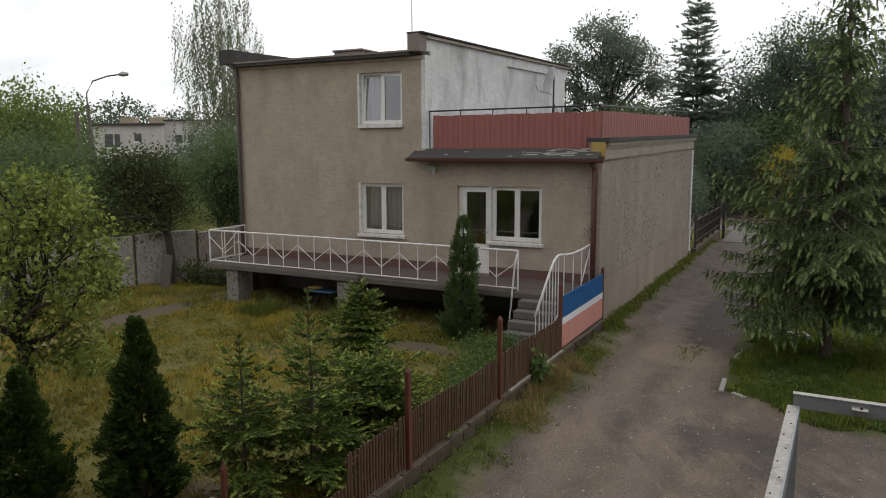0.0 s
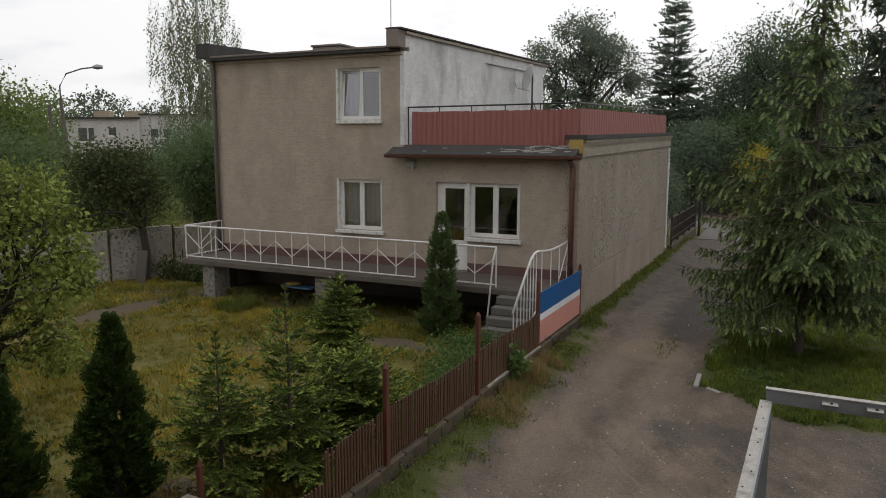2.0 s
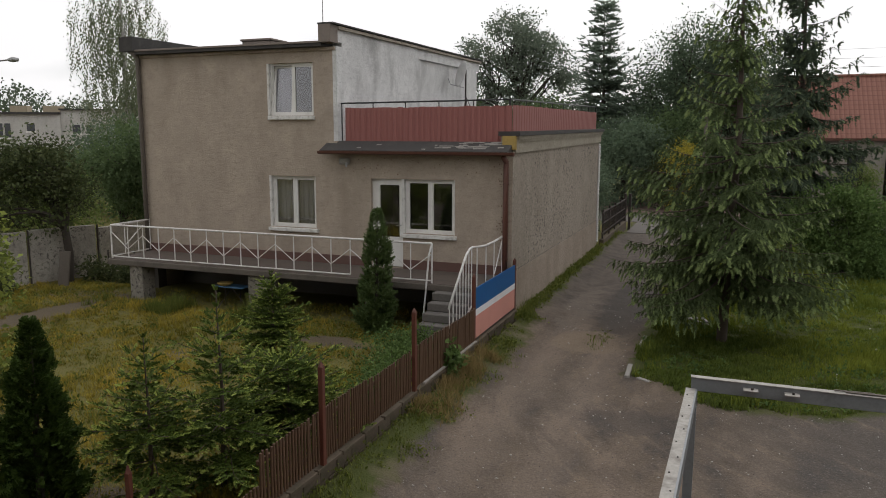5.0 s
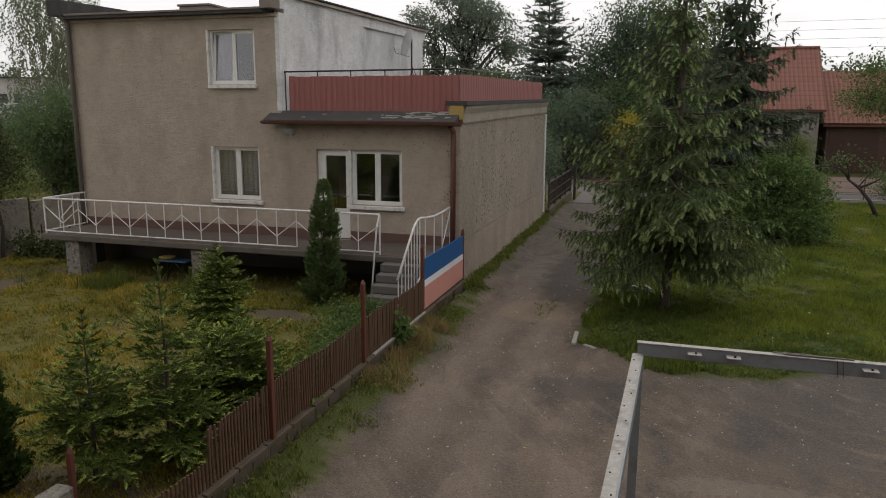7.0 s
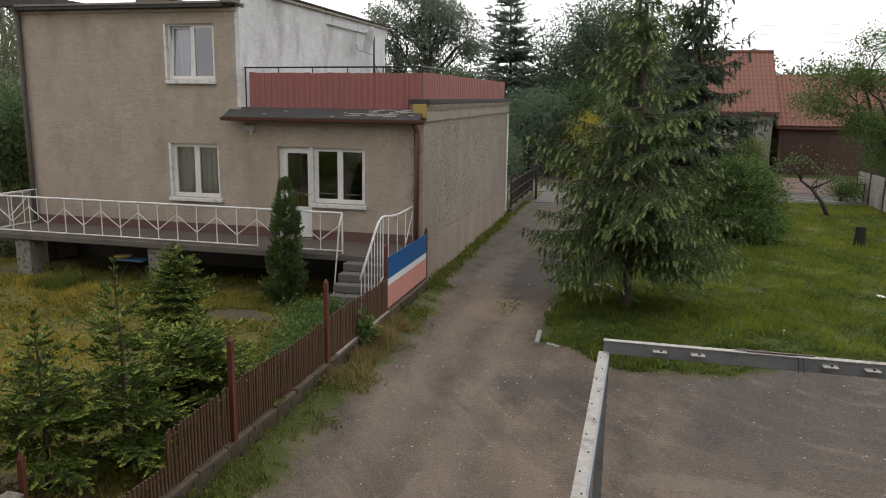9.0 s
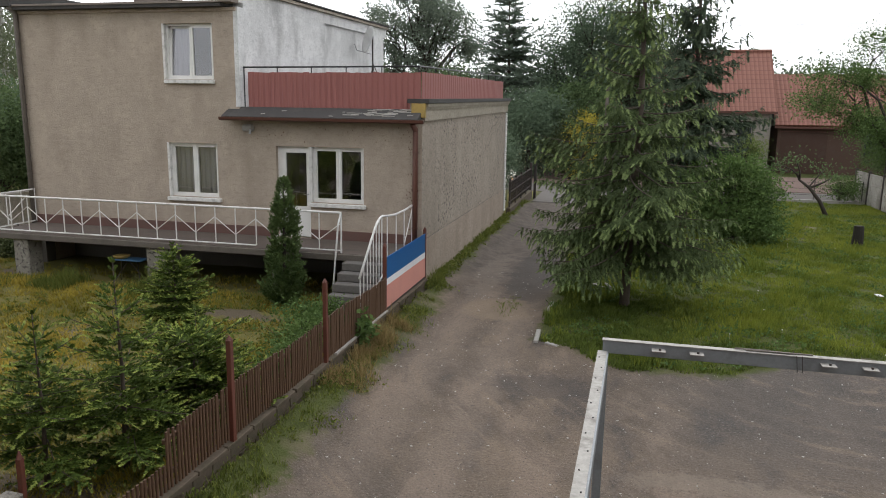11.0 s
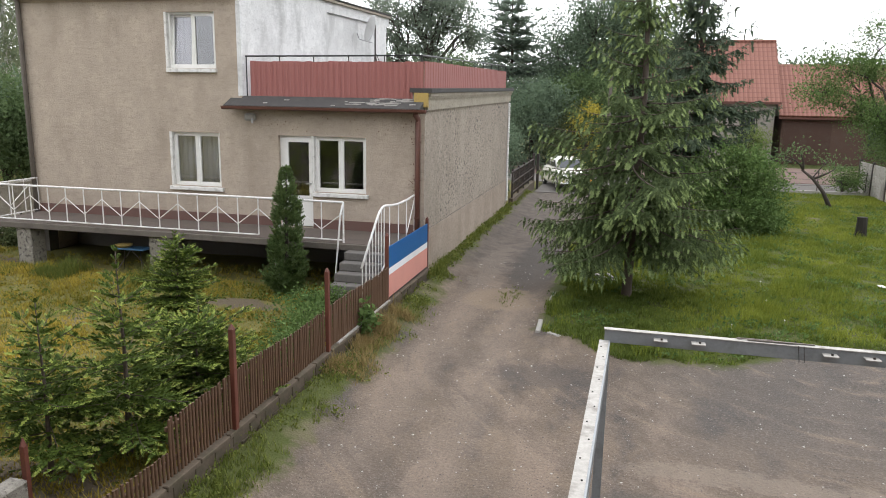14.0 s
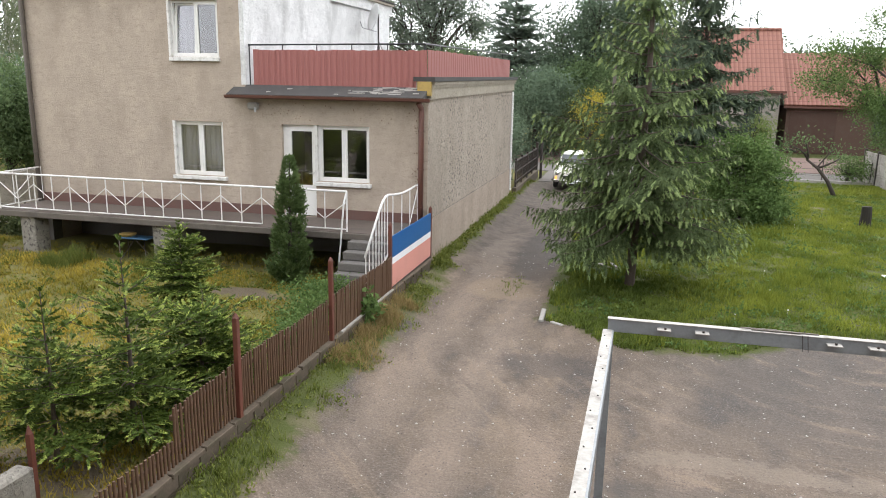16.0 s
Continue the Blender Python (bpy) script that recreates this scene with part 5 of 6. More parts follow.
# ---- steel frame under the camera ----
def steel_frame():
    f = thing("canopy_frame", "galvanised steel canopy frame on dark posts", "frame")
    # back beam: channel with its web to the yard, and a side beam back to the wall
    part("cross_beam", boxed(4.285, 8.6, -9.75, -9.69, 2.215, 2.325, 0.004), M["galvdark"], f, "grey steel channel")
    part("beam_flange", boxed(4.28, 8.6, -9.757, -9.69, 2.325, 2.332), M["galv"], f, "worn galvanised flange")
    part("side_beam", boxed(4.2625, 4.276, -16.4, -9.76, 2.12, 2.238), M["galvdark"], f, "grey steel channel")
    part("beam_flange", boxed(4.187, 4.262, -16.4, -9.765, 2.2325, 2.240), M["galv"], f, "worn galvanised flange")
    part("side_beam", boxed(8.5, 8.58, -16.55, -9.76, 2.1, 2.232), M["galvdark"], f)
    for x in (4.262, 8.47):
        part("post", boxed(x, x + 0.075, -9.80, -9.70, -0.05, 2.2), M["galvdark"], f, "dark steel post")
    part("corner_plate", boxed(4.262, 4.33, -9.80, -9.735, 2.20, 2.2145, 0.003), M["galv"], f)
    for x in (4.74, 5.04, 6.03, 6.33, 7.3, 7.6):
        c = part("clip_plate", boxed(x - 0.055, x + 0.055, -9.835, -9.7505, 2.284, 2.294, 0.002), M["galv"], f, "pale clip plate")
        part("bolt", tubed([(x + 0.01, -9.80, 2.294), (x + 0.01, -9.80, 2.310)], 0.010, 6), M["darkmetal"], c)
    for k in range(26):
        y = -9.95 - k * 0.25
        part("bolt_head", tubed([(4.21 + 0.03 * (k % 2), y, 2.2398), (4.21 + 0.03 * (k % 2), y, 2.246)], 0.006, 6), M["darkmetal"], f)
    for x in (5.80, 5.84):
        part("wire_tie", tubed([(x, -9.760, 2.335), (x + 0.015, -9.765, 2.20), (x + 0.01, -9.66, 2.19), (x, -9.64, 2.336)], 0.003, 4), M["darkmetal"], f)
    for x0, x1, y, tilt in ((5.42, 5.80, -9.725, 0.6), (5.52, 5.93, -9.705, -0.5), (5.34, 5.62, -9.708, 1.0)):
        lath = part("lath", boxed(0, x1 - x0, -0.008, 0.008, 0, 0.009, 0.002), M["slab"], f, "thin weathered lath lying on the beam")
        lath.matrix_basis = pose(x0, y, 2.333 + 0.004 * abs(tilt), 0, -0.4 * tilt, tilt)
    skew = Matrix.Translation((4.225, -12.4, 0)) @ Matrix.Rotation(radians(-1.3), 4, "Z") @ Matrix.Translation((-4.225, 12.4, 0))
    for ob in f.children:
        if ob.name.startswith("bolt_head") or ob.name in ("side_beam", "beam_flange.001"):
            ob.matrix_basis = skew
    b = part("wall_behind", boxed(-14, 15.6, -16.9, -16.55, 0, 7.2), M["buildback"])
    tagged(b, "plain plastered wall of the building behind", "wall", kind="structure")


steel_frame()


# ---- yard walls and far fences ----
def yard_walls():
    a, b = Vector((-15.9, -6.5, 0)), Vector((-13.35, 0.9, 0))
    n = 4
    for k in range(n):
        p, q = a.lerp(b, k / n), a.lerp(b, (k + 1) / n)
        ang = math.degrees(math.atan2(q.y - p.y, q.x - p.x))
        ln = (q - p).length
        w = part("wall_west", boxed(0.04, ln - 0.04, -0.08, 0.08, -0.1, 1.62 + 0.03 * (k % 2), 0.015), M["yardwall"])
        w.matrix_world = pose(p.x, p.y, 0, 0, 0, ang)
        tagged(w, "old whitewashed boundary wall with peeling patches", "wall", kind="structure")
        c = part("fence_post", boxed(-0.02, 0.02, -0.13, -0.085, -0.1, 1.66, 0.004), M["darkmetal"])
        c.matrix_world = pose(q.x, q.y, 0, 0, 0, ang)
        tagged(c, "dark post against the whitewashed wall", "post", "wall posts")
    w = part("wall_west", boxed(-13.4, -13.24, 0.95, 12.0, -0.1, 1.55, 0.015), M["yardwall"])
    tagged(w, "old whitewashed boundary wall with peeling patches", "wall", kind="structure")
    s = part("leaning_slab", boxed(-0.15, 0.15, -0.03, 0.03, 0, 1.0, 0.008), M["slab"])
    s.matrix_world = pose(-12.95, -0.75, 0.08, -7, 4, 20)
    tagged(s, "grey slab leaning against the tree trunk", "slab")
    m = thing("wire_fence", "sagging green wire fence by the wall", "fence")
    for x in (-12.6, -11.6, -10.7):
        part("fence_post", tubed([(x, 0.6, 0), (x, 0.6, 0.95)], 0.02), M["darkmetal"], m)
    for k in range(7):
        part("wire", tubed([(-12.6, 0.6, 0.15 + 0.12 * k), (-11.6, 0.6, 0.12 + 0.12 * k), (-10.7, 0.6, 0.15 + 0.12 * k)], 0.005, 4), M["darkmetal"], m)
    # concrete panel fence on the lawn's far side
    for k in range(14):
        y = 24.6 - k * 2.05
        p = thing("concrete_fence_bay", "grey concrete panel fence bay with a steel post", "fence", "concrete fence bays")
        for j in range(3):
            part("fence_panel", boxed(15.72, 15.78, y - 2.0, y - 0.08, 0.02 + j * 0.5, 0.505 + j * 0.5, 0.01), M["yardwall"], p)
        part("fence_post", boxed(15.69, 15.81, y - 0.07, y + 0.05, -0.1, 1.62, 0.01), M["darkmetal"], p)
    low = thing("lawn_fence", "thin wire fence on a low kerb along the street", "fence")
    part("kerb", boxed(4.7, 15.6, 22.45, 22.6, -0.1, 0.16, 0.01), M["concrete"], low)
    for k in range(6):
        part("fence_post", tubed([(5.0 + k * 2.1, 22.52, 0.1), (5.0 + k * 2.1, 22.52, 1.1)], 0.022), M["darkmetal"], low)
    for z in (0.4, 0.7, 1.0):
        part("wire", tubed([(5.0, 22.52, z), (15.5, 22.52, z)], 0.006, 4), M["darkmetal"], low)
    # metal fence from the house's far corner to the gate
    g = thing("drive_fence", "dark steel fence on a concrete base by the gate", "fence")
    part("base", boxed(0.02, 0.20, 12.45, 19.4, -0.1, 0.42, 0.015), M["footing"], g)
    for k in range(5):
        y = 12.7 + k * 1.65
        part("fence_post", boxed(0.08, 0.15, y - 0.035, y + 0.035, 0.42, 1.55, 0.005), M["darkmetal"], g)
    for z in (0.62, 1.0, 1.42):
        part("fence_rail", boxed(0.09, 0.13, 12.5, 19.3, z, z + 0.05), M["darkmetal"], g)
    for k in range(40):
        part("bar", boxed(0.10, 0.12, 12.6 + k * 0.168, 12.618 + k * 0.168, 0.5, 1.42), M["darkmetal"], g)
    for x in (0.10, 0.32):
        gp = part("gate_post", boxed(x - 0.06, x + 0.06, 19.38, 19.52, -0.1, 1.72, 0.01), M["darkmetal"])
        tagged(gp, "rust-dark steel gate post at the drive's mouth", "gate post", "gate posts")
    gp = part("gate_post", boxed(4.35, 4.47, 19.35, 19.5, -0.1, 1.72, 0.01), M["darkmetal"])
    tagged(gp, "rust-dark steel gate post at the drive's mouth", "gate post", "gate posts")
    # kerb stones at the lawn's edge
    for k, (x, y, ln, a) in enumerate(((2.98, -2.45, 0.75, 92), (3.02, -0.3, 0.8, 88), (3.30, -2.92, 0.3, -38))):
        ks = part("kerb_stone", boxed(-ln / 2, ln / 2, -0.045, 0.045, -0.08, 0.04, 0.012), M["concrete"])
        ks.matrix_world = pose(x, y, 0, 0, 0, a)
        tagged(ks, "sunken pale concrete kerb stone at the lawn's edge", "kerb stone", "lawn kerb stones")


yard_walls()


# ---- far buildings ----
def far_house(at, w, d, eave, ridge, label, opening, wall="stonewall"):
    h = thing("red_roof_house", label, "house", "red-roofed houses", at=at)
    part("wall", boxed(0.3, w - 0.3, 0.4, d - 0.4, 0, eave), M[wall], h)
    rf = bmesh.new()
    for s in (0, 1):
        y0, y1 = (0.0, d / 2) if s == 0 else (d, d / 2)
        vs = [rf.verts.new(p) for p in ((0, y0, eave), (w, y0, eave), (w, y1, ridge), (0, y1, ridge))]
        rf.faces.new(vs)
    r = part("roof", rf, M["tiles"], h, "red clay tile roof")
    r.modifiers.new("thick", "SOLIDIFY").thickness = 0.14
    part("ridge_tiles", tubed([(0, d / 2, ridge + 0.02), (w, d / 2, ridge + 0.02)], 0.13, 8), M["tiles"], r)
    for x in (0.3, w - 0.3):
        part("gable", prism(bmesh.new(), [(0.4, eave - 0.01), (d - 0.4, eave - 0.01), (d / 2, ridge - 0.35)], x - 0.1, x + 0.1), M["housewhite"], h)
    part("eaves_board", boxed(0, w, -0.05, 0.02, eave - 0.16, eave - 0.02), M["gutter"], h)
    for nm, x0, x1, z0, z1, mt in opening:
        o = part(nm, boxed(x0, x1, 0.36, 0.396, z0, z1), M[mt], h)
        part("surround", boxed(x0 - 0.08, x1 + 0.08, 0.37, 0.398, z1, z1 + 0.08), M["gutter" if nm == "garage_door" else "frame"], o)
    return h


far_house((0.5, 40.0, 0), 14.15, 9.0, 4.35, 8.75, "house with a red tiled roof beyond the street", [("window", 11.6, 12.6, 1.6, 3.5, "winddark"), ("window", 7.5, 8.9, 1.6, 3.3, "winddark"), ("window", 3.0, 4.4, 1.6, 3.3, "winddark")])
far_house((14.75, 41.0, 0), 14.0, 8.0, 3.35, 7.0, "lower house with a red tiled roof and brown doors", [("garage_door", 0.5, 3.6, 0.1, 2.95, "garage"), ("window", 6.0, 7.2, 1.4, 2.8, "winddark")], "brownwall")


def far_block():
    b = thing("flat_roof_block", "pale flat-roofed house far behind the garden trees", "house", at=(-60.5, 33.0, 0), turn=25)
    part("wall", boxed(0, 7.2, 0, 8, 0, 6.35), M["housewhite"], b)
    part("wall", boxed(7.2, 13.4, 0.3, 8, 0, 6.75), M["housewhite"], b)
    part("roof", boxed(-0.3, 7.2, -0.3, 8.2, 6.35, 6.55), M["tar"], b)
    part("roof", boxed(7.1, 13.6, 0.1, 8.2, 6.75, 6.9), M["tar"], b)
    for x in (1.3, 4.4):
        part("chimney", boxed(x, x + 1.6, 3, 4, 6.5, 7.25), M["chimney"], b)
    for x0, x1, z0, z1, y in ((1.2, 2.0, 4.2, 5.5, 0), (2.2, 2.7, 4.2, 5.5, 0), (4.2, 4.9, 4.8, 5.5, 0), (8.2, 8.9, 4.6, 5.4, 0.3), (9.5, 10.1, 4.6, 5.4, 0.3)):
        w = part("window", boxed(x0, x1, y - 0.05, y + 0.02, z0, z1), M["winddark"], b)
        part("surround", boxed(x0 - 0.1, x1 + 0.1, y - 0.1, y + 0.02, z0 - 0.16, z0 - 0.005), M["frame"], w)


far_block()


def street_lamp():
    s = thing("street_lamp", "grey street lamp with a curved arm", "street lamp", at=(-28.4, 8.6, 0))
    part("pole", tubed([(0.4, 0.2, 0), (0.0, 0, 6.3)], [0.12, 0.085], 10), M["slab"], s)
    part("arm", tubed([(0.0, 0, 6.0), (-0.02, 0.02, 6.9), (0.2, 0.25, 7.5), (0.7, 0.7, 7.75), (1.15, 1.1, 7.85)], 0.035, 8), M["slab"], s, smooth=True)
    part("lamp_head", tubed([(1.1, 1.05, 7.84), (1.25, 1.18, 7.87), (1.45, 1.35, 7.87)], [0.06, 0.13, 0.08], 8), M["steel"], s)
    p = thing("utility_pole", "leaning concrete pole beside the street lamp", "pole", at=(-28.8, 8.3, 0))
    part("pole", tubed([(0.0, 0, 0), (-0.1, 0.05, 6.0)], [0.12, 0.08], 8), M["slab"], p)
    q = thing("utility_pole", "grey concrete pole beside the street", "pole", at=(3.3, 28.0, 0))
    part("pole", tubed([(0, 0, 0), (0, 0, 5.6)], [0.12, 0.09], 8), M["slab"], q)
    for k in range(6):
        z = 8.6 + k * 0.72
        wv = [(-60 + 10 * j, 52 + 0.12 * j, z - 1.2 * (1 - ((j - 6) / 6) ** 2) * 0.6) for j in range(17)]
        w = part("power_line", tubed(wv, 0.011, 4), M["darkmetal"])
        tagged(w, "thin dark overhead power line", "cable", "power lines")


street_lamp()


# ---- plants: garden ----
spruce("young_spruce", "young light-green spruce by the low wall", (-1.5, -9.75, 0.10), 1.97, 0.80, 0.55, 7, 6, 0.13, 0.09, "spruce_young", 11, 0.10, 0.10, 0.03, 0.80, 0.25, group="young spruces", top_gap=0.30, fresh=0.7)
spruce("young_spruce", "young light-green spruce beside the picket fence", (-1.0, -9.1, 0.10), 2.42, 0.95, 0.35, 9, 6, 0.13, 0.09, "spruce_young", 12, 0.10, 0.10, 0.035, 0.85, 0.25, group="young spruces", top_gap=0.36, fresh=0.7)
spruce("young_spruce", "bushy low spruce with pale shoots beside the fence", (-0.95, -7.75, 0.10), 1.25, 0.98, 0.22, 8, 9, 0.13, 0.08, "spruce_young", 14, 0.04, 0.05, 0.03, 0.42, 0.2, group="young spruces", top_gap=0.05, fresh=0.7)
spruce("young_spruce", "small dense spruce in the middle of the garden", (-3.3, -4.62, 0.10), 1.70, 0.78, 0.40, 9, 8, 0.13, 0.075, "spruce_young", 13, 0.12, 0.1, 0.03, 0.80, 0.25, group="young spruces", top_gap=0.20, fresh=0.7)
thuja("dark green columnar thuja in the garden", (-3.8, -10.95, 0.08), 1.62, 0.47, 4600, 21, pinch=0.8, lumpy=1.7)
thuja("dark green columnar thuja in the garden", (-2.6, -10.3, 0.08), 2.22, 0.47, 5200, 22, 0.05, pinch=0.85, lumpy=1.7)
thuja("dark slender thuja before the balcony", (-2.40, -2.1, 0.08), 2.74, 0.42, 3600, 23, 0.05, pinch=0.55, leaf="thuja_light", lumpy=1.3)

APPLE = []
for u, w, z, r in ((-1.3, 0.2, 3.5, 0.6), (-0.4, -0.3, 3.7, 0.55), (0.4, 0.3, 3.5, 0.6), (1.0, 0.0, 3.0, 0.55), (-0.9, 0.5, 2.9, 0.7), (0.1, -0.5, 2.8, 0.65), (0.8, 0.4, 2.4, 0.6),
                   (1.35, -0.2, 2.1, 0.5), (-1.5, -0.2, 2.2, 0.6), (-0.4, 0.5, 2.1, 0.6), (0.5, -0.4, 1.85, 0.55), (1.35, 0.3, 1.45, 0.45), (0.5, 0.5, 1.4, 0.45), (-1.2, 0.3, 1.5, 0.5), (-0.5, -0.3, 1.35, 0.5), (0.1, 0.2, 1.0, 0.4), (1.55, -0.1, 1.05, 0.38), (0.9, 0.2, 0.95, 0.36)):
    APPLE.append((0.885 * u - 0.465 * w, 0.465 * u + 0.885 * w, z, r, r, r * 0.72))
broadleaf("apple_tree", "old apple tree with light green leaves in the garden", (-6.55, -9.2, 0.05), APPLE, 1.25, 0.11, 520, 20, 0.09, 0.10, "apple", 31, twigs=110, width=0.6, lean=(-0.15, 0.1), forks=APPLE[:11])
bushes = [((-1.2, -3.9, 0.08), [(0, 0, 0.27, 0.55, 0.75, 0.34), (0.35, 0.6, 0.25, 0.4, 0.5, 0.3), (-0.3, -0.7, 0.25, 0.4, 0.6, 0.34), (0.5, -0.9, 0.3, 0.35, 0.5, 0.36)]), ((-0.5, -6.2, 0.08), [(0, 0, 0.3, 0.3, 0.6, 0.35)])]
for k, (at, bl) in enumerate(bushes):
    broadleaf("bush", "leafy green shrub behind the picket fence", at, bl, 0.2, 0.025, 340 if k == 0 else 90, 18, 0.06, 0.09, "bush", 41 + k, twigs=30, group="garden shrubs")
broadleaf("bush", "leafy sapling growing through the picket fence", (0.22, -4.55, 0.15), [(0, 0, 0.5, 0.12, 0.18, 0.25), (0.05, 0.1, 0.3, 0.15, 0.2, 0.2)], 0.2, 0.012, 30, 9, 0.10, 0.05, "bush", 47, twigs=10, group="garden shrubs")

RED = [(-0.5, -0.3, 3.1, 1.0, 1.0, 1.0), (-1.1, -0.7, 2.7, 0.9, 0.9, 0.9), (-0.1, 0.1, 2.7, 0.8, 0.8, 0.8), (-0.5, -0.3, 3.8, 0.8, 0.8, 0.55), (-0.8, -1.0, 2.2, 0.7, 0.6, 0.5), (-1.2, -0.6, 3.5, 0.6, 0.6, 0.5), (-0.2, -0.6, 1.9, 0.7, 0.7, 0.5), (-1.3, -1.4, 1.9, 0.7, 0.8, 0.5)]
broadleaf("dark_leaf_tree", "tree with dark purplish leaves by the whitewashed wall", (-13.35, -0.2, 0.05), RED, 1.7, 0.13, 700, 14, 0.11, 0.17, "redleaf", 51, twigs=60)
DK = [(0, 0, 3.4, 1.4, 1.4, 1.4), (0.6, 0.3, 2.6, 1.2, 1.2, 1.2), (-0.6, 0.4, 2.8, 1.2, 1.2, 1.2), (0.9, -0.3, 1.9, 0.9, 0.9, 0.8)]
broadleaf("dark_leaf_tree", "dense dark green tree behind the whitewashed wall", (-14.7, 3.4, 0.05), DK, 1.5, 0.15, 900, 20, 0.11, 0.2, "midleaf", 52, twigs=40)

for k, (x, y, w, h) in enumerate(((-12.7, 0.1, 1.0, 0.75), (-12.0, 0.3, 1.3, 0.6), (-13.5, -2.6, 0.9, 0.9), (-11.0, 0.2, 1.0, 0.7), (-14.3, -4.4, 0.8, 0.7))):
    bl = [(0, 0, h * 0.5, w * 0.45, w * 0.35, h * 0.45), (w * 0.3, 0.1, h * 0.35, w * 0.35, w * 0.3, h * 0.35), (-w * 0.3, -0.1, h * 0.4, w * 0.3, w * 0.3, h * 0.35)]
    broadleaf("bush", "dark leafy undergrowth at the foot of the wall", (x, y, 0.05), bl, 0.15, 0.02, 90, 12, 0.09, 0.08, "redleaf", 56 + k, twigs=12, group="wall undergrowth")

# ---- plants: beyond the garden wall ----
BIRCH = [(0, 0, 12.5, 3.2, 3.2, 4.5), (-2.0, 0.5, 10.0, 2.6, 2.6, 4.0), (2.0, -0.5, 9.5, 2.6, 2.6, 4.2), (0, 0, 6.5, 3.4, 3.2, 2.5)]


def birch():
    rng = np.random.default_rng(61)
    tree = thing("birch_tree", "tall weeping birch behind the house", "tree", at=(-33.2, 22.8, 0))
    c, outw = lumps(BIRCH, 420, rng, 0.5)
    n = 40
    drop = np.linspace(0, 1, n)[None, :, None] * (1.2 + 2.2 * rng.random((len(c), 1, 1)))
    at = c[:, None, :] + np.concatenate([rng.normal(size=(len(c), n, 2)) * 0.09, -drop], 2)
    at = at.reshape(-1, 3)
    way = rng.normal(size=(len(at), 3)) * 0.5 + np.array([0, 0, -1.0])
    bm = bmesh.new()
    tube(bm, [(0, 0, -0.1), (0.15, 0.1, 5), (0.0, 0.2, 10), (0.1, 0, 16)], [0.30, 0.22, 0.13, 0.03], 8)
    for k in range(16):
        limb(bm, np.array([0, 0, 4 + 10 * rng.random()]), c[rng.integers(len(c))], 0.06, 0.015, rng, 0.15, 4)
    part("trunk", bm, M["birchbark"], tree, "white and black birch trunk", True)
    finish("crown", leaf_mesh("crown", at, way, 0.11 + 0.09 * rng.random(len(at)), rng, 0.6), M["birchleaf"], tree)["kind"] = "stuff"


birch()


def mass(label, at, w, d, h, clumps, mat, seed, leaf=0.3, low=0.3, group="trees beyond the wall", name="tree"):
    rng = np.random.default_rng(seed)
    bl = []
    for k in range(7):
        a = 6.283 * k / 7 + rng.random()
        bl.append((math.cos(a) * w * 0.28, math.sin(a) * d * 0.28, h * (0.45 + 0.28 * rng.random()), w * 0.30, d * 0.30, h * 0.24))
    bl.append((0, 0, h * 0.76, w * 0.26, d * 0.26, h * 0.2))
    bl.append((0, 0, h * low, w * 0.42, d * 0.42, h * low))
    return broadleaf(name, label, at, bl, h * 0.35, 0.02 * h + 0.05, clumps, 28, leaf * 0.66, leaf * 1.5, mat, seed, twigs=30, group=group)


mass("yellow-green tree beyond the garden wall", (-36.0, 9.5, 0), 9, 8, 8.2, 800, "limeleaf", 71, 0.28)
mass("yellow-green tree beyond the garden wall", (-42.0, 6.0, 0), 10, 9, 9.2, 700, "limeleaf", 72, 0.3)
mass("green tree beyond the garden wall", (-25.0, 2.5, 0), 7, 7, 5.0, 700, "midleaf", 73, 0.22)
mass("green tree beyond the garden wall", (-22.5, -2.5, 0), 6, 6, 4.3, 700, "midleaf", 74, 0.20)
mass("green shrub mass beyond the garden wall", (-20.0, 4.5, 0), 6, 6, 3.4, 600, "limeleaf", 75, 0.18)
mass("green tree beyond the garden wall", (-31.0, 14.0, 0), 7, 7, 3.7, 600, "midleaf", 76, 0.25)
mass("green tree behind the house", (-24.5, 16.0, 0), 8, 8, 5.6, 700, "darkleaf", 77, 0.25)
mass("green shrub mass beyond the garden wall", (-18.5, -5.5, 0), 5, 5, 3.2, 500, "midleaf", 78, 0.18)

# ---- plants: the lawn ----
BROAD = ((1.1, 2.0), (1.6, 2.35), (2.3, 2.2), (3.4, 1.95), (4.2, 1.4), (4.8, 1.0), (5.4, 0.72), (6.8, 0.5), (8.0, 0.28), (8.8, 0.08))
SLIM = ((2.4, 2.5), (4.0, 2.3), (5.5, 1.75), (7.2, 1.3), (9.0, 0.8), (10.8, 0.1))
spruce("spruce", "tall drooping spruce with pale shoots on the lawn", (4.57, 0.05, 0.03), 8.8, 1.0, 1.40, 21, 6, 0.15, 0.13, "spruce_old", 88, 0.24, 0.85, 0.11, 0.66, 0.22, group="lawn spruces", shoots="shoot_old", lift=0.42, wide=0.5, thick=0.22, fresh=0.95, tip=0.08, gaps=((2.4, 2.9, 3.2, 0.5, 1.55), (5.0, 5.7, 0.4, 0.8, 0.4)), profile=BROAD)
spruce("spruce", "tall dark spruce with drooping boughs on the lawn", (6.6, 11.8, 0.03), 10.8, 1.0, 2.4, 17, 7, 0.25, 0.18, "spruce_dark", 82, 0.34, 0.55, 0.15, 0.70, 0.28, group="lawn spruces", shoots="shoot_dark", lift=0.30, wide=0.55, fresh=0.5, profile=SLIM)
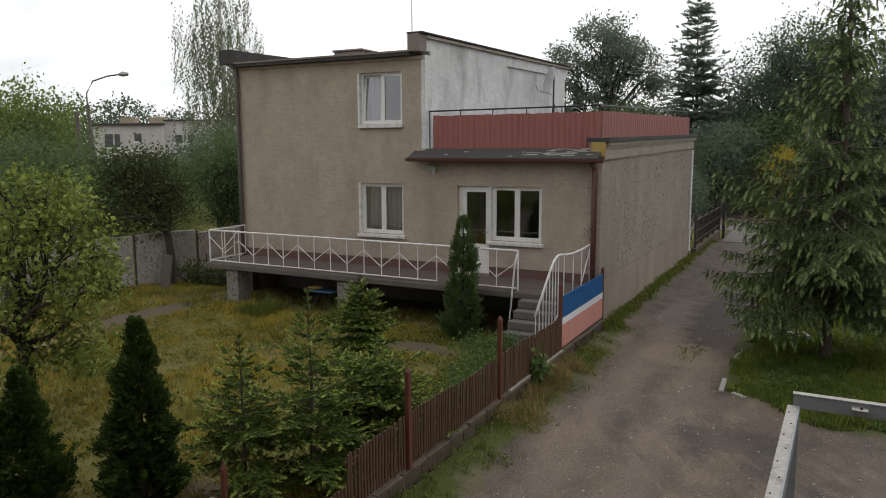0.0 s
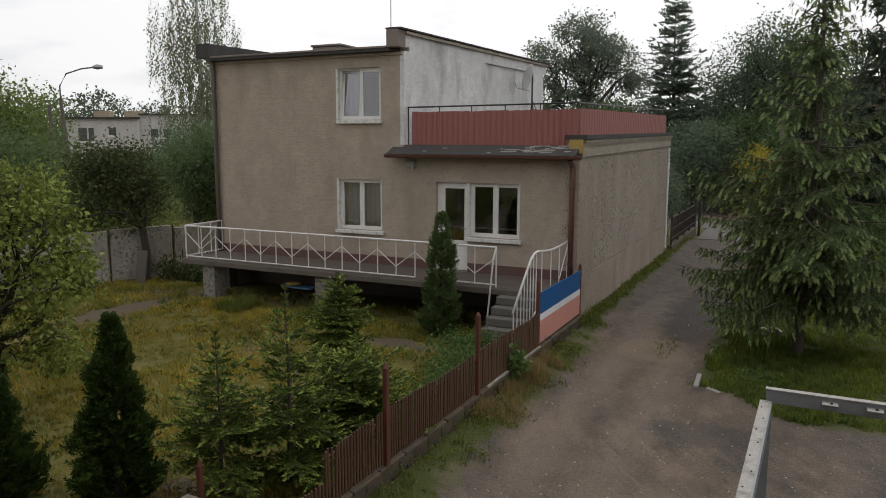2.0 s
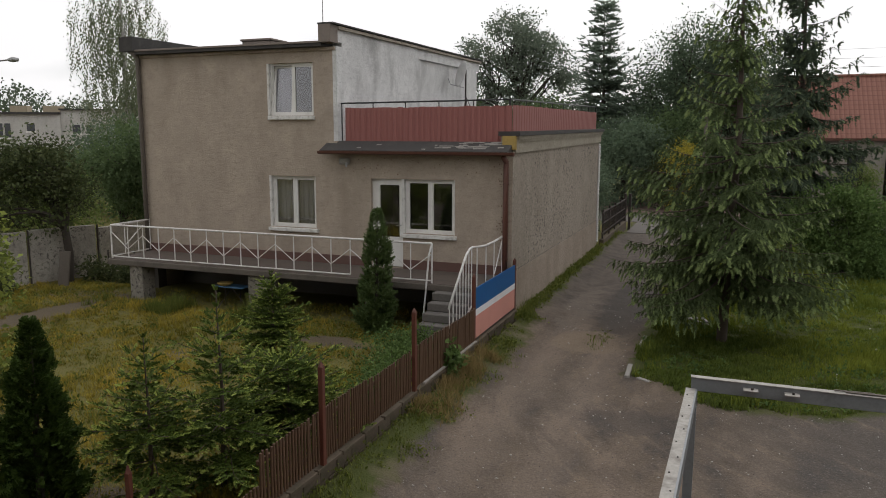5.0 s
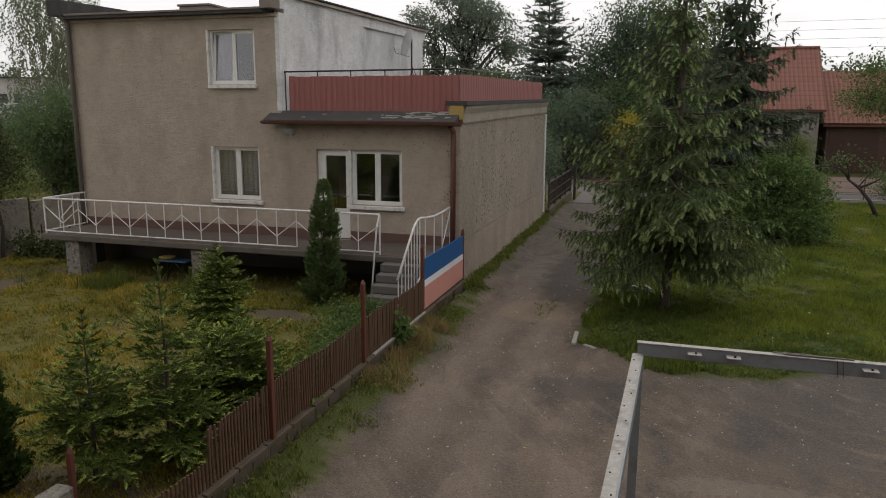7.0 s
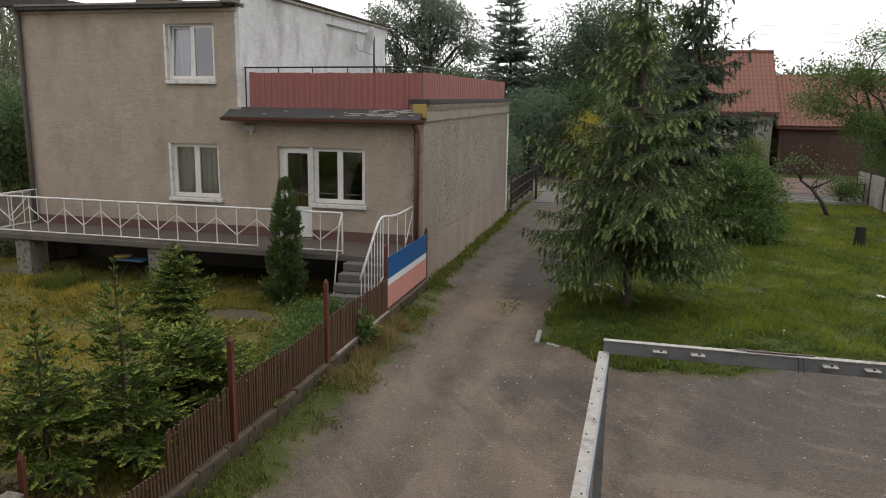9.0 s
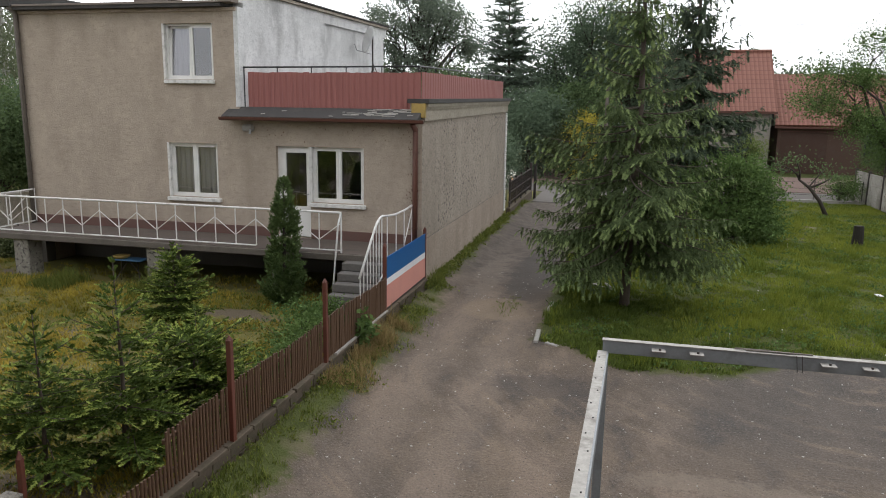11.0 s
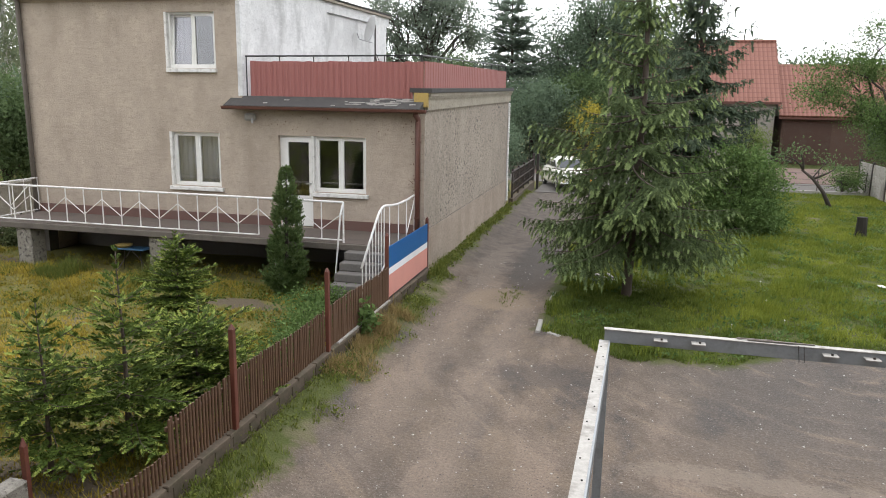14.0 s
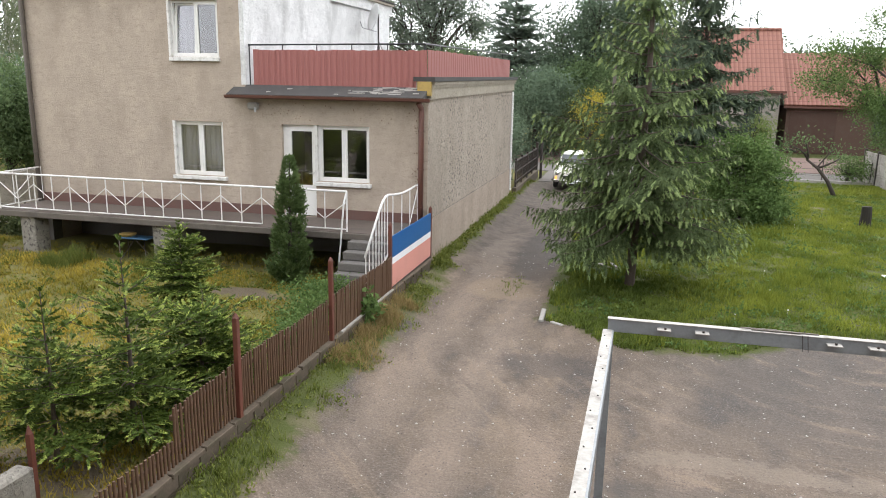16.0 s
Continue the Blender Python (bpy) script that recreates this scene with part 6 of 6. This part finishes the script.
BUSH = [(0, 0, 1.5, 1.4, 1.3, 1.2), (0.8, -0.2, 1.1, 0.9, 1.0, 1.0), (-0.7, 0.3, 1.7, 1.0, 1.0, 0.9), (-0.1, 0, 2.1, 0.9, 0.9, 0.7), (0.4, 0, 0.6, 1.3, 1.2, 0.6)]
broadleaf("bush", "tall round green bush on the lawn", (8.0, 9.7, 0.03), BUSH, 0.8, 0.09, 900, 26, 0.10, 0.17, "bush", 83, twigs=30)


def leaning_tree():
    rng = np.random.default_rng(84)
    tree = thing("leaning_fruit_tree", "small leaning fruit tree with bare forked branches", "tree", at=(12.85, 17.6, 0.03))
    bm = bmesh.new()
    tube(bm, [(0, 0, -0.1), (-0.35, 0, 0.6), (-0.8, 0, 1.15), (-1.25, 0.1, 1.5)], [0.10, 0.08, 0.065, 0.045], 7)
    tips = []
    for a, b in (((-0.8, 0, 1.15), (-0.3, 0.1, 1.9)), ((-1.2, 0.1, 1.5), (-2.2, 0.2, 2.1)), ((-1.2, 0.1, 1.5), (-1.5, -0.3, 2.3)), ((-0.8, 0, 1.15), (0.1, 0.3, 1.6)), ((-1.7, 0.1, 1.8), (-2.4, -0.2, 1.7))):
        limb(bm, a, b, 0.055, 0.015, rng, 0.12)
        tips.append(b)
    part("trunk", bm, M["bark"], tree, "dark crooked trunk", True)
    t = np.array(tips)[rng.integers(0, 5, 500)]
    at = t + rng.normal(size=(500, 3)) * np.array([0.35, 0.35, 0.22])
    finish("crown", leaf_mesh("crown", at, rng.normal(size=(500, 3)), 0.13, rng), M["midleaf"], tree)["kind"] = "stuff"


leaning_tree()
stump = thing("tree_stump", "old dark tree stump on the lawn", "stump", at=(11.87, 9.9, 0.02))
part("stump_wood", tubed([(0, 0, -0.05), (0, 0, 0.12), (0.01, 0, 0.45), (0, 0.01, 0.70)], [0.25, 0.18, 0.16, 0.15], 11), M["rotten"], stump)
LOC = [(2.6, 0, 8.4, 2.2, 1.9, 0.9), (-0.4, 0.3, 7.6, 1.7, 1.6, 0.7), (0, 0, 6.6, 2.4, 2.2, 1.1), (-2.6, 0, 5.9, 1.9, 1.6, 0.8), (-3.4, 0, 4.9, 1.2, 1.2, 0.6), (1.8, 0.4, 5.4, 2.0, 1.8, 1.2), (-1.2, -0.4, 4.0, 2.0, 1.6, 0.8), (1.4, 0, 3.4, 2.2, 1.8, 1.0), (0.6, 0, 2.2, 1.9, 1.6, 0.9)]
broadleaf("tree", "layered light green tree by the concrete fence", (16.9, 24.0, 0), LOC, 2.6, 0.17, 1100, 40, 0.105, 0.27, "bush", 85, twigs=80)
broadleaf("tree", "layered light green tree by the concrete fence", (21.5, 25.5, 0), LOC, 3.0, 0.2, 700, 18, 0.24, 0.28, "limeleaf", 86, twigs=40)
mass("small shrub by the concrete fence", (14.6, 22.8, 0), 1.8, 1.4, 1.3, 120, "bush", 87, 0.12, group="fence shrubs", name="bush")
mass("green shrub beside the brown garage", (21.5, 35.5, 0), 6.5, 3.5, 4.8, 500, "midleaf", 89, 0.2, group="fence shrubs", name="bush")
mass("small shrub before the far house", (12.4, 37.2, 0), 2.6, 2.0, 2.9, 200, "limeleaf", 88, 0.16, group="fence shrubs", name="bush")

# ---- plants: across the street ----
OAK = [(0, 0, 12.6, 2.6, 2.6, 1.9), (-2.6, 0, 10.8, 2.2, 2.2, 1.7), (2.4, 0, 11.2, 2.1, 2.1, 1.6), (4.0, 0.5, 9.4, 1.5, 1.5, 1.2), (0.2, 0, 9.2, 2.6, 2.5, 1.8), (-2.6, 0.4, 7.6, 2.0, 2, 1.8), (0.8, 0.3, 7.2, 2.4, 2.2, 1.6)]
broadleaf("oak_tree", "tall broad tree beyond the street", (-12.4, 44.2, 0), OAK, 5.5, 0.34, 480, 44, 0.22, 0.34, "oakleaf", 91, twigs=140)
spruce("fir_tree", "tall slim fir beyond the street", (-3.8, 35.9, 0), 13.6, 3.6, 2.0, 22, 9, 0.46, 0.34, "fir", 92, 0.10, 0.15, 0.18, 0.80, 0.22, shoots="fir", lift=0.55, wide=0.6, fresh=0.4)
for k, (x, y, w, h, mt) in enumerate(((0.6, 38.5, 7.0, 12.6, "darkleaf"), (4.6, 39.0, 6.5, 12.4, "darkleaf"), (-1.5, 31.0, 4.5, 5.6, "darkleaf"), (-6.5, 37.0, 6, 7.6, "midleaf"), (1.2, 34.5, 5.0, 6.4, "midleaf"), (-10.0, 39.0, 7, 7.2, "midleaf"), (-16.5, 41.0, 7, 8.0, "midleaf"))):
    mass("dense green tree across the street", (x, y, 0), w, w, h, 1100 if h > 12 else 800, mt, 93 + k, 0.26, group="trees across the street")
mass("dark shrub behind the gate fence", (-1.6, 16.2, 0), 2.6, 5.5, 3.9, 700, "darkleaf", 101, 0.16, group="gate shrubs", name="bush")
mass("brownish shrub across the street", (1.3, 29.6, 0), 3.0, 2.0, 3.6, 320, "redleaf", 102, 0.16, group="gate shrubs", name="bush")
mass("yellow flowering shrub across the street", (2.0, 28.6, 0), 1.6, 1.6, 4.4, 160, "yellowleaf", 103, 0.16, group="gate shrubs", name="bush")


def far_woods():
    rng = np.random.default_rng(111)
    bl = []
    for k in range(150):
        a = radians(30 + 142 * (k + rng.random()) / 150)
        r = 120 + 40 * rng.random()
        hh = 9.0 + 4.5 * rng.random()
        bl.append((4 + r * math.cos(a), -16 + r * math.sin(a), hh * 0.5, 5, 5, hh * 0.5))
    c, _ = lumps(bl, 24000, rng, 0.3)
    c[:, 2] = np.maximum(c[:, 2], 0.3)
    at = np.repeat(c, 6, 0) + rng.normal(size=(144000, 3)) * 0.45
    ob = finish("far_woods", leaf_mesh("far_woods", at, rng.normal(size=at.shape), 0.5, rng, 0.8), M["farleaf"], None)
    tagged(ob, "distant line of woods on the horizon", "woods", kind="stuff")


far_woods()


# ---- grass, stones ----
def out_of_paths(x, y, rng):
    bare = ((x + 2.9) / 1.0) ** 2 + ((y + 3.1) / 0.4) ** 2 < 1
    bare |= ((x + 10.5) / 0.5) ** 2 + ((y + 3.6) / 1.8) ** 2 < 1
    bare |= (y > -1.4) & (x > -10.5) & (rng.random(len(x)) < 0.8)
    return ~bare & (x < -0.05) & (y < 0.0) & (x > -14.4 + 0.3 * y * 0)


def on_lawn(x, y, rng):
    edge = 3.05 + 0.18 * np.sin(y * 2.1) + 0.1 * np.sin(y * 5.3)
    front = np.interp(x, (3.0, 4.05, 4.5, 5.4, 6.5, 8.3, 15.0), (-2.7, -3.45, -3.8, -3.75, -3.45, -2.3, -2.1)) + 0.10 * np.sin(x * 3.9) + 0.07 * np.sin(x * 8.7)
    return (x > np.where(y > 17.5, 4.75, edge)) & (y > front) & (rng.random(len(x)) < np.clip(1.3 - y / 26, 0.25, 1))


def shade_share(x, y):
    """Share of the lawn's front corner whose grass is coloured darker for spruce shade."""
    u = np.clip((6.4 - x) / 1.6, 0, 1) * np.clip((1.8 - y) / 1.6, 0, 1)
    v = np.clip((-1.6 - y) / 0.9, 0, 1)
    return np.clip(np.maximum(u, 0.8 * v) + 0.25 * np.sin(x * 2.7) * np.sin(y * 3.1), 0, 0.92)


def on_verge(x, y, rng):
    return (x < 0.66 - 0.28 * np.clip((y + 2.2) / 2.4, 0, 1) + 0.10 * np.sin(y * 1.7) + 0.08 * np.sin(y * 4.1) + rng.normal(size=len(x)) * 0.12) & (np.sin(y * 2.7 + 3 * x) + 0.7 * np.sin(y * 6.3 + 1) + rng.normal(size=len(x)) * 0.8 > -0.35)


tufts("garden_grass", "dry yellowish uncut garden grass", (-14.0, 0.0), (-15, 0.0), "grass_dry", 30000, 0.085, 121, out_of_paths, gz, 6, 0.9, 0.009)
tufts("garden_grass", "greener tufts among dry garden grass", (-14.0, 0.0), (-15, 0.0), "weeds", 11000, 0.10, 122, lambda x, y, r: out_of_paths(x, y, r) & (np.sin(x * 0.9 + 2) * np.sin(y * 0.8) > 0.0), gz, 6, 0.7, 0.008)
tufts("lawn_grass", "bright green uncut lawn", (3.0, 15.6), (-4.0, 22.3), "grass_green", 78000, 0.085, 123, lambda x, y, r: on_lawn(x, y, r) & (shade_share(x, y) < r.random(len(x))), gz, 6, 0.6, 0.010)
tufts("lawn_clumps", "taller grass clumps in the lawn", (3.0, 15.4), (-3.7, 20.0), "grass_green", 16000, 0.19, 129, lambda x, y, r: on_lawn(x, y, r) & (np.sin(x * 1.3 + 2 + np.sin(y)) * np.sin(y * 1.1 + np.sin(x * 0.7)) > 0.25 + 0.3 * r.random(len(x))), gz, 7, 0.6, 0.009)
# darker blades paint the spruce's shade on the front corner
tufts("shaded_lawn_grass", "lush lawn-corner grass, colour darkened for the spruce's shade", (3.0, 9.0), (-4.0, 2.5), "grass_shaded", 22000, 0.085, 130, lambda x, y, r: on_lawn(x, y, r) & (shade_share(x, y) > r.random(len(x))), gz, 6, 0.6, 0.010)
tufts("verge_weeds", "green weeds along the fence footing", (0.2, 1.1), (-13, 0.6), "weeds", 3600, 0.075, 124, on_verge, gz, 7, 0.6, 0.008)
tufts("verge_straw", "dry straw-coloured grass along the fence", (0.2, 1.1), (-7.4, -2.6), "straw", 3400, 0.20, 125, lambda x, y, r: on_verge(x + 0.1, y, r) & (np.sin(y * 1.1 + 0.4) > -0.3), gz, 6, 0.9, 0.006)
tufts("balcony_weeds", "tall weeds before the balcony piers", (-10.4, -3.2), (-2.5, -1.5), "weeds", 1300, 0.30, 128, lambda x, y, r: np.sin(x * 2.3 + 1.0) + 0.5 * np.sin(x * 5.1) > 0.35, gz, 7, 0.6, 0.010)
tufts("wall_weeds", "green strip of weeds at the foot of the side wall", (0.04, 0.36), (0.0, 17.8), "weeds", 1100, 0.13, 126, lambda x, y, r: r.random(len(x)) > x * 2.2, gz, 7, 0.6, 0.009)
tufts("drive_tuft", "small grassy patch in the middle of the drive", (1.7, 2.5), (-1.9, 0.9), "weeds", 200, 0.06, 127, lambda x, y, r: ((x - 2.1) / 0.35) ** 2 + ((y + 0.5) / 1.1) ** 2 < r.random(len(x)), gz, 5, 0.8, 0.007)


def leaf_weeds(name, label, xs, ys, mat, n, size, seed, keep):
    """Low broad-leaved weeds: rosettes of small leaves."""
    rng = np.random.default_rng(seed)
    x, y = rng.uniform(*xs, n), rng.uniform(*ys, n)
    ok = keep(x, y, rng)
    x, y = np.repeat(x[ok], 9), np.repeat(y[ok], 9)
    m = len(x)
    x, y = x + rng.normal(size=m) * 0.05, y + rng.normal(size=m) * 0.05
    at = np.stack([x, y, gz(x, y) + 0.01 + 0.09 * rng.random(m) ** 1.5], 1)
    way = rng.normal(size=(m, 3)) + np.array([0, 0, 0.45])
    ob = finish(name, leaf_mesh(name, at, way, size * (0.6 + 0.8 * rng.random(m)), rng, 0.55), M[mat], None)
    tagged(ob, label, "weeds", kind="stuff")


def patches(x, y, rng):
    return np.sin(x * 1.9 + np.sin(y * 1.7)) * np.sin(y * 2.2 + np.sin(x * 1.3)) + 0.5 * rng.normal(size=len(x)) > 0.35


leaf_weeds("verge_leaves", "low leafy weeds along the fence footing", (0.2, 1.0), (-13, 0.4), "weeds", 1300, 0.05, 151, lambda x, y, r: on_verge(x, y, r) & (np.sin(y * 3.1 + 1) + 0.6 * r.normal(size=len(x)) > 0.1))
leaf_weeds("wall_leaves", "leafy weeds at the foot of the side wall", (0.06, 0.42), (-0.2, 12.0), "weeds", 420, 0.07, 152, lambda x, y, r: r.random(len(x)) > x * 2.0)
leaf_weeds("lawn_leaves", "broad-leaved weeds among the lawn grass", (3.0, 15.2), (-4.0, 18.0), "bush", 5200, 0.07, 153, lambda x, y, r: on_lawn(x, y, r) & patches(x, y, r))
leaf_weeds("garden_leaves", "broad-leaved weeds among the garden grass", (-13.5, -0.2), (-12.5, -1.4), "weeds", 3600, 0.06, 154, lambda x, y, r: out_of_paths(x, y, r) & patches(x, y, r))


def dandelions():
    rng = np.random.default_rng(141)
    n = 22
    x, y = rng.uniform(3.6, 13.5, n), -3.2 + 13 * rng.random(n) ** 1.4
    bm = bmesh.new()
    for a, b in zip(x, y):
        z = float(gz(a, b)) + 0.13 + 0.05 * rng.random()
        bmesh.ops.create_icosphere(bm, subdivisions=1, radius=0.010 + 0.010 * rng.random(), matrix=Matrix.Translation((a, b, z)))
        tube(bm, [(a, b, z - 0.2), (a, b, z)], [0.0012, 0.001], 3)
    tagged(part("dandelions", bm, M["whiteedge"]), "white dandelion clocks in the lawn", "flowers", kind="stuff")
    sc = part("paper_scrap", boxed(-0.09, 0.09, -0.06, 0.06, 0, 0.03, 0.01), M["whiteedge"])
    sc.matrix_world = pose(10.3, 2.5, 0.12, 12, 8, 30)
    tagged(sc, "crumpled white scrap lying in the grass", "litter")


dandelions()


def pebbles(count, seed, mat, small, label, boards):
    rng = np.random.default_rng(seed)
    n = count
    x, y = rng.uniform(0.9, 14.5, n), rng.uniform(-15, 3, n)
    ok = (y < -3.5) | (x < 2.9)
    x, y = x[ok], y[ok]
    n = len(x)
    s = small + 3 * small * rng.random(n) ** 3
    base = np.array([(1, 0, 0), (0, 1, 0), (-1, 0, 0), (0, -1, 0), (0, 0, 0.7), (0, 0, -0.4)], float)
    v = base[None] * s[:, None, None] * (0.6 + 0.8 * rng.random((n, 6, 1)))
    v += np.stack([x, y, gz(x, y) + s * 0.2], 1)[:, None]
    f = np.array([(0, 1, 4), (1, 2, 4), (2, 3, 4), (3, 0, 4), (1, 0, 5), (2, 1, 5), (3, 2, 5), (0, 3, 5)])
    ob = finish("gravel", arrays("gravel", v.reshape(-1, 3), (np.arange(n)[:, None, None] * 6 + f[None]).reshape(-1, 3)), M[mat], None)
    tagged(ob, label, "gravel", kind="stuff")
    if not boards:
        return
    for k, (px, py, a) in enumerate(((3.95, 1.35, 20), (4.05, 1.5, -30), (3.85, 1.55, 60), (4.2, 1.4, 100))):
        st = part("stick", boxed(-0.35, 0.35, -0.03, 0.03, 0.0, 0.035, 0.005), M["galv"])
        st.matrix_world = pose(px, py, 0.07 + 0.035 * k, 0, 6, a)
        tagged(st, "weathered pale board in a heap under the spruce", "board", "board heap")


pebbles(3500, 131, "stone", 0.005, "scattered pale pebbles on the packed drive", True)
pebbles(26000, 132, "grit", 0.0028, "dark loose grit on the packed drive", False)


# ---- the car ----
def car_body(bm, sections):
    """Skin over cross-sections: x, half width, bottom, shoulder, top."""
    rings = []
    for x, w, z0, zs, z1 in sections:
        pts = [(-w * 0.92, z0), (-w, z0 + 0.12), (-w, zs - 0.1), (-w * 0.95, zs), (-w * 0.6, z1 - 0.015), (0, z1), (w * 0.6, z1 - 0.015), (w * 0.95, zs), (w, zs - 0.1), (w, z0 + 0.12), (w * 0.92, z0)]
        rings.append([bm.verts.new((x, y, z)) for y, z in pts])
    for r, s in zip(rings, rings[1:]):
        for k in range(len(r)):
            bm.faces.new((r[k], r[(k + 1) % len(r)], s[(k + 1) % len(s)], s[k]))
    bm.faces.new(rings[0])
    bm.faces.new(rings[-1])
    return bm


def car():
    c = thing("car", "cream-white vintage saloon car turning into the drive", "car", at=(-9.4, 24.2, 0.03))
    lower = [(-2.10, 0.62, 0.45, 0.66, 0.72), (-2.0, 0.74, 0.34, 0.78, 0.86), (-1.5, 0.83, 0.26, 0.90, 0.98), (-0.8, 0.86, 0.24, 0.94, 1.0), (0.4, 0.86, 0.24, 0.95, 1.0), (1.0, 0.84, 0.25, 0.92, 1.02), (1.7, 0.80, 0.28, 0.84, 0.98), (2.0, 0.74, 0.34, 0.76, 0.90), (2.12, 0.60, 0.42, 0.66, 0.74)]
    body = part("body", car_body(bmesh.new(), lower), M["carwhite"], c, "cream-white enamel body", True)
    cab = [(-1.55, 0.62, 0.92, 1.0, 1.02), (-1.2, 0.66, 0.92, 1.28, 1.38), (-0.6, 0.68, 0.92, 1.38, 1.50), (0.15, 0.68, 0.92, 1.38, 1.50), (0.45, 0.66, 0.92, 1.30, 1.42), (0.95, 0.64, 0.92, 1.0, 1.03)]
    part("cabin", car_body(bmesh.new(), cab), M["carwhite"], c, "rounded cream-white roof", True)
    for s in (-1, 1):
        for x0, x1, x2, x3 in ((-1.18, -0.42, -0.45, -1.02), (-0.34, 0.62, 0.32, -0.36)):
            vs = [(x0, 1.03), (x1, 1.03), (x2, 1.34), (x3, 1.34)]
            wn = bmesh.new()
            a = [wn.verts.new((x, s * (0.70 if z < 1.2 else 0.672), z)) for x, z in vs]
            b = [wn.verts.new((x, s * 0.60, z)) for x, z in vs]
            wn.faces.new(a), wn.faces.new(b[::-1])
            for k in range(4):
                wn.faces.new((a[k], a[(k + 1) % 4], b[(k + 1) % 4], b[k]))
            part("side_window", wn, M["darkglass"], c)
    ws = bmesh.new()
    prism(ws, [(0.92, 1.04), (0.99, 1.05), (0.56, 1.39), (0.46, 1.36)], -0.56, 0.56, "y")
    part("windscreen", ws, M["darkglass"], c)
    rw = bmesh.new()
    prism(rw, [(-1.45, 1.07), (-1.53, 1.08), (-1.26, 1.33), (-1.18, 1.3)], -0.52, 0.52, "y")
    part("rear_window", rw, M["darkglass"], c)
    part("grille", boxed(2.06, 2.145, -0.36, 0.36, 0.48, 0.62, 0.015), M["darkedge"], c, "dark oval grille")
    part("front_bumper", tubed([(1.9, -0.82, 0.40), (2.12, -0.72, 0.40), (2.2, -0.3, 0.40), (2.2, 0.3, 0.40), (2.12, 0.72, 0.40), (1.9, 0.82, 0.40)], 0.055, 8), M["chrome"], c, "chrome bumper", True)
    part("rear_bumper", tubed([(-1.9, -0.80, 0.42), (-2.14, -0.7, 0.42), (-2.2, 0, 0.42), (-2.14, 0.7, 0.42), (-1.9, 0.80, 0.42)], 0.05, 8), M["chrome"], c, "chrome bumper", True)
    part("number_plate", boxed(2.215, 2.235, -0.24, 0.24, 0.30, 0.40), M["white"], c, "white plate")
    part("side_trim", boxed(-1.6, 1.6, -0.875, -0.855, 0.70, 0.73), M["chrome"], c, "chrome strip")
    part("side_trim", boxed(-1.6, 1.6, 0.855, 0.875, 0.70, 0.73), M["chrome"], c, "chrome strip")
    for s in (-1, 1):
        part("headlight", tubed([(1.95, s * 0.60, 0.70), (2.09, s * 0.60, 0.70), (2.12, s * 0.60, 0.70)], [0.12, 0.11, 0.07], 14), M["chrome"], c, "round headlight", True)
        part("indicator", tubed([(2.0, s * 0.66, 0.52), (2.1, s * 0.66, 0.52)], 0.05, 10), M["indicator"], c, "lit orange indicator")
        part("tail_light", tubed([(-2.0, s * 0.62, 0.68), (-2.08, s * 0.62, 0.68)], 0.06, 10), M["post"], c)
    wheels = []
    for x in (-1.28, 1.30):
        for s in (-1, 1):
            tyre_bm = bmesh.new()
            prof = [(0.20, -0.085), (0.29, -0.085), (0.325, -0.05), (0.33, 0.0), (0.325, 0.05), (0.29, 0.085), (0.20, 0.085)]
            rings = [[tyre_bm.verts.new((r * math.cos(a), y, r * math.sin(a))) for r, y in prof] for a in (6.2832 * k / 24 for k in range(24))]
            for i in range(24):
                p, q = rings[i], rings[(i + 1) % 24]
                for k in range(len(prof)):
                    tyre_bm.faces.new((p[k], p[(k + 1) % 7], q[(k + 1) % 7], q[k]))
            wh = part("wheel", tyre_bm, M["rubber"], c, "black tyre with a pale hub", True)
            wh.location = (x, s * 0.74, 0.33)
            part("rim", tubed([(0, -0.06, 0), (0, 0.06, 0)], 0.21, 16), M["carwhite"], wh)
            part("hub_cap", tubed([(0, s * 0.055, 0), (0, s * 0.09, 0), (0, s * 0.105, 0)], [0.13, 0.11, 0.05], 12), M["chrome"], wh)
            part("valve", boxed(0.15, 0.17, s * 0.06 - 0.01, s * 0.06 + 0.012, -0.01, 0.01), M["rubber"], wh)
            wheels.append(wh)
    return c, wheels


the_car, car_wheels = car()

# seconds, x, y, heading in degrees
DRIVE = [(0.0, -9.4, 24.4, 0), (9.4, -9.4, 24.4, 0), (10.4, -5.6, 24.4, 0), (11.4, -2.1, 24.4, 0), (12.0, -0.95, 24.35, -2), (12.5, 0.1, 23.8, -16), (13.0, 0.9, 22.65, -40), (13.5, 1.3, 21.6, -58),
         (14.0, 1.58, 20.6, -71), (14.5, 1.85, 19.7, -80), (15.0, 2.05, 18.7, -86), (15.5, 2.10, 18.0, -89), (16.0, 2.10, 17.5, -90)]


def motions():
    ts = [0.0, 9.4] + [9.5 + 0.1 * k for k in range(66)]
    tk = [r[0] for r in DRIVE]
    car_rows, spin, rolled, last = [], [], 0.0, None
    for t in ts:
        x, y, a = (float(np.interp(t, tk, [r[i] for r in DRIVE])) for i in (1, 2, 3))
        if last:
            rolled += math.hypot(x - last[0], y - last[1])
        last = (x, y)
        car_rows.append((t, pose(x, y, 0.03, 0, 0, a)))
        spin.append((t, math.degrees(rolled / 0.33)))
    walk(the_car, car_rows[::3] + ([car_rows[-1]] if (len(car_rows) - 1) % 3 else []))
    for wh in car_wheels:
        p = wh.location.copy()
        walk(wh, [(t, pose(p.x, p.y, p.z, 0, a, 0)) for t, a in spin])


motions()
